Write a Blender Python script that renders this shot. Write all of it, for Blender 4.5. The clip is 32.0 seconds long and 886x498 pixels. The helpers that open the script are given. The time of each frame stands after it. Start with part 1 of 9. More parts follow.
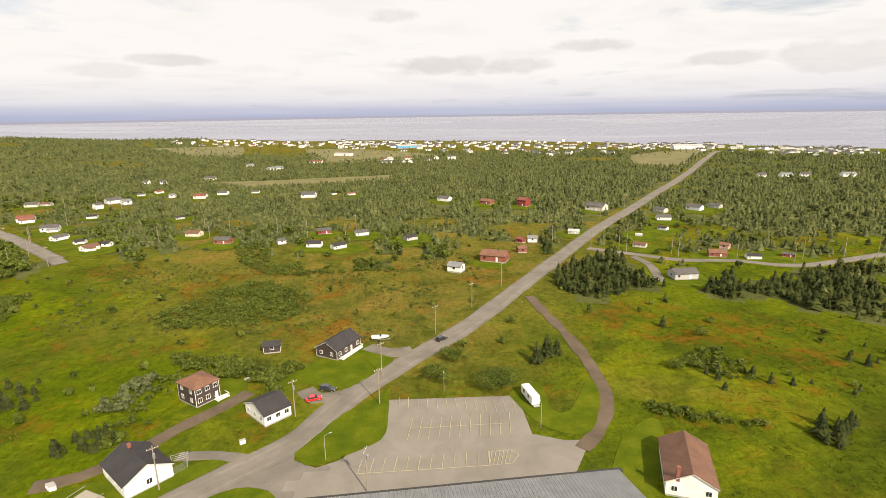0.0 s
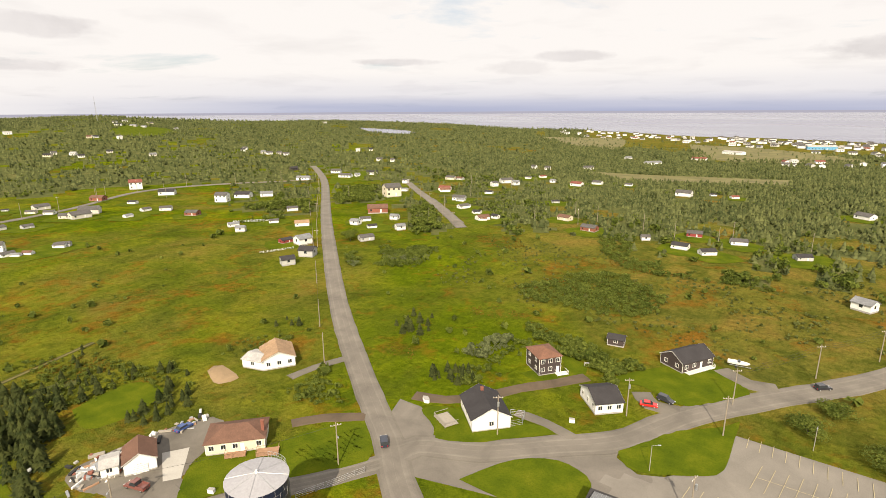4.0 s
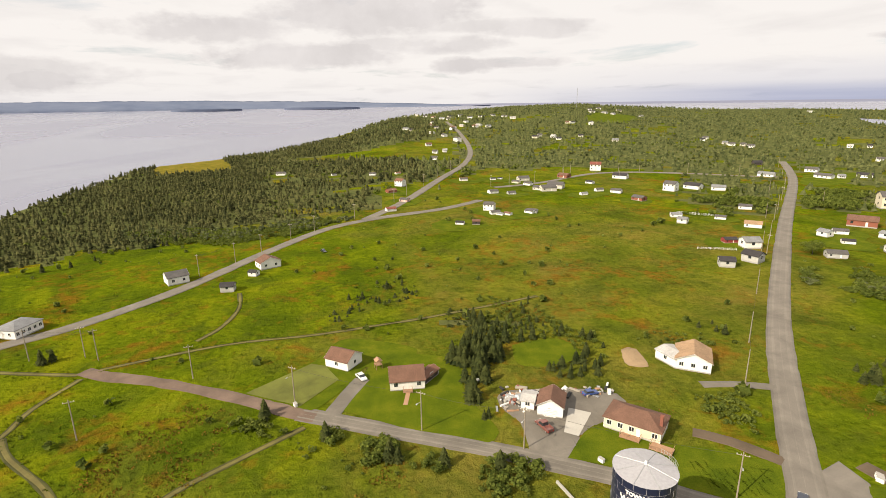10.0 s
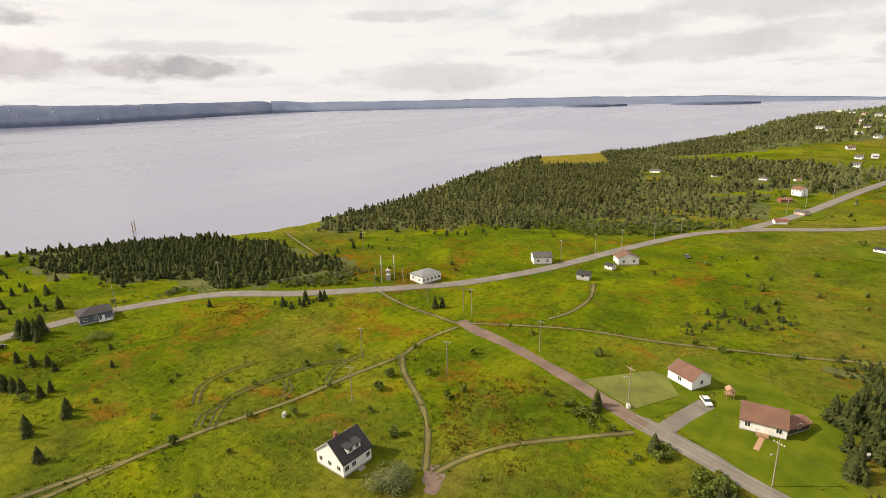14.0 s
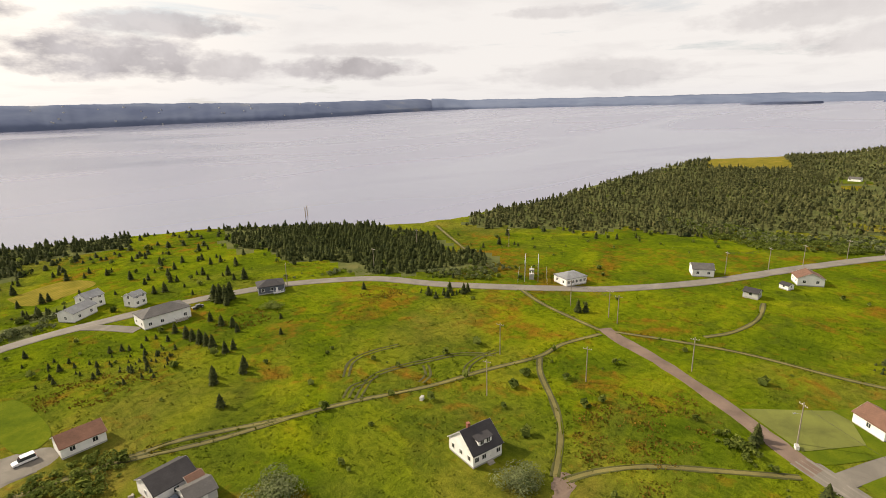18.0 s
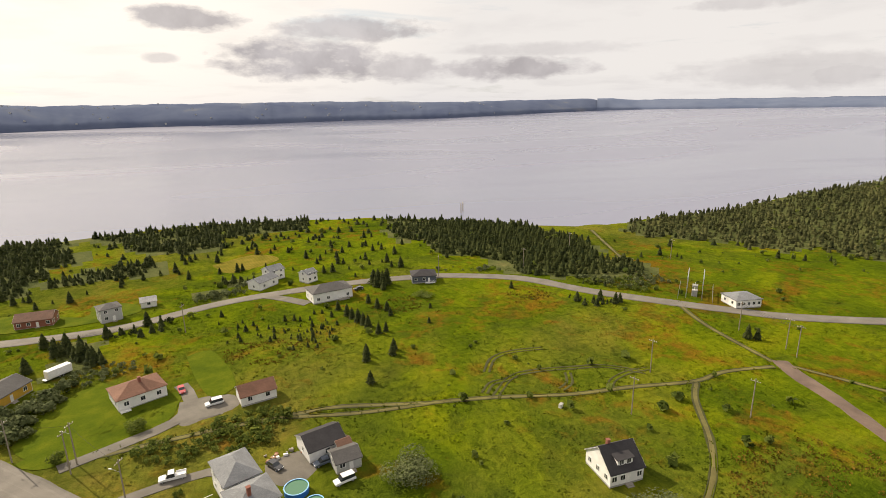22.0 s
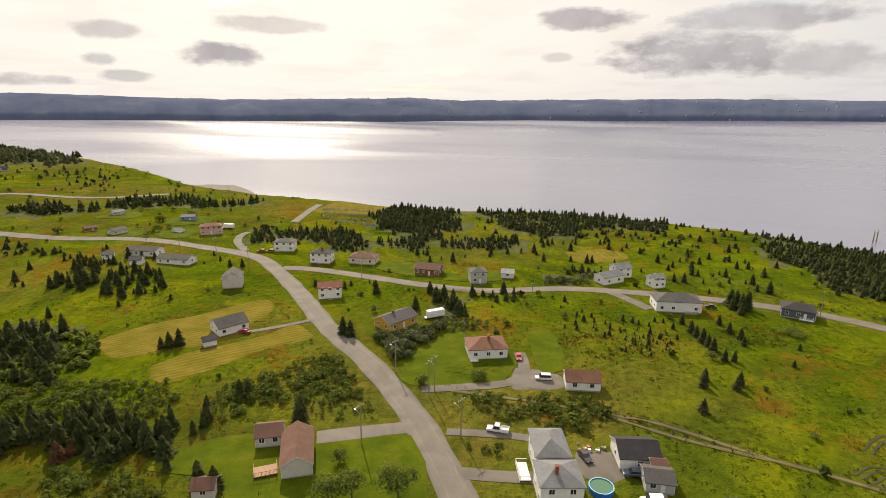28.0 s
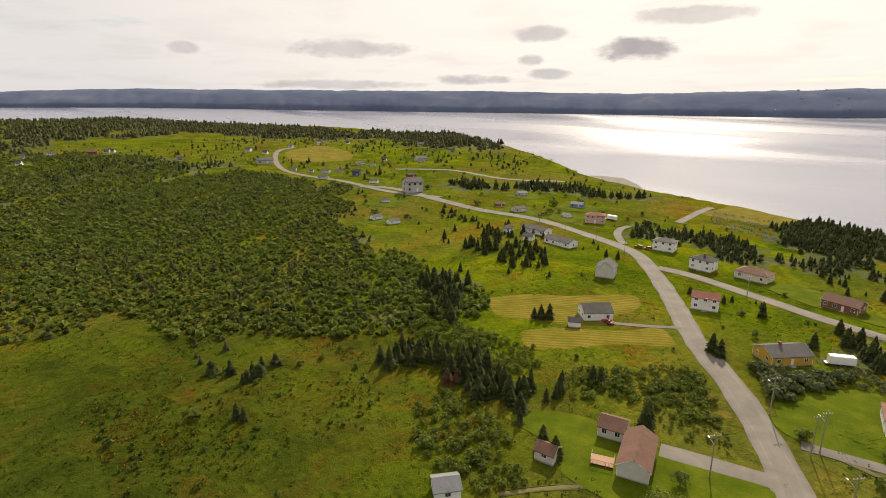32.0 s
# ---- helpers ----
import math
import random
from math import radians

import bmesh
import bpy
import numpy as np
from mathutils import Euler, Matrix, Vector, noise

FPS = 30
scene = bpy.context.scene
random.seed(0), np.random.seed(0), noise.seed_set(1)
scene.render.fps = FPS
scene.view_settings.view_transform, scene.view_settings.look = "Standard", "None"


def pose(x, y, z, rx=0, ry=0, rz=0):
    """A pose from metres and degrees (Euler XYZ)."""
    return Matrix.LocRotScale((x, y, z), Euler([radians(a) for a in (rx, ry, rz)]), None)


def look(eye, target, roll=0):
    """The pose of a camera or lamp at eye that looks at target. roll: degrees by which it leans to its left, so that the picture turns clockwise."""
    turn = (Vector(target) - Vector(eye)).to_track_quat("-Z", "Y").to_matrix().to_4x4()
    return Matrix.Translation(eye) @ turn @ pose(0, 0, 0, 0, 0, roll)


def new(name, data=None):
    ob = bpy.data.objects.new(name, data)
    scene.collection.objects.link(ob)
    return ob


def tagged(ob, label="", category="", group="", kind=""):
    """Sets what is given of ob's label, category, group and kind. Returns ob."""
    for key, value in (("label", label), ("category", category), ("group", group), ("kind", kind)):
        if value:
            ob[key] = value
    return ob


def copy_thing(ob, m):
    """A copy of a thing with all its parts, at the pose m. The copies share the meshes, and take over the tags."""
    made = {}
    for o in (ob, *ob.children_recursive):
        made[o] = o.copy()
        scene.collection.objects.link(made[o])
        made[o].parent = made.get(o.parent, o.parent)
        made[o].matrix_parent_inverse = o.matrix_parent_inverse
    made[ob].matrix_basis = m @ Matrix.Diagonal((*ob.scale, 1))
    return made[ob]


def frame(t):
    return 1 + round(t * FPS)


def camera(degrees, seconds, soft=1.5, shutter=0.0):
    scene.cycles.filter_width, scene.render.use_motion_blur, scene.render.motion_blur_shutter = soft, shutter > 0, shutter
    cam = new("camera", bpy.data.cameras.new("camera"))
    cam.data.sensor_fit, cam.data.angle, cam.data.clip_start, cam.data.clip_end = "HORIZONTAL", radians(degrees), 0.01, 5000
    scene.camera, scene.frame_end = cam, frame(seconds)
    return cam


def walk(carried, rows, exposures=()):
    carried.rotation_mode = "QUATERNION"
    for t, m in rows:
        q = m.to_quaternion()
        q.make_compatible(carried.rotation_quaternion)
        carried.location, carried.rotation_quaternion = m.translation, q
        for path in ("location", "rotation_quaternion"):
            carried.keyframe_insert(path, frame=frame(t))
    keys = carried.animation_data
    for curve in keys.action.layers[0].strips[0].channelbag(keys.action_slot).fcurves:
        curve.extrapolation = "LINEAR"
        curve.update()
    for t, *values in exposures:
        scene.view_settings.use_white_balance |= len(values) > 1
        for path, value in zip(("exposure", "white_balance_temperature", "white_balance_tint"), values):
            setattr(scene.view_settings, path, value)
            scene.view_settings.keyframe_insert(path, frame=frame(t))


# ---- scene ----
# ---- camera: a drone that hovers and turns to its left ----
cam = camera(79.7, 32.0, soft=0.45)
PATH = [
    (0, 75.65, 0.89, 0.00),
    (0.5, 75.70, 0.72, 4.70),
    (1, 75.73, 0.58, 9.43),
    (1.5, 75.72, 0.45, 14.19),
    (2, 75.67, 0.38, 18.99),
    (2.5, 75.60, 0.40, 23.93),
    (3, 75.51, 0.41, 29.05),
    (3.5, 75.42, 0.37, 34.16),
    (4, 75.33, 0.31, 38.92),
    (4.5, 75.28, 0.23, 43.33),
    (6.5, 75.10, 0.25, 56.81),
    (7, 75.01, 0.26, 60.46),
    (7.5, 74.91, 0.28, 64.06),
    (8, 74.83, 0.32, 67.60),
    (8.5, 74.76, 0.39, 71.27),
    (9, 74.68, 0.48, 75.27),
    (9.5, 74.61, 0.59, 79.79),
    (10, 74.55, 0.73, 84.93),
    (10.5, 74.50, 0.91, 90.55),
    (11, 74.49, 1.05, 96.36),
    (11.5, 74.52, 1.15, 102.05),
    (12, 74.58, 1.24, 107.39),
    (12.5, 74.63, 1.32, 112.24),
    (13, 74.68, 1.33, 116.49),
    (13.5, 74.72, 1.29, 120.21),
    (14, 74.76, 1.26, 123.57),
    (14.5, 74.79, 1.27, 126.68),
    (16.5, 74.87, 1.30, 133.38),
    (17, 74.86, 1.29, 135.39),
    (17.5, 74.85, 1.29, 137.51),
    (18, 74.86, 1.28, 139.71),
    (18.5, 74.87, 1.26, 142.00),
    (19, 74.90, 1.26, 144.31),
    (19.5, 74.94, 1.22, 146.58),
    (20, 74.96, 1.16, 148.80),
    (20.5, 74.96, 1.10, 150.90),
    (21, 74.98, 1.03, 152.86),
    (21.5, 75.03, 0.92, 154.73),
    (22, 75.11, 0.83, 156.55),
    (22.5, 75.18, 0.76, 158.44),
    (23, 75.23, 0.69, 160.52),
    (23.5, 75.25, 0.61, 162.85),
    (24, 75.26, 0.51, 165.39),
    (24.5, 75.29, 0.36, 168.05),
    (26.5, 75.18, -0.15, 181.81),
    (27, 75.11, -0.21, 185.89),
    (27.5, 75.04, -0.23, 190.17),
    (28, 74.98, -0.23, 194.65),
    (28.5, 74.91, -0.23, 199.40),
    (29, 74.83, -0.20, 204.58),
    (29.5, 74.74, -0.13, 210.13),
    (30, 74.65, -0.05, 215.69),
    (30.5, 74.56, 0.02, 220.97),
    (31, 74.50, 0.10, 225.93),
    (31.5, 74.44, 0.16, 230.61),
    (32, 74.38, 0.17, 235.02),
]
walk(cam, [(t, pose(0, 0, 78, rx, ry, rz)) for t, rx, ry, rz in PATH], [(0, 0.60), (4, 0.60), (9, 0.54), (14, 0.54), (20, 0.46), (28, 0.30), (32, 0.29)])

# ---- sun and sky ----
SUN_BEARING, SUN_UP = 212.0, 36.0
to_sun = Vector((-math.sin(radians(SUN_BEARING)) * math.cos(radians(SUN_UP)), math.cos(radians(SUN_BEARING)) * math.cos(radians(SUN_UP)), math.sin(radians(SUN_UP))))
sun = new("sun", bpy.data.lights.new("sun", "SUN"))
sun.data.energy, sun.data.angle, sun.data.color = 5.0, radians(0.7), (1.0, 0.865, 0.66)
sun.matrix_world = look((0, 0, 0), -to_sun)

world = bpy.data.worlds.new("sky")
scene.world = world
world.use_nodes = True


def graph(tree):
    """Short forms for making and linking nodes in a tree."""
    tree.nodes.clear()

    def put(kind, ins=(), **settings):
        n = tree.nodes.new(kind)
        for key, value in settings.items():
            setattr(n, key, value)
        for key, value in dict(ins).items():
            if isinstance(value, bpy.types.NodeSocket):
                tree.links.new(value, n.inputs[key])
            else:
                n.inputs[key].default_value = value
        return n

    def ramp(fac, stops, mode="LINEAR"):
        n = put("ShaderNodeValToRGB", {0: fac})
        n.color_ramp.interpolation = mode
        for k, (p, c) in enumerate(stops):
            e = n.color_ramp.elements[k] if k < 2 else n.color_ramp.elements.new(p)
            e.position, e.color = p, (*c, 1) if len(c) == 3 else c
        return n.outputs[0]

    def mix(fac, a, b, blend="MIX"):
        n = put("ShaderNodeMix", {0: fac}, data_type="RGBA", blend_type=blend)
        for key, v in ((6, a), (7, b)):
            if isinstance(v, bpy.types.NodeSocket):
                tree.links.new(v, n.inputs[key])
            else:
                n.inputs[key].default_value = (*v, 1)
        return n.outputs[2]

    def calc(op, a, b=0.0, c=0.0):
        return put("ShaderNodeMath", {0: a, 1: b, 2: c}, operation=op).outputs[0]

    def grain(scale, detail=4.0, rough=0.55, vector=None, warp=0.0):
        ins = {"Scale": scale, "Detail": detail, "Roughness": rough, "Distortion": warp}
        if vector is not None:
            ins["Vector"] = vector
        return put("ShaderNodeTexNoise", ins).outputs[0]

    return put, ramp, mix, calc, grain


put, ramp, mix, calc, grain = graph(world.node_tree)
way = put("ShaderNodeTexCoord").outputs["Generated"]
axes = put("ShaderNodeSeparateXYZ", {0: way})
up = axes.outputs[2]
lift = calc("ADD", calc("MAXIMUM", up, 0.0), 0.10)
flat = put("ShaderNodeCombineXYZ", {0: calc("DIVIDE", axes.outputs[0], lift), 1: calc("DIVIDE", axes.outputs[1], lift), 2: 0.0}).outputs[0]
sky = put("ShaderNodeTexSky", sky_type="NISHITA", sun_disc=False, sun_elevation=radians(SUN_UP), sun_rotation=radians(360 - SUN_BEARING), altitude=100.0, dust_density=2.0)
clear = mix(1.0, sky.outputs[0], (0.13, 0.13, 0.13), "MULTIPLY")
haze = ramp(grain(0.5, 7.0, 0.6, flat, 0.4), [(0.30, (0, 0, 0)), (0.42, (1, 1, 1))])
veil = ramp(grain(1.15, 8.0, 0.55, flat, 0.25), [(0.50, (0, 0, 0)), (0.70, (1, 1, 1))])
cloud = mix(calc("MULTIPLY", veil, 0.26), (1.06, 1.005, 0.96), (0.70, 0.655, 0.65))
colour = mix(haze, mix(0.5, clear, (0.92, 0.92, 0.9)), cloud)
# Separate grey clouds: bearing, height, half width and half depth in degrees.
rough_edge = put("ShaderNodeMapping", {"Vector": way, "Scale": (1.0, 1.0, 2.4)}).outputs[0]
rag = calc("ADD", calc("MULTIPLY", calc("SUBTRACT", grain(8.0, 7.0, 0.62, rough_edge), 0.5), 2.7), calc("MULTIPLY", calc("SUBTRACT", grain(26.0, 5.0, 0.6, rough_edge), 0.5), 1.4))
round_way = calc("ARCTAN2", calc("MULTIPLY", axes.outputs[0], -1.0), axes.outputs[1])
SOUTH_CLOUDS = ((180.2, 8.2, 5.6, 1.2, 0.85), (165.0, 7.7, 9.0, 1.3, 0.85), (170.3, 4.8, 8.4, 2.2, 1.0), (151.2, 3.9, 10.4, 1.3, 0.95), (159.7, 4.2, 4.5, 1.7, 0.8), (127.4, 8.5, 6.6, 0.7, 0.5), (123.5, 2.7, 12.0, 1.6, 0.4), (146.8, 5.5, 10.0, 0.8, 0.4), (216.2, 4.6, 4.7, 1.2, 0.95), (225.2, 6.3, 2.8, 0.8, 0.6),
                (224.3, 2.5, 2.4, 0.6, 0.7), (226.2, 3.9, 1.5, 0.6, 0.7), (231.8, 2.1, 4.0, 0.6, 0.7), (211.5, 7.5, 5.5, 0.8, 0.5), (183.2, 4.8, 2.0, 0.5, 0.5), (245.4, 5.0, 6.8, 1.0, 0.6), (245.7, 1.6, 9.0, 0.5, 0.6), (259.8, 4.8, 1.4, 0.6, 0.6))
NORTH_CLOUDS = ((92.0, 8.6, 13.0, 2.4, 0.5), (99.0, 4.6, 12.0, 1.4, 0.5), (86.0, 5.6, 10.0, 1.0, 0.4), (83.1, 3.6, 4.6, 0.9, 0.5), (79.0, 3.8, 8.3, 0.6, 0.45), (75.7, 6.9, 5.4, 1.0, 0.4), (44.0, 4.7, 5.0, 0.4, 0.45), (25.6, 5.1, 3.9, 0.6, 0.4), (31.7, 4.1, 3.9, 0.7, 0.3), (0.3, 4.8, 5.3, 1.1, 0.45), (351.9, 4.5, 4.3, 0.9, 0.45), (5.3, 9.4, 3.2, 0.7, 0.4),
                (344.6, 6.2, 4.5, 0.7, 0.4), (120.4, 2.3, 3.4, 1.0, 0.5), (107.2, 6.7, 10.4, 1.5, 0.45), (81.1, 7.3, 11.0, 0.7, 0.35), (333.4, 4.5, 3.7, 0.7, 0.4), (323.5, 4.2, 5.5, 1.4, 0.4))
cover = None
for bear, rise, wide, deep, thick in SOUTH_CLOUDS + NORTH_CLOUDS:
    turn = (bear + 180) % 360 - 180
    u = calc("DIVIDE", calc("WRAP", calc("SUBTRACT", round_way, radians(turn)), math.pi, -math.pi), radians(wide))
    v = calc("DIVIDE", calc("SUBTRACT", up, math.sin(radians(rise))), radians(deep))
    d = calc("ADD", calc("ADD", calc("MULTIPLY", u, u), calc("MULTIPLY", v, v)), rag)
    one = calc("MULTIPLY", ramp(d, [(0.3, (1, 1, 1)), (1.0, (0, 0, 0))]), thick)
    cover = one if cover is None else calc("MAXIMUM", cover, one)
shade = ramp(grain(9.0, 5.0, 0.6, way), [(0.35, (0.54, 0.495, 0.50)), (0.65, (0.78, 0.725, 0.72))])
glow = put("ShaderNodeVectorMath", {0: way, 1: tuple(to_sun)}, operation="DOT_PRODUCT").outputs["Value"]
colour = mix(ramp(glow, [(0.5, (0, 0, 0)), (1.0, (1, 1, 1))]), colour, mix(1.0, colour, (1.5, 1.42, 1.28), "MULTIPLY"))
colour = mix(cover, colour, shade)
bands = grain(3.0, 4.0, 0.5, put("ShaderNodeMapping", {"Vector": way, "Scale": (0.5, 0.5, 16.0)}).outputs[0])
north = ramp(axes.outputs[1], [(0.15, (0.12, 0.12, 0.12)), (0.6, (0.95, 0.95, 0.95))])
low = calc("MULTIPLY", ramp(up, [(0.0, (1, 1, 1)), (0.012, (0.85, 0.85, 0.85)), (0.026, (0.35, 0.35, 0.35)), (0.065, (0, 0, 0))]), north)
colour = mix(low, colour, mix(bands, (0.26, 0.32, 0.56), (0.74, 0.73, 0.82)))
colour = mix(calc("LESS_THAN", up, -0.003), colour, (0.50, 0.48, 0.56))
backdrop = put("ShaderNodeBackground", {0: colour, 1: 0.62})
put("ShaderNodeOutputWorld", {0: backdrop.outputs[0]})


# ---- materials ----
MATS = {}


def material(name, build):
    if name not in MATS:
        m = bpy.data.materials.new(name)
        m.use_nodes = True
        MATS[name] = m
        put, ramp, mix, calc, grain = graph(m.node_tree)
        shader = put("ShaderNodeBsdfPrincipled")
        put("ShaderNodeOutputMaterial", {0: shader.outputs[0]})
        build(m.node_tree, shader, put, ramp, mix, calc, grain)
    return MATS[name]


def wire(tree, shader, **sockets):
    names = {"colour": "Base Color", "rough": "Roughness", "metal": "Metallic", "normal": "Normal", "gloss": "Specular IOR Level"}
    for key, v in sockets.items():
        s = shader.inputs[names[key]]
        if isinstance(v, bpy.types.NodeSocket):
            tree.links.new(v, s)
        else:
            s.default_value = (*v, 1) if isinstance(v, tuple) else v


def place(put):
    return put("ShaderNodeNewGeometry").outputs["Position"]


def bump(put, height_of, strength, metres):
    return put("ShaderNodeBump", {"Height": height_of, "Strength": strength, "Distance": metres}).outputs[0]


def meadow_tint(put, ramp, mix, calc, grain, p):
    """Greens, straw and rust of wild grassland, in patches of several sizes."""
    wide, mid = grain(0.0065, 5, 0.6, p, 0.8), grain(0.022, 7, 0.6, p, 1.1)
    green = ramp(mid, [(0.28, (0.040, 0.070, 0.0040)), (0.42, (0.068, 0.108, 0.0045)), (0.53, (0.096, 0.142, 0.0045)), (0.64, (0.136, 0.176, 0.0050)), (0.76, (0.190, 0.196, 0.0080))])
    dry = ramp(grain(0.045, 6, 0.62, p, 0.8), [(0.34, (0.082, 0.096, 0.016)), (0.5, (0.132, 0.134, 0.022)), (0.66, (0.190, 0.146, 0.030))])
    # Rough heath takes over from the lush grass north-east of the straight road.
    spot = put("ShaderNodeSeparateXYZ", {0: p}).outputs
    beyond = calc("ADD", calc("MULTIPLY", calc("ADD", spot[0], 91.0), 0.606), calc("MULTIPLY", calc("SUBTRACT", spot[1], 85.0), 0.795))
    east = calc("DIVIDE", calc("ADD", calc("SUBTRACT", spot[0], calc("MULTIPLY", calc("SUBTRACT", spot[1], 150.0), 0.58)), 20.0), 70.0)
    north = calc("ADD", calc("DIVIDE", beyond, 240.0), calc("MULTIPLY", calc("SUBTRACT", wide, 0.5), 1.2))
    colour = mix(calc("MAXIMUM", ramp(wide, [(0.45, (0, 0, 0)), (0.66, (0.75, 0.75, 0.75))]), calc("MULTIPLY", ramp(north, [(0.08, (0, 0, 0)), (0.5, (0.85, 0.85, 0.85))]), ramp(east, [(0.0, (1, 1, 1)), (1.0, (0.15, 0.15, 0.15))]))), green, dry)
    rust = ramp(calc("ADD", calc("MULTIPLY", grain(0.017, 7, 0.62, p, 1.4), 0.6), calc("MULTIPLY", grain(0.16, 4, 0.6, p, 0.6), 0.4)), [(0.53, (0, 0, 0)), (0.64, (0.66, 0.66, 0.66))])
    colour = mix(rust, colour, (0.185, 0.082, 0.010))
    deep = ramp(grain(0.06, 6, 0.62, p, 1.0), [(0.36, (0.5, 0.5, 0.5)), (0.48, (0, 0, 0))])
    colour = mix(deep, colour, (0.046, 0.068, 0.008))
    # Hollow south-east of the eye: bracken and bramble, plus a cloud's shadow painted in.
    away = put("ShaderNodeVectorMath", {0: p, 1: (BRACKEN_CLOUD_SHADE[0], BRACKEN_CLOUD_SHADE[1], 0.0)}, operation="DISTANCE").outputs["Value"]
    fern = ramp(calc("ADD", calc("DIVIDE", away, 330.0), calc("MULTIPLY", calc("SUBTRACT", grain(0.02, 5, 0.6, p, 0.8), 0.5), 0.6)), [(0.12, (0.85, 0.85, 0.85)), (0.42, (0, 0, 0))])
    colour = mix(fern, colour, ramp(grain(0.06, 5, 0.65, p, 0.6), [(0.35, (0.025, 0.040, 0.005)), (0.57, (0.044, 0.064, 0.007)), (0.72, (0.078, 0.052, 0.009))]))
    return mix(1.0, colour, (1.03, 0.91, 1.15), "MULTIPLY")


def meadow(tree, shader, put, ramp, mix, calc, grain):
    p = place(put)
    colour = meadow_tint(put, ramp, mix, calc, grain, p)
    fine, tuft = grain(0.42, 6, 0.68, p, 0.4), grain(2.6, 4, 0.7, p)
    colour = mix(ramp(fine, [(0.34, (0.8, 0.8, 0.8)), (0.5, (0, 0, 0))]), colour, mix(1.0, colour, (0.60, 0.66, 0.6), "MULTIPLY"))
    colour = mix(ramp(fine, [(0.52, (0, 0, 0)), (0.68, (0.8, 0.8, 0.8))]), colour, mix(1.0, colour, (1.30, 1.24, 1.1), "MULTIPLY"))
    sward = put("ShaderNodeMapping", {"Vector": p, "Rotation": (0, 0, 0.6), "Scale": (1.0, 0.3, 1.0)}).outputs[0]
    lay = grain(0.5, 5, 0.65, sward, 1.2)
    colour = mix(ramp(lay, [(0.36, (0.6, 0.6, 0.6)), (0.52, (0, 0, 0))]), colour, mix(1.0, colour, (0.66, 0.72, 0.66), "MULTIPLY"))
    colour = mix(ramp(tuft, [(0.4, (0.5, 0.5, 0.5)), (0.56, (0, 0, 0))]), colour, mix(1.0, colour, (0.66, 0.7, 0.66), "MULTIPLY"))
    wire(tree, shader, colour=colour, rough=1.0, gloss=0.0, normal=bump(put, calc("ADD", fine, calc("MULTIPLY", tuft, 0.3)), 0.9, 1.1))


def tall_grass(tree, shader, put, ramp, mix, calc, grain):
    p = place(put)
    own = put("ShaderNodeNewGeometry").outputs["Random Per Island"]
    colour = meadow_tint(put, ramp, mix, calc, grain, p)
    colour = mix(1.0, colour, ramp(own, [(0.0, (0.80, 0.84, 0.8)), (0.6, (0.94, 0.96, 0.9)), (1.0, (1.06, 1.06, 0.95))]), "MULTIPLY")
    wire(tree, shader, colour=colour, rough=0.9, gloss=0.02)
    thin = put("ShaderNodeBsdfTranslucent", {0: colour})
    both = put("ShaderNodeMixShader", {0: 0.14, 1: shader.outputs[0], 2: thin.outputs[0]})
    tree.links.new(both.outputs[0], tree.nodes["Material Output"].inputs[0])


def lawn(tree, shader, put, ramp, mix, calc, grain):
    p = place(put)
    colour = ramp(grain(0.14, 5, 0.6, p), [(0.3, (0.050, 0.074, 0.005)), (0.5, (0.076, 0.100, 0.006)), (0.66, (0.104, 0.120, 0.008)), (0.78, (0.135, 0.122, 0.016))])
    fine = grain(3.0, 4, 0.7, p)
    colour = mix(ramp(fine, [(0.35, (0.6, 0.6, 0.6)), (0.55, (0, 0, 0))]), colour, mix(1.0, colour, (0.6, 0.66, 0.6), "MULTIPLY"))
    wire(tree, shader, colour=colour, rough=1.0, gloss=0.02, normal=bump(put, fine, 0.6, 0.2))


def hay(tree, shader, put, ramp, mix, calc, grain):
    p = place(put)
    colour = ramp(grain(0.12, 5, 0.6, p), [(0.3, (0.115, 0.105, 0.012)), (0.52, (0.165, 0.135, 0.018)), (0.70, (0.215, 0.160, 0.030))])
    fine = grain(2.2, 4, 0.7, p)
    colour = mix(ramp(fine, [(0.35, (0.5, 0.5, 0.5)), (0.55, (0, 0, 0))]), colour, mix(1.0, colour, (0.6, 0.66, 0.6), "MULTIPLY"))
    swath = put("ShaderNodeTexWave", {"Vector": put("ShaderNodeMapping", {"Vector": p, "Rotation": (0, 0, 0.75)}).outputs[0], "Scale": 0.16, "Distortion": 2.2, "Detail": 2.0, "Detail Scale": 0.4}).outputs[1]
    colour = mix(ramp(swath, [(0.3, (0.5, 0.5, 0.5)), (0.65, (0, 0, 0))]), colour, mix(1.0, colour, (0.72, 0.78, 0.7), "MULTIPLY"))
    wire(tree, shader, colour=colour, rough=1.0, gloss=0.02, normal=bump(put, calc("ADD", fine, swath), 0.6, 0.2))


def worn(tint, speck=0.25, rough=0.9, scale=1.0):
    def build(tree, shader, put, ramp, mix, calc, grain):
        p = place(put)
        big, fine = grain(0.12 * scale, 5, 0.6, p, 0.6), grain(5.0 * scale, 4, 0.7, p)
        lo, hi = (tuple(c * 0.86 * k for c in tint) for k in (1 - speck, 1 + speck))
        colour = ramp(big, [(0.3, lo), (0.7, hi)])
        colour = mix(ramp(fine, [(0.3, (0.6, 0.6, 0.6)), (0.6, (0, 0, 0))]), colour, mix(1.0, colour, (0.72, 0.72, 0.74), "MULTIPLY"))
        wire(tree, shader, colour=colour, rough=rough, gloss=0.3, normal=bump(put, fine, 0.5, 0.03))
    return build


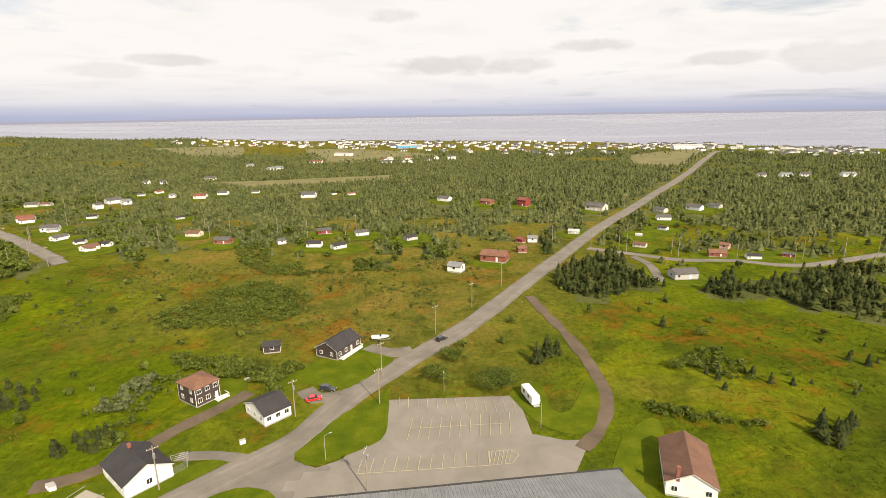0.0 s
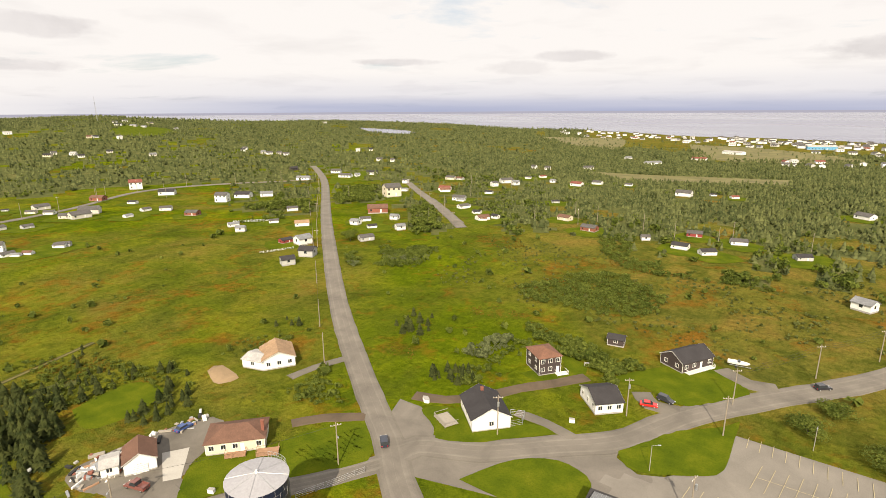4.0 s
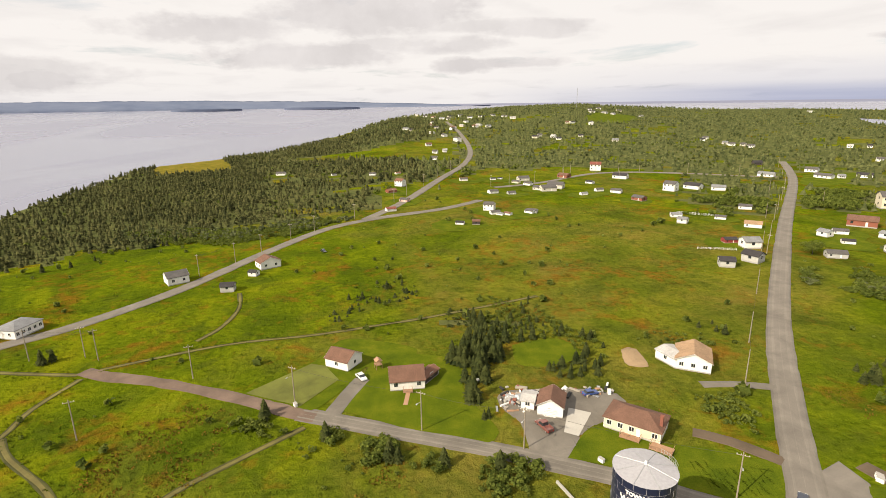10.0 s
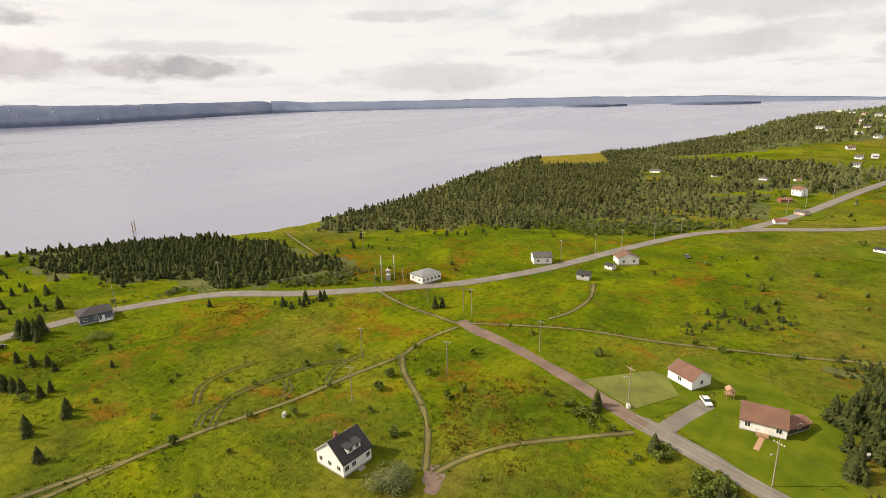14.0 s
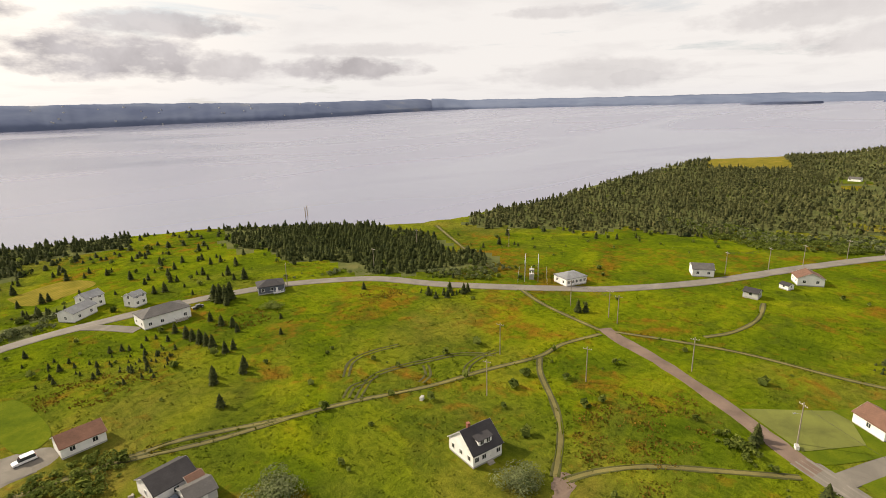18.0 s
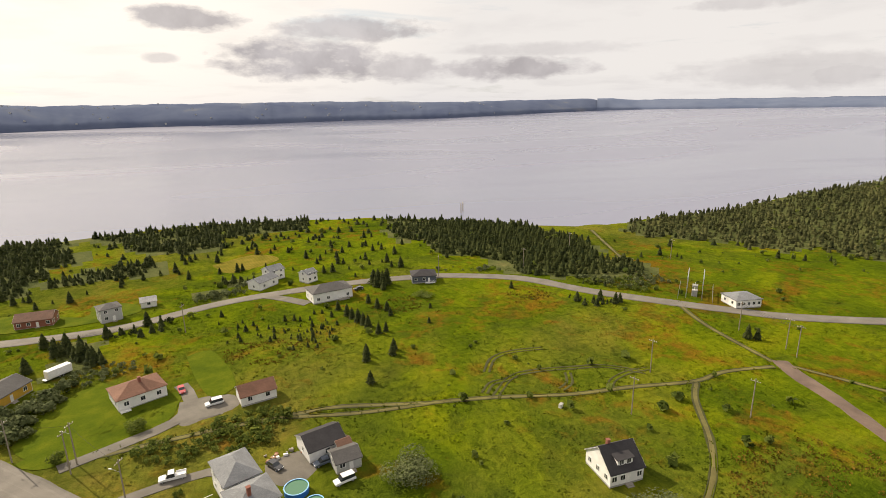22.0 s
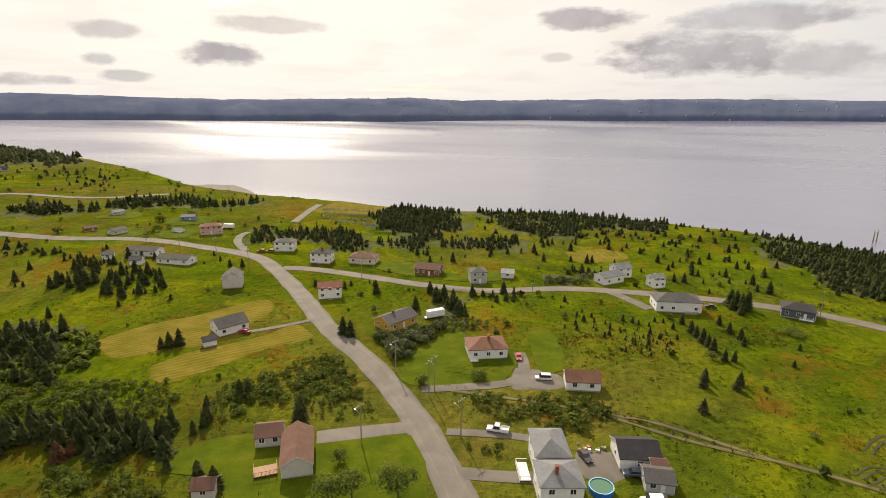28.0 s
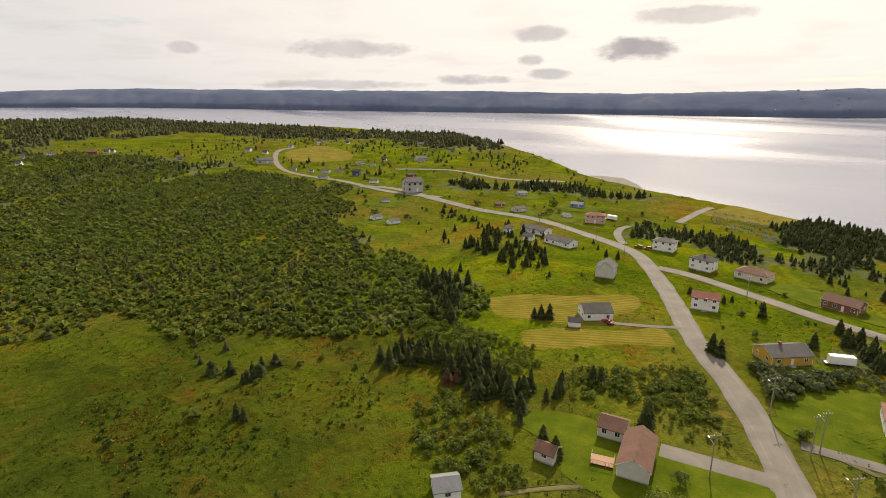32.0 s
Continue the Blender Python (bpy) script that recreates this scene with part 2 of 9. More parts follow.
def sea(tree, shader, put, ramp, mix, calc, grain):
    p = place(put)
    streak = put("ShaderNodeMapping", {"Vector": p, "Scale": (1.0, 2.6, 1.0), "Rotation": (0, 0, 0.35)}).outputs[0]
    slick = grain(0.0008, 1.5, 0.4, streak, 1.0)
    colour = ramp(slick, [(0.38, (0.135, 0.142, 0.205)), (0.62, (0.17, 0.175, 0.245))])
    wire(tree, shader, colour=colour, rough=ramp(slick, [(0.38, (0.19, 0.19, 0.19)), (0.62, (0.31, 0.31, 0.31))]), gloss=0.5)


# Haze over the opposite shore is painted into this blue base colour.
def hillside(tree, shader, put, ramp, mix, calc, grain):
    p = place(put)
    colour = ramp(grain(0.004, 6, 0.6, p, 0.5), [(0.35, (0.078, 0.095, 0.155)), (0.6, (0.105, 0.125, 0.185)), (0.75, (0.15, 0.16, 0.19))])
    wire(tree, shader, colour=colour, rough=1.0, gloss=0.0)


# Paler blue: the thicker haze of the farther range, put into its colour.
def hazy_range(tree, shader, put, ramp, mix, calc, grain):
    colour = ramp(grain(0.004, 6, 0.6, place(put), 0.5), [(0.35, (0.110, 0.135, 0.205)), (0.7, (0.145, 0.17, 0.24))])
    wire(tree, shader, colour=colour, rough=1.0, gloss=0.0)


def leafage(dark, light, scale=0.25, through_light=0.15):
    def build(tree, shader, put, ramp, mix, calc, grain):
        p = place(put)
        own = put("ShaderNodeNewGeometry").outputs["Random Per Island"]
        tone = calc("ADD", calc("MULTIPLY", grain(scale, 4, 0.6, p), 0.6), calc("MULTIPLY", own, 0.4))
        colour = ramp(tone, [(0.25, tuple(c * 0.84 for c in dark)), (0.75, tuple(c * 0.84 for c in light))])
        wire(tree, shader, colour=colour, rough=0.85, gloss=0.05)
        thin = put("ShaderNodeBsdfTranslucent", {0: colour})
        both = put("ShaderNodeMixShader", {0: through_light, 1: shader.outputs[0], 2: thin.outputs[0]})
        tree.links.new(both.outputs[0], tree.nodes["Material Output"].inputs[0])
    return build


# Middle of the bracken hollow whose ground colour holds a painted cloud shadow.
BRACKEN_CLOUD_SHADE = (132.4, 5.4)


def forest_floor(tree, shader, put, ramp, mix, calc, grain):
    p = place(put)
    # Blue is lifted a little to put distant haze into the colour.
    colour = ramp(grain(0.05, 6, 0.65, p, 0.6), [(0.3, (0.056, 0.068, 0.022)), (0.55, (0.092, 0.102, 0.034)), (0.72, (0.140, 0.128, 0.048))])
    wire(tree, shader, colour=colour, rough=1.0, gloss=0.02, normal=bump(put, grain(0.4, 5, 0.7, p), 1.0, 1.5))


FLOOR = material("olive_forest_floor", forest_floor)
MEADOW, LAWN, HAY, SEA = material("meadow_grass", meadow), material("mown_lawn", lawn), material("cut_hay", hay), material("sea_water", sea)
OCHRE = material("ochre_heath", worn((0.165, 0.150, 0.058), 0.3, 0.95, 0.4))
STUBBLE = material("dry_mown_grass", worn((0.120, 0.130, 0.022), 0.3))
HILL, RANGE = material("haze_blue_hillside", hillside), material("hazy_far_range", hazy_range)
ASPHALT, GRAVEL = material("worn_asphalt", worn((0.182, 0.163, 0.140), 0.2)), material("grey_gravel", worn((0.165, 0.148, 0.125), 0.25))
DIRT, EARTH = material("brown_track", worn((0.115, 0.085, 0.058), 0.3)), material("sandy_earth", worn((0.29, 0.205, 0.12), 0.3))
SPRUCE = material("spruce_needles", leafage((0.019, 0.029, 0.010), (0.074, 0.084, 0.024), 0.25, 0.12))
# Raised blue in these distant leaves stands for haze.
OLIVE = material("mixed_wood_leaves", leafage((0.046, 0.062, 0.022), (0.170, 0.184, 0.070), 0.03, 0.2))
ALDER = material("alder_leaves", leafage((0.060, 0.090, 0.017), (0.215, 0.250, 0.048), 0.12, 0.42))
HEATH = material("heath_leaves", leafage((0.060, 0.078, 0.020), (0.185, 0.200, 0.060), 0.1, 0.25))
FERN = material("bracken_fronds", leafage((0.040, 0.064, 0.010), (0.140, 0.175, 0.030), 0.1, 0.3))
DEADWOOD = material("dead_needles", leafage((0.050, 0.028, 0.014), (0.115, 0.062, 0.030), 0.3, 0.1))
WILLOW = material("grey_willow_leaves", leafage((0.072, 0.092, 0.034), (0.205, 0.225, 0.100), 0.2, 0.26))
BARK = material("rough_bark", worn((0.09, 0.075, 0.06), 0.3, 0.9, 4))
TUFT = material("meadow_tufts", tall_grass)
DOCK = material("rusty_dock", leafage((0.098, 0.078, 0.010), (0.190, 0.112, 0.016), 0.15, 0.1))
RUT = material("trodden_grass", worn((0.142, 0.122, 0.036), 0.35))
CONCRETE_PAD = material("pale_concrete", worn((0.46, 0.44, 0.40), 0.12))
PALE_ASPHALT = material("pale_asphalt", worn((0.225, 0.205, 0.178), 0.14))
TREAD = material("tyre_polished_asphalt", worn((0.198, 0.178, 0.152), 0.25))
LANE = material("brown_gravel_lane", worn((0.158, 0.112, 0.086), 0.3))
# Pressed grass, darkened to paint the shade of a trench on flat ribbons.
WHEEL_RUT = material("pressed_grass_rut_shade", worn((0.060, 0.060, 0.012), 0.4))
FORESTED = material("dark_mixed_wood", leafage((0.020, 0.028, 0.011), (0.135, 0.136, 0.050), 0.03, 0.2))


# ---- land and sea ----
# Coast of the island: bearing to the left of north, distance of the cliff edge, height of the land there.
COAST_A = ((-40, 1300, 0), (-23, 1480, 0), (0, 1560, 0), (11, 1650, 3), (22, 1800, 8), (31, 1900, 16), (38, 2000, 27), (44, 2000, 31), (55, 2000, 43), (66, 1900, 57),
           (71, 1900, 66), (78, 1900, 60), (84, 1700, 48), (86, 1600, 41), (90, 1500, 37), (92, 1450, 28), (95, 1300, 14), (98, 1150, 4), (103, 930, 0), (108, 810, 0))
COAST_B = ((114, 750, 0), (121, 600, 0), (128, 465, 0), (131, 430, 0), (138, 372, 0), (143, 357, 0), (149, 360, 0), (156, 372, 0), (166, 395, 0), (180, 410, 0), (194, 415, 0),
           (201, 430, 0), (208, 466, 0), (214, 505, 0), (220, 580, 0), (225, 770, 3), (230, 940, 9), (234, 1080, 16))
COAST_C = ((240, 1150, 13), (248, 1300, 24), (257, 1350, 33), (266, 1400, 44), (274, 1450, 38), (290, 1500, 25), (305, 1400, 8), (320, 1300, 0))
COAST = np.array(COAST_A + COAST_B + COAST_C, float)
SEA_LEVEL = -40.0


def bearing(x, y):
    return (np.degrees(np.arctan2(-x, y)) + 40) % 360 - 40


def coast(az):
    return np.interp(az, COAST[:, 0], COAST[:, 1]), np.interp(az, COAST[:, 0], COAST[:, 2])


def smooth(a, b, v):
    s = np.clip((v - a) / (b - a), 0, 1)
    return s * s * (3 - 2 * s)


def height(x, y):
    """Height of the land at x, y."""
    x, y = np.asarray(x, float), np.asarray(y, float)
    r = np.hypot(x, y)
    edge, rise = coast(bearing(x, y))
    z = rise * smooth(0.22 * edge, edge, r)
    roll = 0.5 * np.sin(x / 31 + 1) * np.sin(y / 37 + 0.4) + 1.6 * np.sin(x / 88 + 0.6) * np.cos(y / 103) + 0.004 * r * np.sin(x / 210 + 2) * np.sin(y / 170)
    z = z + roll * smooth(60, 400, r)
    return z + (SEA_LEVEL - 6 - z) * smooth(edge, edge + 60, r)


def mesh_object(name, verts, faces, mat, parent=None, shade=False):
    me = bpy.data.meshes.new(name)
    me.from_pydata(verts, [], faces)
    me.materials.append(mat)
    if shade:
        me.shade_smooth()
    ob = new(name, me)
    ob.parent = parent
    return ob


def grid_faces(rows, columns, closed=False):
    a = np.arange(rows - 1)[:, None] * columns + np.arange(columns if closed else columns - 1)[None]
    b = a + 1
    if closed:
        b[:, -1] -= columns
    return np.stack([a, b, b + columns, a + columns], -1).reshape(-1, 4).tolist()


def polar_sheet(name, radii, turns, level, mat, shade=True):
    az = np.radians(np.linspace(0, 360, turns, endpoint=False))
    x, y = -np.sin(az)[None] * radii[:, None], np.cos(az)[None] * radii[:, None]
    verts = np.stack([x, y, level(x, y)], -1).reshape(-1, 3).tolist()
    return mesh_object(name, verts, grid_faces(len(radii), turns, True), mat, shade=shade)


def sea_level(x, y):
    return SEA_LEVEL + 85 * smooth(1500, 4800, np.hypot(x, y))


ground = tagged(polar_sheet("ground", np.r_[0.5, 4 * 1.025 ** np.arange(258)], 420, height, MEADOW), "rolling green and ochre meadow land of an island", "ground", kind="structure")
tagged(polar_sheet("water", np.r_[250, 1500, np.linspace(1750, 4950, 15)], 240, sea_level, SEA, False), "calm grey-lavender sea round the island", "sea", kind="structure")

# The far shore: bearing, drop of the water line and rise of the hilltops as slopes from the eye.
SHORE = np.array(((80, 0.0072, -0.0065), (88, 0.0074, -0.001), (97, 0.0072, 0.004), (110, 0.0072, 0.0075), (137, 0.0076, 0.0085), (139.5, 0.0080, 0.012), (143, 0.0100, 0.012), (156, 0.0185, 0.0105),
                  (166, 0.0200, 0.0135), (177, 0.0235, 0.013), (186, 0.0235, 0.011), (194, 0.0255, 0.0125), (200, 0.0275, 0.0145), (216, 0.0250, 0.010), (231, 0.0215, 0.0165), (240, 0.0190, 0.0175),
                  (251, 0.0150, 0.0185), (264, 0.0095, 0.0195), (274, 0.0075, 0.0145), (300, 0.0075, 0.002)))


def far_hills(first, last, mat):
    az = np.arange(first, last + 0.01, 0.3)
    drop, rise = (np.interp(az, SHORE[:, 0], SHORE[:, k]) for k in (1, 2))
    tries = np.arange(2200, 4900, 10.0)
    slope = (78 - sea_level(tries, 0 * tries)) / tries
    start = np.array([tries[np.argmax(slope < d)] if (slope < d).any() else 4800 for d in drop])
    verts = []
    for k, (u, z) in enumerate(((0, -0.15), (0.03, 0.12), (0.15, 0.3), (0.4, 0.55), (0.7, 0.82), (1.0, 1.0), (1.3, 0.6))):
        r = np.minimum(start + u * 420, 4990)
        for n, a in enumerate(az):
            base = sea_level(r[n], 0.0)
            top = 78 + (start[n] + 420) * (rise[n] - 0.012 * max(0, 1 - (a - first) / 3.5))
            knob = noise.noise((a * 0.35, k * 0.7, 3)) * 7 + noise.noise((a * 1.3, k, 9)) * 4
            verts.append((-math.sin(radians(a)) * r[n], math.cos(radians(a)) * r[n], base + (top - base) * z + (knob * min(1, max(0, (a - 84) / 20)) if k > 1 else 0)))
    return mesh_object("backdrop", verts, grid_faces(7, len(az)), mat, shade=True)


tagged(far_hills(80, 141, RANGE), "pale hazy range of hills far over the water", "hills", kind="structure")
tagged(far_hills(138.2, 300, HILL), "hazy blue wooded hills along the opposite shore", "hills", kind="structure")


def low_island(bear, drop, half):
    r = 4300.0
    base = sea_level(r, 0.0)
    ob = new("backdrop")
    bm = bmesh.new()
    turn = 40
    rings = []
    for scale, z in ((1.0, base - 2), (0.98, base + 11), (0.8, base + 14)):
        ring = []
        for k in range(turn):
            a = 2 * math.pi * k / turn
            u, v = math.cos(a) * half * scale, math.sin(a) * 130 * scale
            ca, sa = math.cos(radians(bear)), math.sin(radians(bear))
            rr = r + v
            ring.append(bm.verts.new((-sa * rr + ca * u, ca * rr + sa * u, z + noise.noise((u / 60, bear, z)) * 3)))
        rings.append(ring)
    for a, b in zip(rings, rings[1:]):
        for k in range(turn):
            bm.faces.new((a[k], a[(k + 1) % turn], b[(k + 1) % turn], b[k]))
    bm.faces.new(rings[-1])
    me = bpy.data.meshes.new("backdrop")
    bm.to_mesh(me)
    # Islets share the blue with haze painted in.
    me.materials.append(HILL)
    bpy.data.objects.remove(ob)
    return tagged(new("backdrop", me), "low flat-topped islet far out on the water", "islet", kind="structure")


low_island(108.2, 0, 239)
low_island(97.3, 0, 285)

# ---- roads and beds ----
CLEAR = []


def curve_points(points, step):
    """A smooth line through points, cut into even steps."""
    p = [Vector(q) for q in points]
    out = []
    for k in range(len(p) - 1):
        a, b, c, d = p[max(k - 1, 0)], p[k], p[k + 1], p[min(k + 2, len(p) - 1)]
        n = max(2, int((c - b).length / step))
        for s in range(n):
            u = s / n
            out.append(0.5 * (2 * b + (c - a) * u + (2 * a - 5 * b + 4 * c - d) * u * u + (3 * b - a - 3 * c + d) * u ** 3))
    return out + [p[-1]]


def ribbon(name, points, width, mat, label, lift=0.06, step=4.0, ragged=0.12, category="road", kind="structure"):
    line = curve_points(points, step)
    verts, cuts = [], (-0.5, -0.46, -0.16, 0.16, 0.46, 0.5)
    for k, q in enumerate(line):
        d = (line[min(k + 1, len(line) - 1)] - line[max(k - 1, 0)]).normalized()
        side = Vector((-d.y, d.x))
        edge = 1 + ragged * noise.noise((q.x * 0.13, q.y * 0.13, 5))
        for c in cuts:
            s = q + side * width * c * (edge if abs(c) > 0.4 else 1)
            crown = 0.06 * (1 - 4 * c * c)
            z = float(height(s.x, s.y)) + lift + 0.0005 * s.length + crown
            verts.append((s.x, s.y, z - (0.5 if abs(c) == 0.5 else 0)))
    return tagged(mesh_object(name, verts, grid_faces(len(line), 6), mat, shade=False), label, category, kind=kind)


def roadway(points, width, mat, label, lift=0.06):
    """A road with gravel shoulders and paler strips where tyres run."""
    ribbon("road_shoulder", points, width + 0.9, GRAVEL, "rough gravel verge of the road", lift - 0.025, ragged=0.12, category="verge")
    ribbon("road", points, width - 0.4, mat, label, lift, ragged=0.06)
    line = curve_points(points, 6.0)
    for side in (-0.28, 0.0, 0.26):
        strip = []
        for k, q in enumerate(line):
            d = (line[min(k + 1, len(line) - 1)] - line[max(k - 1, 0)]).normalized()
            strip.append((q.x - d.y * width * side, q.y + d.x * width * side))
        ribbon("road_wear", strip, 1.0 if side else 0.35, TREAD, "pale worn strip on the asphalt", lift + 0.012, ragged=0.9, category="wear")


def patch(name, points, mat, label, lift=0.15, category="lawn", cell=3.0, soft=True):
    """A bed of one surface within an outline, laid over the land."""
    CLEAR.append(points)
    p = curve_points(points + points[:1], 3.0)[:-1] if soft else [Vector(q) for q in points]
    bm = bmesh.new()
    face = bm.faces.new([bm.verts.new((q.x, q.y, 0)) for q in p])
    xs, ys = [q.x for q in p], [q.y for q in p]
    for lo, hi, axis in ((min(xs), max(xs), 0), (min(ys), max(ys), 1)):
        size = max(cell, (hi - lo) / 40)
        v = lo + size
        while v < hi - 0.01:
            co = (v, 0, 0) if axis == 0 else (0, v, 0)
            no = (1, 0, 0) if axis == 0 else (0, 1, 0)
            bmesh.ops.bisect_plane(bm, geom=bm.verts[:] + bm.edges[:] + bm.faces[:], plane_co=co, plane_no=no)
            v += size
    bmesh.ops.triangulate(bm, faces=[f for f in bm.faces if len(f.verts) > 4])
    for v in bm.verts:
        rim_lift = {"pavement": 0.45 * lift, "lawn": 0.45 * lift + 0.0004 * math.hypot(v.co.x, v.co.y)}.get(name if lift < 0.25 else "lawn", -0.03)
        v.co.z = float(height(v.co.x, v.co.y)) + (rim_lift if v.is_boundary else 0.45 * lift + 0.0005 * math.hypot(v.co.x, v.co.y))
    bmesh.ops.recalc_face_normals(bm, faces=bm.faces)
    if sum(f.normal.z for f in bm.faces) < 0:
        bmesh.ops.reverse_faces(bm, faces=bm.faces)
    me = bpy.data.meshes.new(name)
    bm.to_mesh(me)
    bm.free()
    me.materials.append(mat)
    return tagged(new(name, me), label, category, kind="structure")


# lawns and mown ground
for outline in ([(17.5, 136.0), (22.2, 123.7), (26.8, 118.3), (32.0, 116.5), (37.2, 118.2), (42.4, 128.2), (44.2, 140.9), (41.8, 144.1), (32.9, 127.3), (28.2, 128.1), (27.5, 140.7), (21.6, 143.1)],
                [(-36.3, 109.4), (-37.0, 114.3), (-32.2, 122.8), (-26.0, 129.6), (-19.3, 136.6), (-16.8, 141.5), (-16.3, 133.5), (-15.6, 118.3), (-18.3, 113.5), (-24.3, 109.1), (-28.5, 106.5), (-32.9, 105.8)],
                [(-72.5, 85.5), (-76.5, 90.8), (-84.9, 95.2), (-80.4, 100.6), (-72.8, 101.8), (-61.8, 105.5), (-53.9, 108.9), (-52.5, 106.0), (-60.4, 97.3), (-67.0, 88.4)],
                [(-60.0, 79.1), (-55.9, 89.4), (-51.7, 95.0), (-46.1, 98.4), (-41.0, 98.2), (-36.9, 95.8), (-35.1, 87.5), (-45.6, 80.6)],
                [(-53.4, 140.8), (-42.5, 158.7), (-29.7, 171.4), (-18.9, 162.3), (-18.1, 154.2), (-25.5, 143.5), (-31.7, 140.3), (-42.5, 143.9)]):
    patch("lawn", outline, LAWN, "short mown green lawn beside houses and car park", 0.19)
HOUSE_LAWNS_A = ([(33.5, 95.9), (42.3, 113.7), (52.8, 123.3), (54.4, 118.1), (45.6, 99.2), (41.2, 92.4)], [(-102.7, 60.3), (-99.9, 71.6), (-91.8, 79.5), (-85.2, 77.2), (-79.9, 70.4), (-87.4, 61.8), (-96.9, 59.5)], [(-100.4, 36.3), (-110.0, 44.1), (-110.7, 50.6), (-103.2, 59.4), (-97.2, 63.7), (-94.4, 82.0), (-83.5, 75.0), (-84.5, 64.4), (-95.0, 48.0)], [(-125.8, -17.1), (-149.8, -10.1), (-156.7, -3.0), (-151.2, 15.6), (-129.7, 17.0), (-111.5, 22.7), (-107.2, 13.6), (-115.9, -0.5)], [(-137.0, -45.2), (-155.8, -27.4), (-170.6, -19.4), (-160.0, 4.4), (-149.0, -4.0), (-149.2, -11.6), (-140.6, -15.1), (-127.4, -23.2), (-127.6, -29.3)])
HOUSE_LAWNS_B = ([(88.4, -87.7), (80.5, -95.5), (71.9, -99.0), (57.7, -100.9), (40.2, -108.7), (32.4, -104.9), (26.8, -90.5), (27.1, -85.4), (46.8, -80.2), (65.3, -76.9), (71.9, -82.1), (90.0, -81.0)], [(49.8, -135.8), (41.4, -143.6), (30.4, -150.5), (18.2, -153.8), (16.4, -146.6), (21.1, -138.3), (38.1, -132.0), (44.9, -131.9)])
for outline in HOUSE_LAWNS_A + HOUSE_LAWNS_B:
    patch("lawn", outline, LAWN, "short mown green lawn round a house")
patch("lawn", [(14.9, -180.5), (7.7, -182.6), (2.5, -166.8), (1.3, -152.5), (7.7, -149.6), (11.8, -162.2)], LAWN, "mown grass strip behind a garage")
patch("lawn", [(52.3, -144.1), (47.4, -161.4), (37.5, -172.1), (29.4, -157.9), (17.1, -156.7), (15.4, -152.6), (18.0, -145.4), (27.0, -138.6), (39.5, -136.7), (48.1, -137.5)], LAWN, "mown green lawn sloping to a road")
patch("field", [(157.4, -131.4), (151.1, -148.4), (141.0, -159.9), (134.5, -171.5), (125.0, -184.6), (116.0, -176.7), (114.1, -167.6), (115.3, -158.5), (110.7, -151.7), (116.1, -140.3), (127.5, -132.6), (140.3, -122.8)], HAY, "freshly cut golden hay field", category="field")
patch("field", [(125.2, -120.9), (120.7, -132.3), (112.4, -141.4), (103.0, -153.8), (100.1, -164.4), (87.3, -155.5), (89.7, -149.9), (99.4, -138.1), (106.3, -122.3), (112.8, -113.5), (119.2, -115.2)], HAY, "freshly cut golden hay field", category="field")
patch("field", [(207.7, -374.7), (201.6, -406.9), (247.4, -637.0), (144.4, -390.8), (149.8, -371.4), (198.6, -362.8)], HAY, "dry ochre ground of a cemetery field", category="field")
patch("field", [(-137.3, -44.4), (-153.2, -28.6), (-151.2, -24.0), (-142.2, -19.1), (-128.8, -28.0)], STUBBLE, "pale green mown grass strip", lift=0.4, category="field", soft=False)
patch("field", [(-741.4, 1330.9), (-527.7, 1364.8), (-397.8, 1037.7), (-497.1, 1049.6)], OCHRE, "far ochre heath among woods", category="field")
patch("field", [(-293.5, 655.4), (-70.9, 729.9), (-71.2, 666.7), (-227.6, 608.8)], OCHRE, "dry grass clearing in the woods", category="field")
patch("field", [(-314.1, 1217.7), (-177.5, 1178.7), (-11.3, 1035.4), (-196.0, 917.6)], OCHRE, "far ochre field before a village", category="field")
patch("field", [(6.3, -300.5), (-16.5, -312.2), (-28.0, -293.8), (-2.5, -278.6)], HAY, "yellow flowering clearing among spruces", category="field")
patch("field", [(-159.7, 36.1), (-163.1, 52.5), (-150.9, 57.2), (-143.4, 46.6), (-145.8, 34.9)], LAWN, "small mown clearing between spruces", category="field")
patch("field", [(706.0, -236.1), (758.7, -308.2), (664.1, -312.7), (602.2, -275.7), (621.4, -218.7)], HAY, "golden hay field on a far hillside", category="field")
patch("field", [(324.4, 935.1), (533.2, 1070.0), (330.1, 753.2), (277.8, 785.9)], OCHRE, "far dry field beside a village", category="field")
patch("field", [(-681.1, -200.1), (-1256.0, -455.4), (-660.3, -288.6), (-626.9, -265.0), (-649.0, -221.2)], HAY, "dry ochre clearing on the cliff top", category="field")
patch("field", [(-514.2, 418.6), (-510.8, 476.9), (-455.0, 412.5), (-462.0, 377.3)], LAWN, "small green field among houses", category="field")
patch("field", [(-1199.5, 423.8), (-1320.3, 509.2), (-1291.9, 577.2), (-1166.2, 534.7), (-1107.1, 465.0), (-1145.3, 417.6)], LAWN, "bright green field on the far hill", category="field")
patch("lawn", [(-74.3, 129.2), (-68.2, 127.6), (-62.4, 134.1), (-58.4, 140.9), (-62.3, 147.1), (-69.3, 147.3), (-63.8, 137.8), (-71.2, 134.3)], LAWN, "mown grass round a dark brown house")
patch("lawn", [(101.9, -241.1), (97.5, -252.8), (77.5, -253.2), (53.8, -239.5), (52.9, -254.2), (38.9, -249.7), (33.7, -236.2), (52.0, -229.9), (80.6, -233.3)], LAWN, "mown lawns before houses along the road")
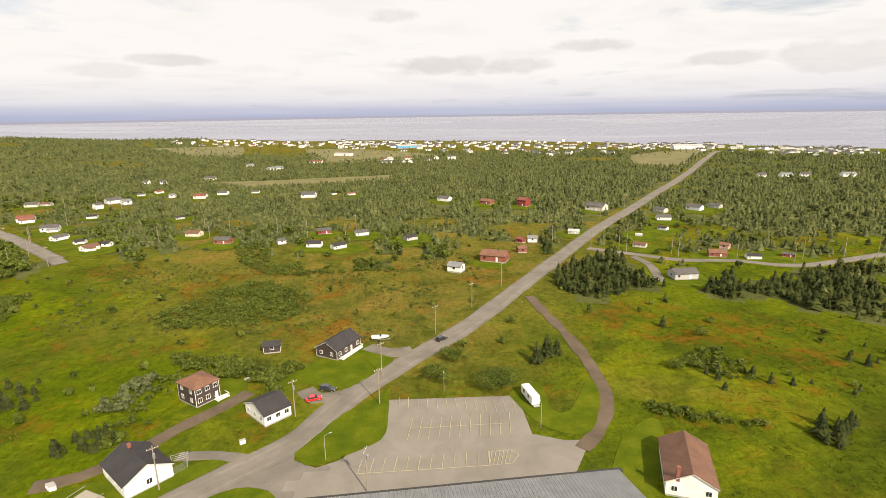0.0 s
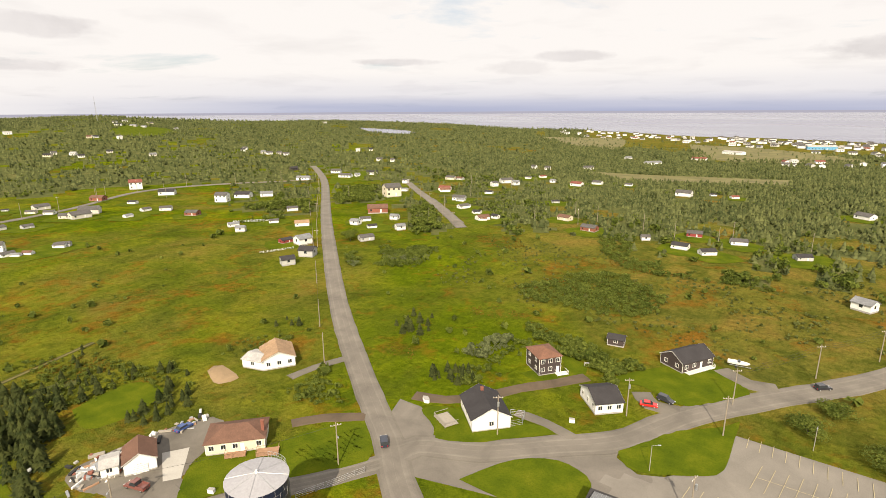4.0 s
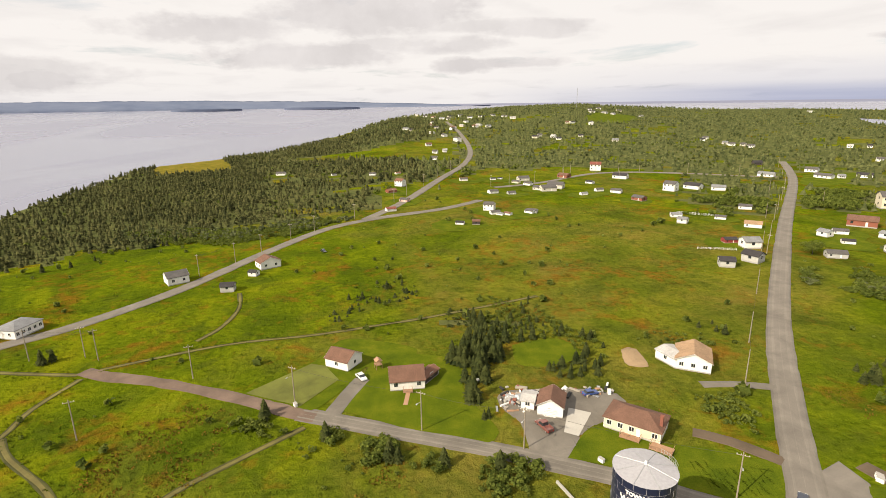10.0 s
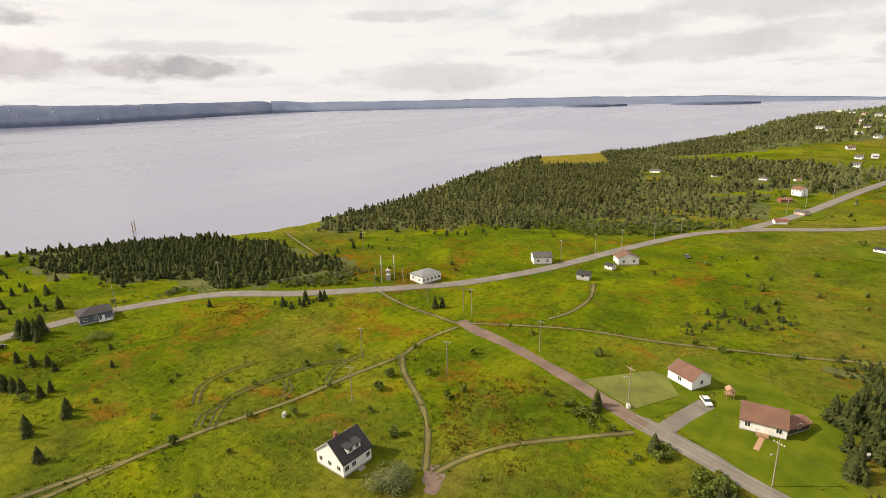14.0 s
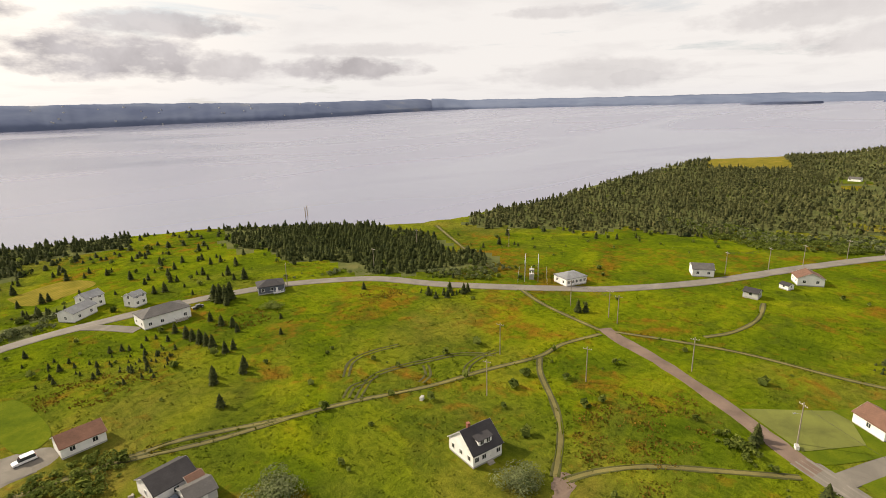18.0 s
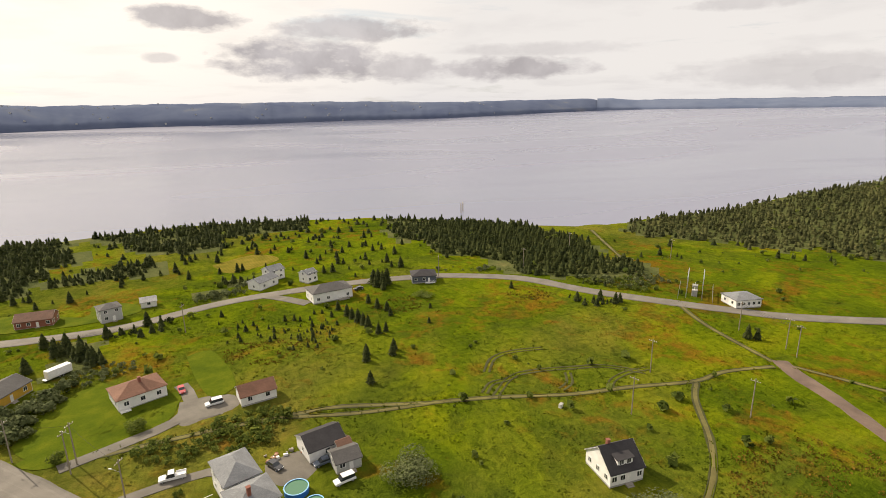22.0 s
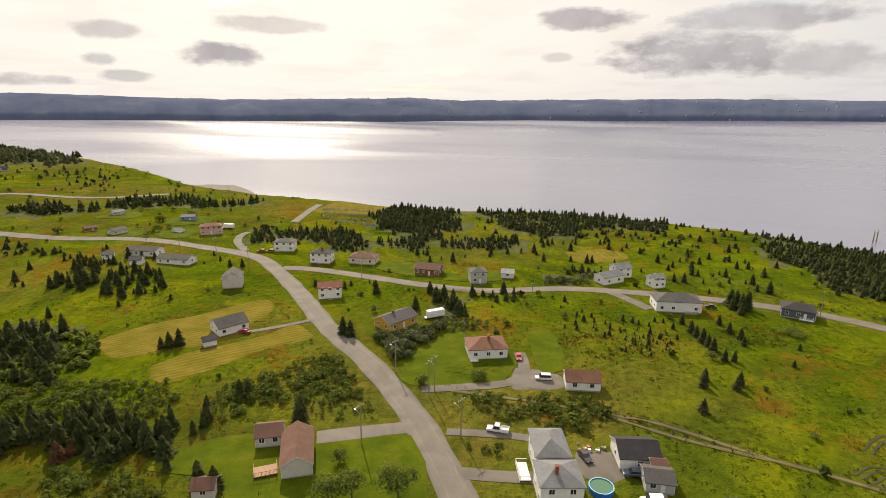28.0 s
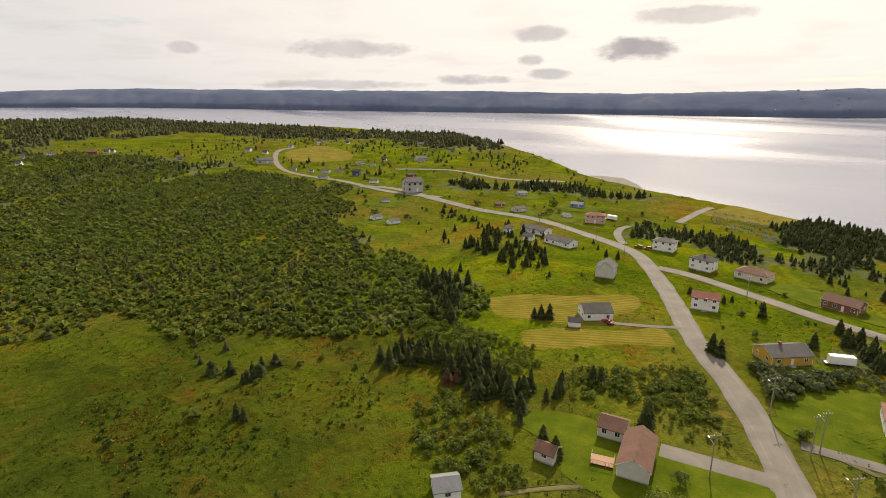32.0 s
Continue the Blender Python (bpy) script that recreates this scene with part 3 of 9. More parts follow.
patch("lawn", [(-6.5, -268.3), (-19.8, -272.5), (-24.4, -259.8), (-12.7, -253.5)], LAWN, "mown lawn beside a pale house")
# roads
roadway([(-76.7, 74.1), (-74.9, 82.7), (-62.1, 90.0), (-48.4, 103.6), (-37.5, 114.9), (-27.7, 136.3), (-13.0, 158.0), (8.7, 188.2), (37.8, 238.9), (63.5, 284.8), (99.8, 348.4), (155.7, 433.2), (270.8, 614.5), (514.1, 1009.7)], 8.4, ASPHALT, "worn grey asphalt road running straight towards a far village")
roadway([(-60.2, 64.0), (-70.4, 70.6), (-81.4, 79.2), (-91.2, 85.4), (-114.5, 100.2), (-158.4, 129.8), (-220.3, 176.1), (-315.4, 249.9), (-465.4, 369.9), (-538.8, 422.6), (-606.1, 463.5)], 7.5, ASPHALT, "worn grey asphalt road climbing towards houses", lift=0.08)
roadway([(-76.4, 74.3), (-83.3, 60.8), (-89.8, 50.9), (-97.2, 36.5), (-107.1, 16.2), (-114.3, -1.7), (-121.1, -17.6), (-125.2, -27.3)], 5.6, GRAVEL, "narrow grey gravel lane past houses", lift=0.04)
ribbon("road", [(-123.4, -23.2), (-125.2, -27.8), (-136.3, -48.4), (-147.1, -72.5), (-152.7, -90.0), (-156.7, -98.0)], 5.2, LANE, "brown earth and gravel lane between meadows", lift=0.05, ragged=0.35)
roadway([(142.5, -227.2), (124.8, -229.4), (92.8, -224.8), (66.1, -220.2), (37.2, -219.5), (3.5, -231.3), (-30.2, -234.3), (-56.0, -233.6), (-78.1, -230.1), (-98.0, -224.1), (-120.8, -210.2), (-132.2, -198.2), (-144.9, -176.0), (-165.5, -150.7), (-181.7, -133.4), (-194.9, -120.5), (-223.7, -101.9), (-249.3, -89.3), (-292.5, -70.8), (-338.3, -46.8), (-363.7, -16.0), (-386.9, 32.3), (-419.8, 66.6)], 6.5, ASPHALT, "grey asphalt road along the cliff-top meadows")
roadway([(-483.7, 89.5), (-507.3, 138.5), (-564.4, 218.5), (-549.6, 313.6), (-507.9, 389.9)], 6.0, ASPHALT, "far grey road between houses")
roadway([(-361.7, -22.5), (-413.8, 2.8), (-496.0, 30.7), (-659.1, 83.8), (-799.5, 110.6), (-997.6, 119.4), (-1222.7, 115.8)], 7.0, ASPHALT, "grey road winding up to a hill village")
roadway([(19.2, -89.2), (28.6, -103.7), (41.1, -120.4), (61.5, -142.2), (85.9, -163.7), (114.9, -195.0), (142.5, -222.1), (168.0, -241.3), (210.6, -250.1), (249.6, -250.2), (291.9, -236.7), (336.0, -232.6), (399.1, -228.6), (428.5, -210.7)], 7.8, ASPHALT, "wide weathered asphalt road past houses")
ribbon("road", [(179.3, -250.2), (195.6, -265.7), (204.6, -281.3), (205.2, -291.2)], 5.0, GRAVEL, "gravel side road curving past a house", lift=0.05)
ribbon("road", [(193.6, -326.8), (203.5, -371.1), (205.8, -390.5)], 6.0, GRAVEL, "pale gravel road to a cemetery", lift=0.05)
ribbon("road", [(36.5, 219.1), (39.1, 201.9), (43.1, 179.0), (45.3, 156.2), (45.1, 138.2), (43.0, 129.1), (38.2, 118.6), (31.9, 110.6)], 4.4, DIRT, "dark dirt lane curving through a meadow", lift=0.05, step=2.5, ragged=0.4)
roadway([(-399.9, 433.7), (-311.7, 362.2), (-252.4, 313.9), (-206.1, 274.4)], 7.0, ASPHALT, "grey side road past white houses", lift=0.05)
roadway([(-306.6, 359.1), (-259.9, 321.1), (-215.6, 283.6)], 7.5, ASPHALT, "grey side road ending in the meadow", lift=0.05)
roadway([(84.4, 304.2), (106.4, 290.6), (126.2, 277.2), (154.1, 272.1), (182.1, 260.0), (238.2, 277.0)], 5.5, ASPHALT, "grey side road past scattered houses", lift=0.05)
roadway([(344.4, -238.4), (397.6, -216.6), (470.7, -208.0), (564.6, -185.4), (707.5, -226.7), (743.9, -263.0)], 6.0, ASPHALT, "far road winding through a hillside village")
roadway([(502.2, -288.3), (450.8, -326.6), (377.9, -340.3), (347.6, -385.3)], 6.0, ASPHALT, "far road crossing a hillside")
patch("pavement", [(-17.3, 134.2), (19.8, 135.7), (21.1, 117.0), (28.7, 114.2), (34.9, 114.3), (28.6, 102.4), (19.6, 94.5), (2.7, 85.5), (-26.1, 87.5), (-38.6, 99.1), (-32.4, 103.7), (-25.4, 107.6), (-18.7, 116.3)], PALE_ASPHALT, "grey asphalt car park with painted bays", 0.05, "car park", soft=False)
patch("pavement", [(-93.1, 95.6), (-85.7, 96.2), (-76.7, 90.7), (-72.0, 84.4), (-66.9, 88.2), (-57.9, 98.3), (-51.4, 106.9), (-37.8, 115.6), (-36.0, 107.8), (-30.1, 104.9), (-18.0, 112.1), (-12.7, 117.3), (-7.6, 113.8), (-5.6, 94.8), (-75.6, 71.3), (-89.3, 86.5)], ASPHALT, "grey worn asphalt of a road junction", 0.03, "junction", soft=False)
# driveways
ribbon("driveway", [(40.0, -129.9), (27.1, -135.0), (16.4, -140.2), (12.8, -149.4), (15.8, -160.7)], 4.0, GRAVEL, "grey gravel driveway", lift=0.06, category="driveway")
patch("driveway", [(16.0, -150.5), (7.4, -150.9), (0.5, -147.3), (1.0, -140.4), (9.6, -138.1), (15.9, -137.0)], GRAVEL, "grey gravel parking spot", 0.22, "driveway")
ribbon("driveway", [(34.8, -112.7), (41.9, -109.5), (50.7, -105.2), (58.0, -101.5)], 5.5, ASPHALT, "grey paved driveway to a brown-roofed house", lift=0.06, category="driveway")
ribbon("driveway", [(28.0, -112.0), (18.4, -113.8), (8.7, -114.7), (4.5, -112.4)], 3.0, GRAVEL, "rough track to a white house", lift=0.06, category="driveway")
ribbon("driveway", [(23.1, -98.0), (15.7, -98.6), (4.8, -100.9), (-2.3, -105.7)], 4.0, GRAVEL, "gravel driveway", lift=0.06, category="driveway")
patch("driveway", [(-2.7, -112.1), (-12.3, -114.7), (-14.2, -105.1), (-7.1, -102.2), (-2.9, -105.9)], GRAVEL, "grey gravel yard beside a workshop", 0.23, "driveway")
ribbon("driveway", [(93.8, -170.1), (102.4, -160.4), (111.3, -152.5)], 2.6, GRAVEL, "narrow gravel driveway", lift=0.06, category="driveway")
ribbon("driveway", [(-13.6, -233.6), (-22.5, -224.6), (-30.4, -214.4)], 5.5, GRAVEL, "gravel driveway to a white house", lift=0.06, category="driveway")
ribbon("driveway", [(-121.7, -19.9), (-133.9, -15.6), (-141.9, -12.2)], 5.0, GRAVEL, "gravel driveway to a white garage", lift=0.06, category="driveway")
ribbon("driveway", [(-94.1, 83.3), (-102.2, 76.3), (-106.8, 69.4)], 4.0, DIRT, "earth driveway to a brown-roofed house", lift=0.06, category="driveway")
patch("driveway", [(-104.0, 27.9), (-99.8, 36.2), (-109.5, 43.5), (-113.7, 50.6), (-117.8, 58.0), (-126.0, 58.6), (-130.5, 45.0), (-131.0, 27.4), (-124.0, 24.6), (-115.0, 28.4)], GRAVEL, "grey gravel yard littered with scrap", 0.16, "driveway")
patch("driveway", [(-120.4, 42.9), (-117.4, 48.0), (-108.0, 41.4), (-110.0, 38.4)], CONCRETE_PAD, "pale concrete apron beside a garage", 0.26, "driveway", soft=False)
ribbon("driveway", [(-91.3, 99.4), (-82.8, 103.0), (-75.2, 111.3), (-70.0, 120.9), (-62.6, 130.9), (-57.5, 139.2)], 4.5, DIRT, "brown dirt track past two houses", lift=0.08, category="driveway")
ribbon("driveway", [(-30.2, 137.0), (-37.2, 135.6), (-41.7, 140.5)], 6.0, GRAVEL, "gravel parking by a white house", lift=0.06, category="driveway")
ribbon("driveway", [(-11.6, 166.4), (-19.1, 164.4), (-27.4, 169.1)], 7.0, GRAVEL, "gravel drive to a dark bungalow", lift=0.06, category="driveway")
ribbon("driveway", [(-46.6, 108.4), (-56.0, 110.1), (-64.0, 109.6)], 3.5, GRAVEL, "earth drive between houses", lift=0.08, category="driveway")
patch("driveway", [(-152.3, 70.7), (-154.2, 75.3), (-147.6, 75.7), (-139.5, 74.3), (-140.1, 69.5), (-143.1, 67.6)], EARTH, "bare sandy earth bank", 0.2, "bare ground")
ribbon("driveway", [(-124.0, 103.7), (-127.1, 93.0), (-127.9, 83.8)], 3.5, GRAVEL, "gravel drive to a white house", lift=0.06, category="driveway")
ribbon("driveway", [(104.3, 284.5), (107.1, 267.0), (101.1, 237.2)], 5.0, GRAVEL, "curved gravel drive", lift=0.06, category="driveway")
# worn tracks in the meadow
FOOTPATHS = ([(32.6, -131.7), (6.1, -131.8), (-12.8, -130.5), (-23.8, -129.4), (-45.4, -121.5), (-63.5, -116.3), (-84.6, -108.5), (-103.0, -104.5), (-121.9, -99.5), (-135.0, -100.0), (-151.5, -96.2)], [(-121.9, -98.7), (-114.0, -92.0), (-102.6, -77.6), (-92.9, -68.3), (-80.3, -60.1)], [(-80.8, -57.9), (-88.3, -55.2), (-98.3, -48.6), (-108.1, -37.9), (-118.9, -25.3)],
             [(-157.0, -93.6), (-171.0, -60.5), (-175.6, -30.9), (-181.6, -7.6), (-187.5, 12.9), (-203.7, 56.4)])
SIDE_TRACKS = ([(-175.3, -71.1), (-187.1, -66.2), (-205.4, -65.1), (-223.7, -69.7)], [(-154.2, -98.5), (-159.6, -128.4), (-168.0, -150.0)], [(-176.7, -170.7), (-184.4, -192.2), (-202.0, -230.3), (-220.4, -269.4)], [(-9.4, -130.5), (-28.8, -124.0), (-53.6, -119.4)], [(59.0, -79.5), (64.5, -70.2), (68.7, -61.4)])
VERGE = []


def wheel_lines(line, half):
    path = curve_points(line, 3.0)
    for side in (-half, half):
        rut = []
        for k, q in enumerate(path):
            d = (path[min(k + 1, len(path) - 1)] - path[max(k - 1, 0)]).normalized()
            rut.append((q.x - d.y * side, q.y + d.x * side))
        yield rut


for line in FOOTPATHS + SIDE_TRACKS:
    ribbon("track", line, 1.5, RUT, "trodden pale track through long grass", lift=-0.02, step=2.5, ragged=0.8, category="track")
    for rut in wheel_lines(line, 0.75):
        ribbon("track", rut, 0.5, WHEEL_RUT, "wheel rut pressed into the grass, trench shade painted dark", lift=0.0, step=3.0, ragged=1.2, category="track")
    for edge in wheel_lines(line, 1.7):
        VERGE += edge
RUTS = ([(-64.9, -116.0), (-70.1, -120.6), (-76.5, -124.6), (-85.5, -123.9), (-95.5, -121.0), (-104.5, -117.9), (-113.0, -109.5)], [(-69.5, -129.8), (-76.2, -137.4), (-84.6, -138.8), (-94.3, -136.9)], [(-63.2, -119.0), (-67.5, -123.0), (-71.7, -123.2), (-76.5, -124.1)], [(-83.9, -111.8), (-88.5, -114.0), (-91.7, -119.3)], [(-96.9, -106.5), (-101.2, -110.0), (-108.6, -111.8), (-115.3, -111.2)])
for line in RUTS:
    for rut in wheel_lines(line, 0.8):
        ribbon("track", rut, 0.75, WHEEL_RUT, "wheel ruts pressed into the grass, trench shade painted dark", lift=-0.02, step=2.0, ragged=0.7, category="track")
    for edge in wheel_lines(line, 1.5):
        VERGE += edge
patch("driveway", [(-74.5, -56.6), (-80.3, -61.3), (-84.0, -60.0), (-83.7, -56.1), (-79.3, -54.8), (-75.4, -53.4)], LANE, "bare brown earth where tracks meet", 0.1, "bare ground")
patch("pond", [(-1178.0, 1070.8), (-1118.5, 1093.6), (-994.5, 1099.5), (-917.2, 1000.5), (-960.0, 970.5), (-1088.7, 1015.4)], SEA, "pale pond among far woods", 1.5, "pond")
shelf = bmesh.new()
shelf.faces.new([shelf.verts.new((x, y, SEA_LEVEL + 2.5)) for x, y in ((579, -648), (550, -687), (506, -693), (452, -652), (392, -593), (422, -574), (492, -580))])
bmesh.ops.recalc_face_normals(shelf, faces=shelf.faces)
me = bpy.data.meshes.new("beach")
shelf.to_mesh(me)
me.materials.append(GRAVEL)
tagged(new("beach", me), "pale gravel spit at the foot of the cliffs", "beach", kind="structure")



# ---- kit: small builders ----
def siding(tint):
    def build(tree, shader, put, ramp, mix, calc, grain):
        p = place(put)
        z = put("ShaderNodeSeparateXYZ", {0: p}).outputs[2]
        lap = calc("FRACT", calc("MULTIPLY", z, 5.0))
        stain = ramp(grain(0.5, 4, 0.6, p), [(0.35, tuple(c * 0.86 for c in tint)), (0.65, tint)])
        wire(tree, shader, colour=stain, rough=0.55, gloss=0.35, normal=bump(put, lap, 0.5, 0.02))
    return build


def shingle(tint):
    def build(tree, shader, put, ramp, mix, calc, grain):
        p = place(put)
        rows = put("ShaderNodeTexBrick", {"Vector": p, "Scale": 1.6, "Color1": (0.75, 0.75, 0.75, 1), "Color2": (1.1, 1.1, 1.1, 1), "Mortar": (0.55, 0.55, 0.55, 1), "Mortar Size": 0.03}).outputs[0]
        base = ramp(grain(0.35, 5, 0.6, p), [(0.3, tuple(c * 0.8 for c in tint)), (0.7, tuple(c * 1.15 for c in tint))])
        speck = grain(9.0, 3, 0.7, p)
        wire(tree, shader, colour=mix(0.6, base, mix(1.0, base, rows, "MULTIPLY")), rough=0.85, gloss=0.25, normal=bump(put, speck, 0.4, 0.02))
    return build


def plain(tint, rough=0.6, metal=0.0, scale=2.0):
    def build(tree, shader, put, ramp, mix, calc, grain):
        p = place(put)
        wire(tree, shader, colour=ramp(grain(scale, 4, 0.6, p), [(0.3, tuple(c * 0.82 for c in tint)), (0.7, tint)]), rough=rough, metal=metal)
    return build


def gloss_paint(tint):
    def build(tree, shader, put, ramp, mix, calc, grain):
        wire(tree, shader, colour=tint, rough=0.22, gloss=0.6)
        shader.inputs["Coat Weight"].default_value = 0.6
    return build


def dark_glass(tree, shader, put, ramp, mix, calc, grain):
    wire(tree, shader, colour=(0.025, 0.03, 0.035), rough=0.08, gloss=0.7)


SIDING = {k: material(k + "_siding", siding(c)) for k, c in dict(white=(0.76, 0.75, 0.73), cream=(0.62, 0.56, 0.44), grey=(0.42, 0.42, 0.41), brown=(0.055, 0.042, 0.042), yellow=(0.55, 0.33, 0.04),
          red=(0.24, 0.042, 0.040), blue=(0.16, 0.24, 0.40), pale=(0.55, 0.52, 0.47), brick=(0.24, 0.085, 0.055), navy=(0.09, 0.10, 0.13), pink=(0.55, 0.36, 0.32), cyan=(0.13, 0.34, 0.55)).items()}
ROOF = {k: material(k + "_shingles", shingle(c)) for k, c in dict(brown=(0.150, 0.082, 0.058), dark=(0.042, 0.039, 0.042), grey=(0.098, 0.092, 0.090), rust=(0.185, 0.095, 0.064), tan=(0.33, 0.22, 0.135), slate=(0.20, 0.205, 0.215),
        white=(0.42, 0.41, 0.40), red=(0.20, 0.072, 0.055)).items()}
TRIM, CONCRETE = material("white_trim", plain((0.78, 0.77, 0.74), 0.5)), material("grey_concrete", plain((0.34, 0.33, 0.31), 0.85))
PANE = material("dark_window_glass", dark_glass)
DECKING = material("weathered_decking", plain((0.34, 0.20, 0.12), 0.8))
GREYWOOD = material("grey_weathered_wood", plain((0.30, 0.27, 0.23), 0.85))
POLEWOOD = material("pole_timber", plain((0.26, 0.22, 0.17), 0.85))
BRICK = material("red_brick", plain((0.22, 0.08, 0.055), 0.9, 0, 8))
STEEL = material("galvanised_steel", plain((0.45, 0.46, 0.47), 0.45, 0.7))
RUBBER = material("black_rubber", plain((0.02, 0.02, 0.02), 0.8))
WHITEPAINT = material("road_marking_paint", plain((0.42, 0.36, 0.22), 0.8))
LAMPGLASS, TAILRED = material("headlight_glass", gloss_paint((0.7, 0.7, 0.68))), material("tail_light_red", gloss_paint((0.35, 0.01, 0.01)))

SHARED = {}


def ground_at(x, y):
    return float(height(x, y))


def part(name, bm, mat, parent, label=""):
    me = bpy.data.meshes.new(name)
    bm.to_mesh(me)
    bm.free()
    me.materials.append(mat)
    ob = new(name, me)
    ob.parent = parent
    if label:
        ob["label"] = label
    return ob


def again(key, name, make, mat, parent, at=(0, 0, 0), turn=0.0, label=""):
    """A part on a mesh that alike parts share."""
    if key not in SHARED:
        bm = make()
        SHARED[key] = bpy.data.meshes.new(name)
        bm.to_mesh(SHARED[key])
        bm.free()
        SHARED[key].materials.append(mat)
    ob = new(name, SHARED[key])
    ob.parent, ob.location, ob.rotation_euler = parent, at, (0, 0, turn)
    if label:
        ob["label"] = label
    return ob


def slab(bm, x0, x1, y0, y1, z0, z1, bevel=0.0):
    m = Matrix.LocRotScale(((x0 + x1) / 2, (y0 + y1) / 2, (z0 + z1) / 2), None, (x1 - x0, y1 - y0, z1 - z0))
    made = bmesh.ops.create_cube(bm, size=1, matrix=m)["verts"]
    if bevel:
        bmesh.ops.bevel(bm, geom=list({e for v in made for e in v.link_edges}), offset=bevel, segments=1, affect="EDGES")
    return bm


def box(x0, x1, y0, y1, z0, z1, bevel=0.0):
    return slab(bmesh.new(), x0, x1, y0, y1, z0, z1, bevel)


def tube(bm, a, b, r0, r1=None, sides=8):
    a, b = Vector(a), Vector(b)
    turn = (b - a).to_track_quat("Z", "Y").to_matrix().to_4x4()
    m = Matrix.Translation((a + b) / 2) @ turn
    bmesh.ops.create_cone(bm, cap_ends=True, segments=sides, radius1=r0, radius2=r0 if r1 is None else r1, depth=(b - a).length, matrix=m)
    return bm


def prism(bm, outline, a, b, axis):
    """An outline of (u, z) drawn out from a to b along x or y."""
    rings = [[bm.verts.new((w, u, z) if axis == "x" else (u, w, z)) for u, z in outline] for w in (a, b)]
    n = len(outline)
    faces = [bm.faces.new(rings[0]), bm.faces.new(rings[1])]
    faces += [bm.faces.new((rings[0][k], rings[0][(k + 1) % n], rings[1][(k + 1) % n], rings[1][k])) for k in range(n)]
    bmesh.ops.recalc_face_normals(bm, faces=faces)
    return bm


# What stands where: a raster of small cells that plants keep clear of.
TAKEN = np.zeros((1100, 1100), bool)


def keep_clear(points, r):
    for x, y in points:
        i, j, n = int(x / 2.5 + 550), int(y / 2.5 + 550), max(0, int(r / 2.5 + 0.5))
        if 0 <= i < 1100 and 0 <= j < 1100:
            TAKEN[max(i - n, 0):i + n + 1, max(j - n, 0):j + n + 1] = True


def inside(poly, x, y):
    hit = np.zeros(len(x), bool)
    for (ax, ay), (bx, by) in zip(poly, poly[1:] + poly[:1]):
        hit ^= ((ay > y) != (by > y)) & (x < (bx - ax) * (y - ay) / ((by - ay) or 1e-9) + ax)
    return hit


def keep_clear_poly(poly):
    g = (np.arange(1100) - 549.5) * 2.5
    gx, gy = np.meshgrid(g, g, indexing="ij")
    TAKEN[:] |= inside([tuple(p) for p in poly], gx.ravel(), gy.ravel()).reshape(1100, 1100)


def is_free(x, y):
    i, j = np.clip((x / 2.5 + 550).astype(int), 0, 1099), np.clip((y / 2.5 + 550).astype(int), 0, 1099)
    return ~TAKEN[i, j] | (np.abs(x) > 1370) | (np.abs(y) > 1370)


for ob in scene.objects:
    if ob.type == "MESH" and ob.name.split(".")[0] in ("road", "road_shoulder", "driveway", "pavement"):
        keep_clear([v.co[:2] for v in ob.data.vertices], 2.0)
for outline in CLEAR:
    keep_clear_poly(outline)
# open pastures that the woods leave free
for outline in ([(-785.2, -142.4), (-810.2, -50.2), (-879.2, 16.1), (-979.4, 110.0), (-700.6, 83.5), (-702.2, 21.7), (-712.0, -27.8), (-750.7, -136.8)], [(-443.5, 28.3), (-601.4, 93.6), (-620.3, 207.1), (-573.6, 305.6), (-320.0, 181.0), (-350.1, 114.9), (-372.7, 69.9)], [(-349.5, 197.6), (-318.8, 242.4), (-230.8, 178.3), (-247.9, 140.1)], [(-344.1, 273.0), (-333.8, 345.8), (-254.2, 281.1), (-226.2, 232.0), (-236.1, 192.6)]):
    keep_clear_poly(outline)


# ---- houses ----
def frame_mesh(w, h):
    def make():
        bm = bmesh.new()
        for x0, x1, z0, z1 in ((-w / 2 - 0.1, w / 2 + 0.1, h, h + 0.1), (-w / 2 - 0.14, w / 2 + 0.14, -0.1, 0), (-w / 2 - 0.1, -w / 2, 0, h), (w / 2, w / 2 + 0.1, 0, h), (-0.03, 0.03, 0, h)):
            slab(bm, x0, x1, -0.07, 0.03, z0, z1)
        return bm
    return make


def window(parent, at, turn, w=1.1, h=1.15, far=False):
    if far:
        again(("far pane", w, h), "window", lambda: box(-w / 2, w / 2, -0.03, 0.02, 0, h), PANE, parent, at, turn)
        return
    ob = again(("frame", w, h), "window", frame_mesh(w, h), TRIM, parent, at, turn)
    again(("pane", w, h), "pane", lambda: box(-w / 2, w / 2, -0.03, 0.02, 0, h), PANE, ob)


def gable_roof(bm, length, depth, wall, rise, over, along):
    """A roof of two slabs whose ridge runs along x or y."""
    half, mid = (depth / 2, depth / 2) if along == "x" else (length / 2, 0)
    t, slope = 0.2, rise / half
    eave = wall - over * slope
    up = [(mid - half - over, eave + t), (mid, wall + rise + t), (mid + half + over, eave + t)]
    outline = [(up[0][0], eave), *up, (up[2][0], eave), (mid, wall + rise)]
    a, b = (-length / 2 - 0.3, length / 2 + 0.3) if along == "x" else (-0.3, depth + 0.3)
    return prism(bm, outline, a, b, along)


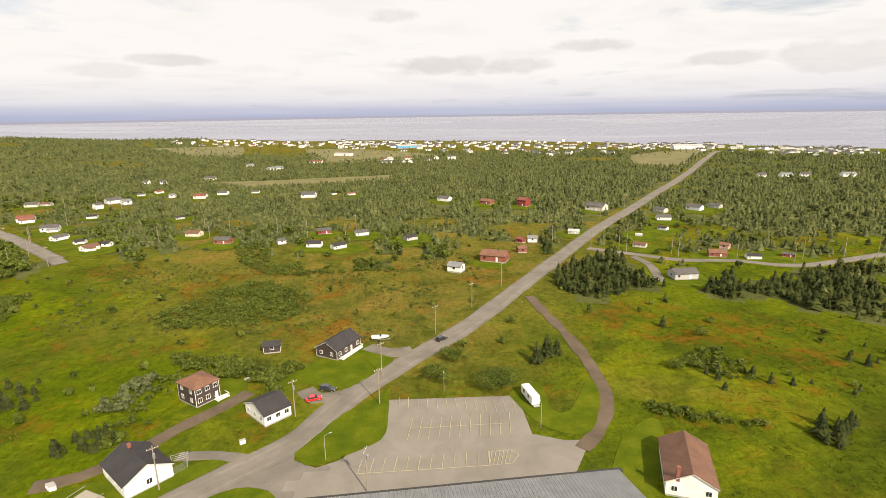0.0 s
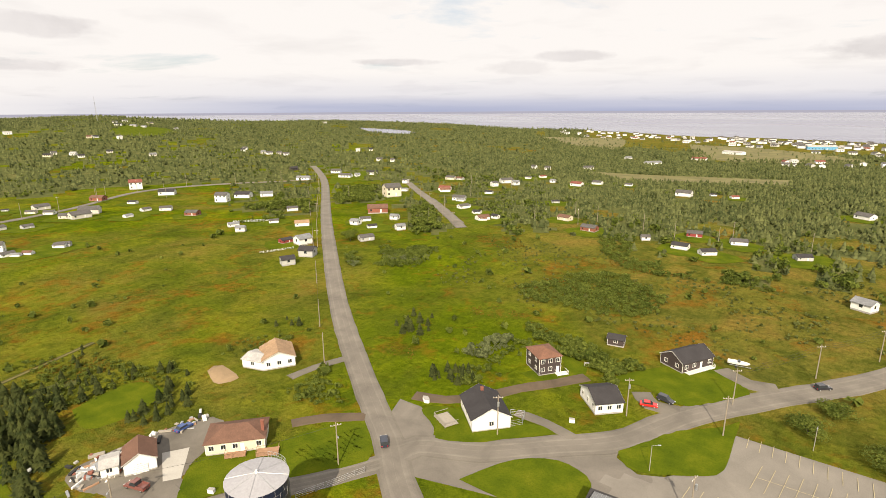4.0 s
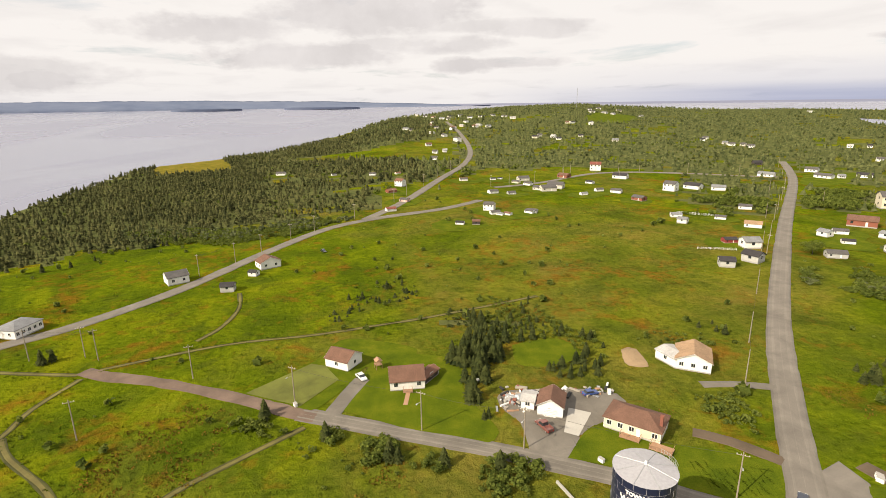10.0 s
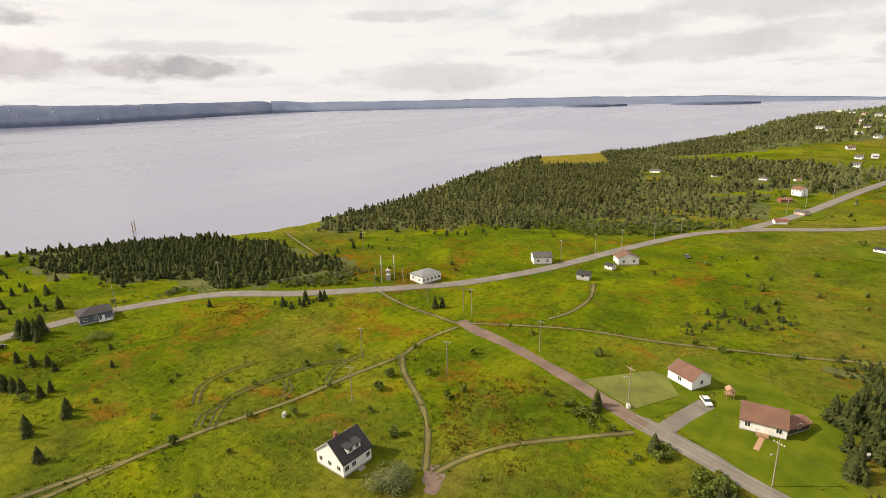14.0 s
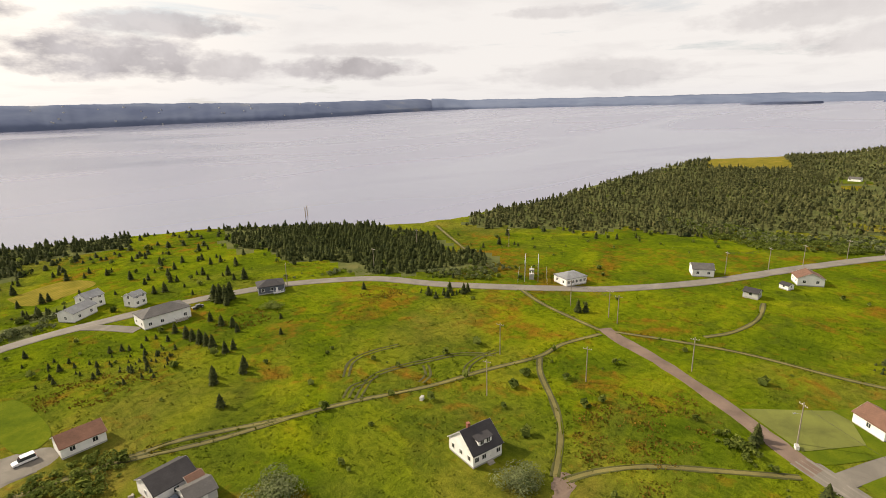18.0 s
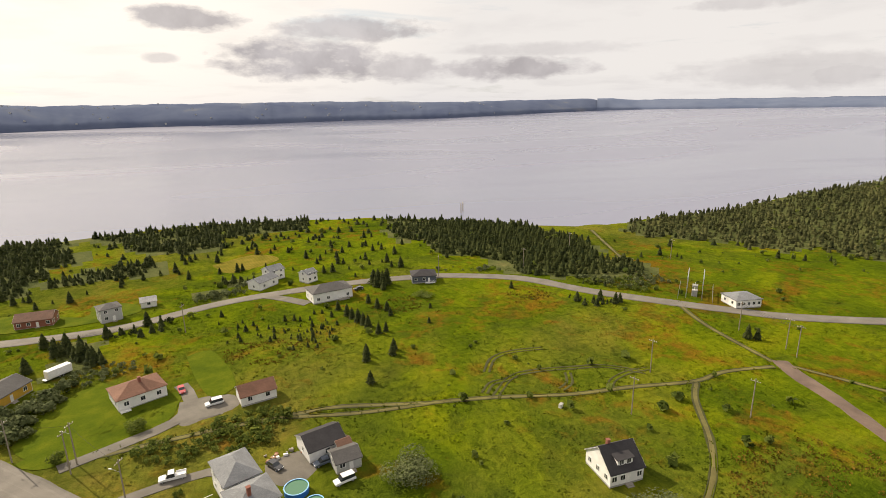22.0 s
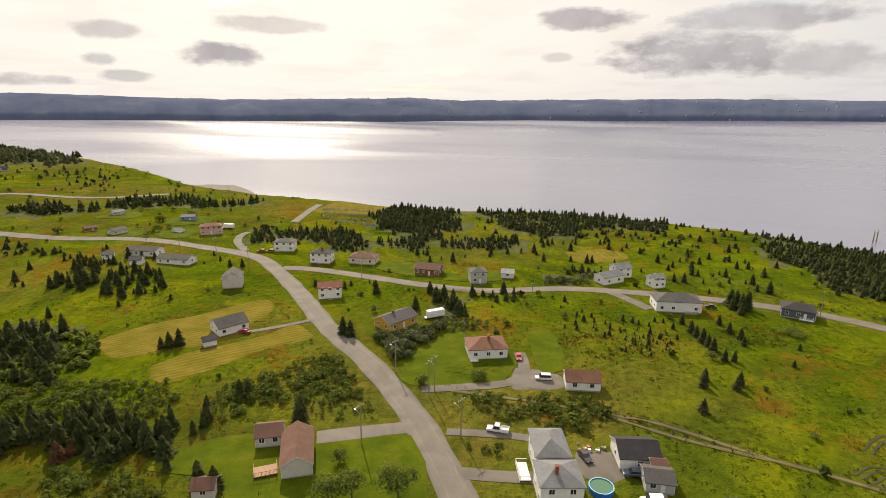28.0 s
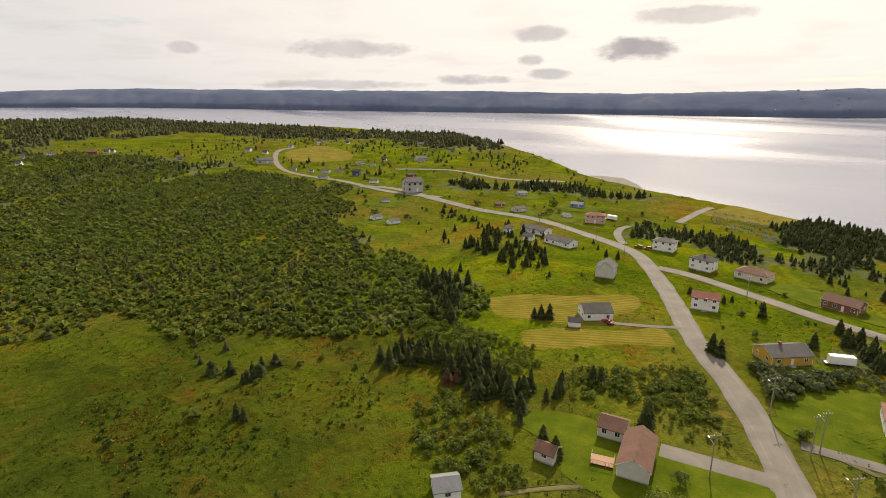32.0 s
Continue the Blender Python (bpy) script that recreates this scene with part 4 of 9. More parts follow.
def hip_roof(bm, length, depth, wall, rise, over):
    x, y0, y1 = length / 2 + over, -over, depth + over
    inset = min(x, (y1 - y0) / 2) * 0.98
    low = [bm.verts.new(v) for v in ((-x, y0, wall), (x, y0, wall), (x, y1, wall), (-x, y1, wall))]
    eav = [bm.verts.new((v.co.x, v.co.y, wall + 0.16)) for v in low]
    if length >= depth:
        top = [bm.verts.new((-x + inset, depth / 2, wall + rise)), bm.verts.new((x - inset, depth / 2, wall + rise))]
        roofs = ((eav[0], eav[1], top[1], top[0]), (eav[1], eav[2], top[1]), (eav[2], eav[3], top[0], top[1]), (eav[3], eav[0], top[0]))
    else:
        top = [bm.verts.new((0, y0 + x, wall + rise)), bm.verts.new((0, y1 - x, wall + rise))]
        roofs = ((eav[0], eav[1], top[0]), (eav[1], eav[2], top[1], top[0]), (eav[2], eav[3], top[1]), (eav[3], eav[0], top[0], top[1]))
    for f in roofs:
        bm.faces.new(f)
    bm.faces.new(low[::-1])
    for k in range(4):
        bm.faces.new((low[k], low[(k + 1) % 4], eav[(k + 1) % 4], eav[k]))
    bmesh.ops.recalc_face_normals(bm, faces=bm.faces)
    return bm


def house(x, y, turn, length, depth, label, wall=2.7, rise=1.9, ridge="x", roof="gable", walls="white", top="brown", wins=3, side_wins=2, floors=1, door=0.15, chimney=None, porch=None, name="house", category="house", group="", over=0.4, full=True):
    thing = new(name)
    z = min(ground_at(x + u * math.cos(radians(turn)) - v * math.sin(radians(turn)), y + u * math.sin(radians(turn)) + v * math.cos(radians(turn))) for u in (-length / 2, length / 2) for v in (0, depth))
    thing.matrix_world = pose(x, y, z, 0, 0, turn)
    tagged(thing, label, category, group)
    co, si = math.cos(radians(turn)), math.sin(radians(turn))
    spots = [(x + u * co - v * si, y + u * si + v * co) for u in np.arange(-length / 2, length / 2 + 0.1, 2) for v in np.arange(0, depth + 0.1, 2)]
    keep_clear(spots, 2.0)
    base = 0.45
    h = base + wall
    part("foundation", box(-length / 2 + 0.03, length / 2 - 0.03, 0.03, depth - 0.03, -1.0, base), CONCRETE, thing)
    bm = bmesh.new()
    if roof == "gable":
        outline = [(0, base), (depth, base), (depth, h), (depth / 2, h + rise), (0, h)] if ridge == "x" else [(-length / 2, base), (length / 2, base), (length / 2, h), (0, h + rise), (-length / 2, h)]
        prism(bm, outline, *((-length / 2, length / 2) if ridge == "x" else (0, depth)), ridge)
    else:
        slab(bm, -length / 2, length / 2, 0, depth, base, h)
    part("wall", bm, SIDING[walls], thing)
    bm = gable_roof(bmesh.new(), length, depth, h, rise, over, ridge) if roof == "gable" else hip_roof(bmesh.new(), length, depth, h, rise, over)
    part("roof", bm, ROOF[top], thing)
    for x0 in (-length / 2 - 0.02, length / 2 - 0.1):
        for y0 in (-0.02, depth - 0.1):
            if full:
                again(("corner", round(wall, 1)), "corner_board", lambda: box(0, 0.12, 0, 0.12, 0, wall), TRIM, thing, (x0, y0, base))
    if full and roof == "gable":
        a, b = (-length / 2 - 0.32, length / 2 + 0.32), depth / 2
        if ridge == "y":
            for yy in (-0.33, depth + 0.27):
                for s in (-1, 1):
                    bm = bmesh.new()
                    half = length / 2 + over
                    end = h - over * rise / (length / 2)
                    v = [bm.verts.new(q) for q in ((s * half, yy, end - 0.05), (0, yy, h + rise - 0.05), (0, yy, h + rise + 0.21), (s * half, yy, end + 0.21))]
                    f = bm.faces.new(v)
                    bmesh.ops.solidify(bm, geom=[f], thickness=0.06)
                    part("fascia", bm, TRIM, thing)
        else:
            for xx in a:
                for s in (-1, 1):
                    bm = bmesh.new()
                    half = depth / 2 + over
                    end = h - over * rise / (depth / 2)
                    v = [bm.verts.new(q) for q in ((xx, b + s * half, end - 0.05), (xx, b, h + rise - 0.05), (xx, b, h + rise + 0.21), (xx, b + s * half, end + 0.21))]
                    f = bm.faces.new(v)
                    bmesh.ops.solidify(bm, geom=[f], thickness=0.06)
                    part("fascia", bm, TRIM, thing)
    for k in range(floors):
        z0 = base + 0.95 + 2.6 * k
        for n in range(wins):
            u = (n + 0.5) / wins - 0.5
            if k == 0 and door is not None and abs(u - door) < 0.6 / wins:
                continue
            window(thing, (u * length, 0, z0), 0, far=not full)
            if full:
                window(thing, (-u * length, depth, z0), math.pi)
        for n in range(side_wins):
            v = (n + 0.5) / side_wins * depth
            window(thing, (length / 2, v, z0), math.pi / 2, 0.95, 1.1, not full)
            window(thing, (-length / 2, v, z0), -math.pi / 2, 0.95, 1.1, not full)
    if door is not None and not full:
        again("far door", "door", lambda: box(-0.46, 0.46, -0.05, 0.03, 0, 2.03), TRIM, thing, (door * length, 0, base))
    elif door is not None:
        d = again("door", "door", lambda: box(-0.46, 0.46, -0.05, 0.03, 0, 2.03, 0.01), TRIM, thing, (door * length, 0, base))
        again("knob", "door_handle", lambda: box(0.34, 0.4, -0.12, -0.05, 0.95, 1.05), STEEL, d)
        again("step", "step", lambda: slab(box(-0.8, 0.8, -0.9, 0, -1, 0.32), -0.8, 0.8, -1.25, -0.9, -1, 0.12), GREYWOOD if porch else CONCRETE, thing, (door * length, 0, 0.04))
    if chimney:
        u, v = chimney
        bm = box(-0.35, 0.35, -0.35, 0.35, h + 0.3, h + rise + 0.9)
        slab(bm, -0.42, 0.42, -0.42, 0.42, h + rise + 0.9, h + rise + 1.02)
        ob = part("chimney", bm, BRICK, thing, "red brick chimney")
        ob.location = (u * length, v * depth, 0)
    if porch:
        u0, u1, out, side = porch
        deck(thing, u0, u1, out, base, side)
    return thing


def deck(thing, u0, u1, out, z, mat):
    """A timber deck with railing before the front wall."""
    d = part("deck", box(u0, u1, -out, -0.01, z - 0.15, z), mat, thing, "timber deck with railing")
    for u in np.linspace(u0 + 0.06, u1 - 0.06, max(2, int((u1 - u0) / 1.4) + 1)):
        again(("post", mat.name), "post", lambda: box(-0.05, 0.05, -0.05, 0.05, -1.4, 1.0), mat, d, (u, -out + 0.06, z))
    part("rail", slab(slab(box(u0, u1, -out, -out + 0.1, z + 0.92, z + 1.0), u0, u0 + 0.1, -out, 0, z + 0.92, z + 1.0), u1 - 0.1, u1, -out, 0, z + 0.92, z + 1.0), mat, d)
    for u in np.arange(u0 + 0.25, u1 - 0.1, 0.28):
        again(("baluster", mat.name), "baluster", lambda: box(-0.025, 0.025, -0.02, 0.02, 0, 0.92), mat, d, (u, -out + 0.05, z))


PLAIN_HOUSES = {}


FAR_VILLAGE = []
YARDS = []


def far_house(x, y, turn, length, skew=0, walls="white", top="grey", kind="bungalow", label=""):
    """A distant house: copies of a few built kinds, sized to fit."""
    if math.hypot(x, y) > 640 and kind != "hall":
        FAR_VILLAGE.append((x, y, turn + skew, max(6.0, length), walls, top, kind))
        keep_clear([(x, y)], 9)
        return None
    key = (walls, top, kind)
    if key not in PLAIN_HOUSES:
        depth, wall, floors = dict(bungalow=(8, 2.7, 1), storey=(7.5, 5.2, 2), shed=(5, 2.3, 1), hall=(14, 4.5, 1))[kind]
        size = dict(bungalow=12, storey=9, shed=6, hall=40)[kind]
        made = house(0, 0, 0, size, depth, "", wall, 1.8 if kind != "shed" else 1.2, "x", "gable", walls, top, {"hall": 9, "shed": 1}.get(kind, 3), 1 if kind != "hall" else 2, floors, None if kind == "shed" else 0.15, full=False)
        made.name = "shed" if kind == "shed" else "house" if kind != "hall" else "hall"
        PLAIN_HOUSES[key] = (made, size, False)
    made, size, used = PLAIN_HOUSES[key]
    m = pose(x, y, ground_at(x, y) + 0.15, 0, 0, turn + skew) @ Matrix.Scale(max(0.6, min(1.6, length / size)), 4)
    if used:
        ob = copy_thing(made, m)
    else:
        ob, PLAIN_HOUSES[key] = made, (made, size, True)
        ob.matrix_basis = m
    words = dict(bungalow="low bungalow with %s siding and %s shingle roof", storey="two-storey house with %s siding and %s roof", shed="small shed with %s walls and %s roof", hall="long flat hall with %s walls and %s roof")[kind]
    keep_clear([(x, y)], 9 if kind != "shed" else 4)
    away = math.hypot(x, y)
    if kind == "bungalow" or kind == "storey":
        YARDS.append((x, y))
    for k in range(1, 8):
        keep_clear([(x * (1 - 6 * k / away), y * (1 - 6 * k / away))], 6)
    return tagged(ob, label or words % (walls, top), {"shed": "shed", "hall": "hall"}.get(kind, "house"), "distant %ss" % ("houses" if kind not in ("shed", "hall") else kind)[:-1] if kind not in ("shed", "hall") else "distant " + kind + "s")


def far_village():
    """Houses too far off to pick apart, with walls, gables and roofs, in one mesh."""
    verts, faces, slots, mats = [], [], [], []
    for x, y, turn, length, walls, top, kind in FAR_VILLAGE:
        for m in (SIDING[walls], ROOF[top], PANE):
            if m not in mats:
                mats.append(m)
        a, d, h = length / 2, min(8.0, length * 0.7) / 2, {"storey": 5.4, "shed": 2.4}.get(kind, 3.0)
        z, co, si = ground_at(x, y), math.cos(radians(turn)), math.sin(radians(turn))
        def put_face(points, m):
            n = len(verts)
            verts.extend((x + u * co - v * si, y + u * si + v * co, z + w) for u, v, w in points)
            faces.append(tuple(range(n, n + len(points))))
            slots.append(mats.index(m))
        w, r = SIDING[walls], ROOF[top]
        for s in (-1, 1):
            put_face([(-a * s, -d * s, -1), (a * s, -d * s, -1), (a * s, -d * s, h), (-a * s, -d * s, h)], w)
            put_face([(a * s, -d * s, -1), (a * s, d * s, -1), (a * s, d * s, h), (a * s, 0, h + 1.9), (a * s, -d * s, h)], w)
            put_face([(-(a + 0.4) * s, -(d + 0.5) * s, h - 0.2), ((a + 0.4) * s, -(d + 0.5) * s, h - 0.2), ((a + 0.4) * s, 0, h + 2.05), (-(a + 0.4) * s, 0, h + 2.05)], r)
            for u in (-0.5, 0.0, 0.5):
                put_face([(a * s * u - 0.6, -(d + 0.02) * s, 1.2), (a * s * u + 0.6, -(d + 0.02) * s, 1.2), (a * s * u + 0.6, -(d + 0.02) * s, 2.4), (a * s * u - 0.6, -(d + 0.02) * s, 2.4)], PANE)
    me = bpy.data.meshes.new("far_village")
    me.from_pydata(verts, [], faces)
    for m in mats:
        me.materials.append(m)
    me.polygons.foreach_set("material_index", np.array(slots, np.int32))
    return tagged(new("far_village", me), "pale village houses scattered over the far land", "houses", kind="stuff")


# ---- plants ----
def conifer_shape(tiers, points, seed, slim=0.27):
    """Verts and triangles of a spruce one metre high: stacked ragged skirts of boughs on a thin stem."""
    rnd = random.Random(seed)
    verts, faces = [], []
    for k in range(tiers):
        u = k / tiers
        z, r = 0.06 + 0.9 * u, slim * (1 - u) ** 0.75 * rnd.uniform(0.7, 1.2) + 0.012
        tip = len(verts)
        verts.append((rnd.uniform(-0.01, 0.01), rnd.uniform(-0.01, 0.01), min(1.0, z + 1.5 * 0.94 / tiers + 0.05)))
        off = rnd.uniform(0, 6.28)
        for n in range(2 * points):
            a = off + math.pi * n / points + rnd.uniform(-0.12, 0.12)
            q = r * (rnd.uniform(0.95, 1.3) if n % 2 == 0 else rnd.uniform(0.62, 0.85))
            verts.append((math.cos(a) * q, math.sin(a) * q, z - (0.035 if n % 2 == 0 else -0.02) + rnd.uniform(-0.03, 0.03)))
        faces += [(tip, tip + 1 + n, tip + 1 + (n + 1) % (2 * points)) for n in range(2 * points)]
    return np.array(verts), np.array(faces)


def bush_shape(leaves, seed, lumps=5, size=0.2):
    """A rounded shrub one metre high and about 1.2 wide, made of many small leaf clumps."""
    rnd = random.Random(seed)
    balls = [(rnd.uniform(-0.32, 0.32), rnd.uniform(-0.32, 0.32), rnd.uniform(0.3, 0.62), rnd.uniform(0.24, 0.36)) for _ in range(lumps)]
    verts, faces = [], []
    for k in range(leaves):
        bx, by, bz, br = balls[k % lumps]
        d = Vector((rnd.gauss(0, 1), rnd.gauss(0, 1), rnd.gauss(0.25, 0.9))).normalized()
        c = Vector((bx, by, bz)) + d * br * rnd.uniform(0.75, 1.08)
        c.z = max(c.z, 0.02)
        side = d.orthogonal().normalized()
        side.rotate(Matrix.Rotation(rnd.uniform(0, 6.28), 3, d))
        other = d.cross(side)
        s = size * rnd.uniform(0.6, 1.25)
        n = len(verts)
        for p, q, lift in ((-1, -0.5, -0.2), (0.1, -0.9, 0.1), (1, 0.2, -0.25), (-0.1, 0.9, 0.1)):
            verts.append(tuple(c + (side * p + other * q + d * lift) * s))
        faces += [(n, n + 1, n + 2), (n, n + 2, n + 3)]
    return np.array(verts), np.array(faces)


def stuff(name, shapes, spots, mat, label, category, stretch=(1, 1)):
    """All plants of a stand in one mesh: spots are x, y, height, width factor."""
    rnd = np.random.RandomState(len(spots) * 7 + 3)
    pick = rnd.randint(len(shapes), size=len(spots))
    V, F, base = [], [], 0
    zs = height(spots[:, 0], spots[:, 1])
    for n, (sv, sf) in enumerate(shapes):
        some = np.where(pick == n)[0]
        if not len(some):
            continue
        a = rnd.uniform(0, 6.28, len(some))
        h, w = spots[some, 2], spots[some, 3]
        x = (sv[None, :, 0] * np.cos(a)[:, None] - sv[None, :, 1] * np.sin(a)[:, None]) * (h * w)[:, None] + spots[some, 0][:, None]
        y = (sv[None, :, 0] * np.sin(a)[:, None] + sv[None, :, 1] * np.cos(a)[:, None]) * (h * w)[:, None] + spots[some, 1][:, None]
        z = sv[None, :, 2] * h[:, None] + zs[some][:, None] - 0.05
        V.append(np.stack([x, y, z], -1).reshape(-1, 3))
        F.append((sf[None] + (np.arange(len(some)) * len(sv))[:, None, None]).reshape(-1, 3) + base)
        base += len(some) * len(sv)
    V, F = np.concatenate(V), np.concatenate(F)
    me = bpy.data.meshes.new(name)
    me.vertices.add(len(V))
    me.vertices.foreach_set("co", V.ravel())
    me.loops.add(F.size)
    me.loops.foreach_set("vertex_index", F.ravel().astype(np.int32))
    me.polygons.add(len(F))
    me.polygons.foreach_set("loop_start", np.arange(0, F.size, 3, dtype=np.int32))
    me.update(calc_edges=True)
    me.materials.append(mat)
    return tagged(new(name, me), label, category, kind="stuff")


def spread(outline, gap, seed, thin=0.0, free=True, clump=60.0):
    """Uneven spots inside an outline, about gap metres apart; thin leaves out whole clearings."""
    rnd = np.random.RandomState(seed)
    p = np.array(outline)
    lo, hi = p.min(0), p.max(0)
    gx, gy = np.meshgrid(np.arange(lo[0], hi[0], gap), np.arange(lo[1], hi[1], gap))
    x, y = (g.ravel() + rnd.uniform(-0.5, 0.5, g.size) * gap for g in (gx, gy))
    sway = min(14.0, 2.2 * gap)
    ok = inside([tuple(q) for q in outline], x + sway * np.sin(y / 9 + seed) + sway * 0.7 * np.sin(y / 23 + x / 17), y + sway * np.sin(x / 11 + 2 * seed) + sway * 0.7 * np.sin(x / 27 - y / 19))
    x, y = x[ok], y[ok]
    if thin:
        n = np.sin(x / clump + seed) * np.sin(y / clump * 1.3 + seed * 2) + 0.5 * np.sin(x / clump * 2.7 + y / clump * 2.1) + rnd.uniform(-0.5, 0.5, len(x))
        ok = n > np.quantile(n, thin) if len(n) else n > 0
        x, y = x[ok], y[ok]
    if free:
        ok = is_free(x, y)
        x, y = x[ok], y[ok]
    edge, _ = coast(bearing(x, y))
    ok = np.hypot(x, y) < edge - 1
    return x[ok], y[ok], rnd


def tuft_shape(blades, seed):
    """Upright leaning blades in a loose clump, one metre high."""
    rnd = random.Random(seed)
    verts, faces = [], []
    for _ in range(blades):
        x, y, a, lean = rnd.uniform(-0.9, 0.9), rnd.uniform(-0.9, 0.9), rnd.uniform(0, 6.28), rnd.uniform(-0.35, 0.35)
        c, s, w, h = math.cos(a), math.sin(a), rnd.uniform(0.22, 0.4), rnd.uniform(0.55, 1.0)
        n = len(verts)
        verts += [(x - c * w, y - s * w, -0.05), (x + c * w, y + s * w, -0.05), (x + c * w * 0.5 - s * lean, y + s * w * 0.5 + c * lean, h), (x - c * w * 0.6 - s * lean, y - s * w * 0.6 + c * lean, h * 0.85)]
        faces += [(n, n + 1, n + 2), (n, n + 2, n + 3)]
    return np.array(verts), np.array(faces)


TUFTS = {"far": [tuft_shape(5, s) for s in range(6)]}
CONIFERS = {"near": [conifer_shape(13, 8, s, 0.31) for s in range(6)], "mid": [conifer_shape(6, 5, s + 10, 0.35) for s in range(4)], "far": [conifer_shape(3, 3, s + 20, 0.34) for s in range(4)]}
BUSHES = {"near": [bush_shape(150, s, 7, 0.11) for s in range(4)], "mid": [bush_shape(76, s + 5, 7, 0.125) for s in range(4)], "low": [bush_shape(38, s + 7, 5, 0.21) for s in range(4)], "far": [bush_shape(12, s + 9, 3, 0.36) for s in range(4)]}


WOODED = []


def wood(outline, gap, tall, seed, label, thin=0.0, level="mid", kind="spruce", mat=None, free=True, wide=1.0, clump=60.0, name=""):
    x, y, rnd = spread(outline, gap, seed, thin, free, clump)
    if not len(x):
        return None
    h = (tall[0] * 0.8 + (tall[1] - tall[0] * 0.8) * rnd.rand(len(x)) ** 1.3) * (0.8 + 0.3 * rnd.rand(len(x)))
    spots = np.stack([x, y, h, wide * rnd.uniform(0.8, 1.25, len(x))], -1)
    if tall[1] > 3.6 and gap < 12:
        WOODED.append(spots[:, :2])
    shapes = {"spruce": CONIFERS, "bush": BUSHES, "grass": TUFTS}[kind][level]
    if kind == "spruce" and level != "near":
        shapes = shapes + [squat(q) for q in BUSHES[level][:1]]
    return stuff(name or ("spruce_wood" if kind == "spruce" else "scrub"), shapes, spots, mat or (SPRUCE if kind == "spruce" else ALDER), label, {"spruce": "trees", "bush": "bushes", "grass": "grass"}[kind])


def squat(shape):
    return shape[0] * np.array([0.62, 0.62, 0.72]), shape[1]


TREES = {}


def arrays_to_bmesh(shape, s=1.0):
    bm = bmesh.new()
    v = [bm.verts.new((a * s, b * s, c * s)) for a, b, c in shape[0]]
    for f in shape[1]:
        bm.faces.new([v[k] for k in f])
    return bm


def spruce(x, y, tall, n=0, label="dark green spruce standing in the meadow"):
    n = n % 4
    if n not in TREES:
        t = new("spruce_tree")
        part("trunk", tube(bmesh.new(), (0, 0, -0.05), (0, 0, 0.85), 0.018, 0.004, 6), BARK, t)
        part("crown", arrays_to_bmesh(conifer_shape(15, 8, 40 + n, 0.33)), SPRUCE, t)
        tagged(t, label, "tree", "spruces in the meadow")
        TREES[n] = t
        t.matrix_basis = pose(x, y, ground_at(x, y), 0, 0, n * 77) @ Matrix.Scale(tall, 4)
        return t
    sized = TREES[n].scale[0]
    return tagged(copy_thing(TREES[n], pose(x, y, ground_at(x, y), 0, 0, (x * 37 + y * 11) % 360) @ Matrix.Scale(tall / sized, 4)), label)


def broadleaf(x, y, tall, wide, seed, mat=None, label="rounded leafy bush beside the grass", name="bush", leaves=900, stem=False):
    t = new(name)
    t.matrix_basis = pose(x, y, ground_at(x, y), 0, 0, seed * 40)
    tagged(t, label, "tree" if stem else "bush")
    bm = bmesh.new()
    rnd = random.Random(seed)
    tube(bm, (0, 0, -0.2), (0, 0, tall * (0.5 if stem else 0.3)), 0.05 * tall ** 0.7, 0.03 * tall ** 0.7, 7)
    for k in range(5):
        a = k * 1.26 + rnd.random()
        tube(bm, (0, 0, tall * (0.3 if stem else 0.1)), (math.cos(a) * wide * 0.3, math.sin(a) * wide * 0.3, tall * rnd.uniform(0.5, 0.75)), 0.03 * tall ** 0.7, 0.012 * tall ** 0.6, 6)
    part("trunk", bm, BARK, t)
    crown = bush_shape(int(max(450, 18 * wide * wide)), seed, 13, max(0.022, 0.30 / wide))
    v = crown[0].copy()
    v[:, 0] *= wide / 1.15
    v[:, 1] *= wide / 1.15
    v[:, 2] = v[:, 2] * tall * (0.78 if stem else 1.0) + (tall * 0.22 if stem else 0)
    part("crown", arrays_to_bmesh((v, crown[1])), mat or ALDER, t)
    keep_clear([(x, y)], wide * 0.4)
    return t


# ---- poles, cars and clutter ----
def power_pole(x, y, turn=0.0, tall=11.0, lamp=False, can=False, arm=True):
    key = ("pole", lamp, can, arm)
    m = pose(x, y, ground_at(x, y), 0, 0, turn) @ Matrix.Diagonal((1, 1, tall / 11, 1))
    if key in SHARED:
        return copy_thing(SHARED[key], pose(x, y, ground_at(x, y), 0, 0, turn))
    t = new("utility_pole")
    tagged(t, "tall grey timber utility pole standing in the grass" if not lamp else "timber pole carrying a street lamp arm", "utility pole", "poles along the roads")
    part("pole", tube(bmesh.new(), (0, 0, -0.5), (0, 0, 11), 0.17, 0.11, 8), POLEWOOD, t)
    if arm:
        part("crossarm", box(-1.2, 1.2, -0.06, 0.06, 10.2, 10.34), POLEWOOD, t)
        for u in (-1.1, -0.4, 0.4, 1.1):
            again("insulator", "insulator", lambda: tube(bmesh.new(), (0, 0, 0), (0, 0, 0.25), 0.06, 0.04, 6), TRIM, t, (u, 0, 10.34))
    if can:
        part("transformer", tube(bmesh.new(), (0, -0.45, 8.2), (0, -0.45, 9.3), 0.28, 0.28, 10), STEEL, t)
    if lamp:
        a = part("lamp_arm", tube(bmesh.new(), (0, 0, 8.0), (0, -1.9, 8.5), 0.035, 0.03, 6), STEEL, t)
        part("lamp_head", box(-0.14, 0.14, -2.5, -1.8, 8.42, 8.6, 0.03), STEEL, a)
    t.matrix_basis = pose(x, y, ground_at(x, y), 0, 0, turn)
    SHARED[key] = t
    return t


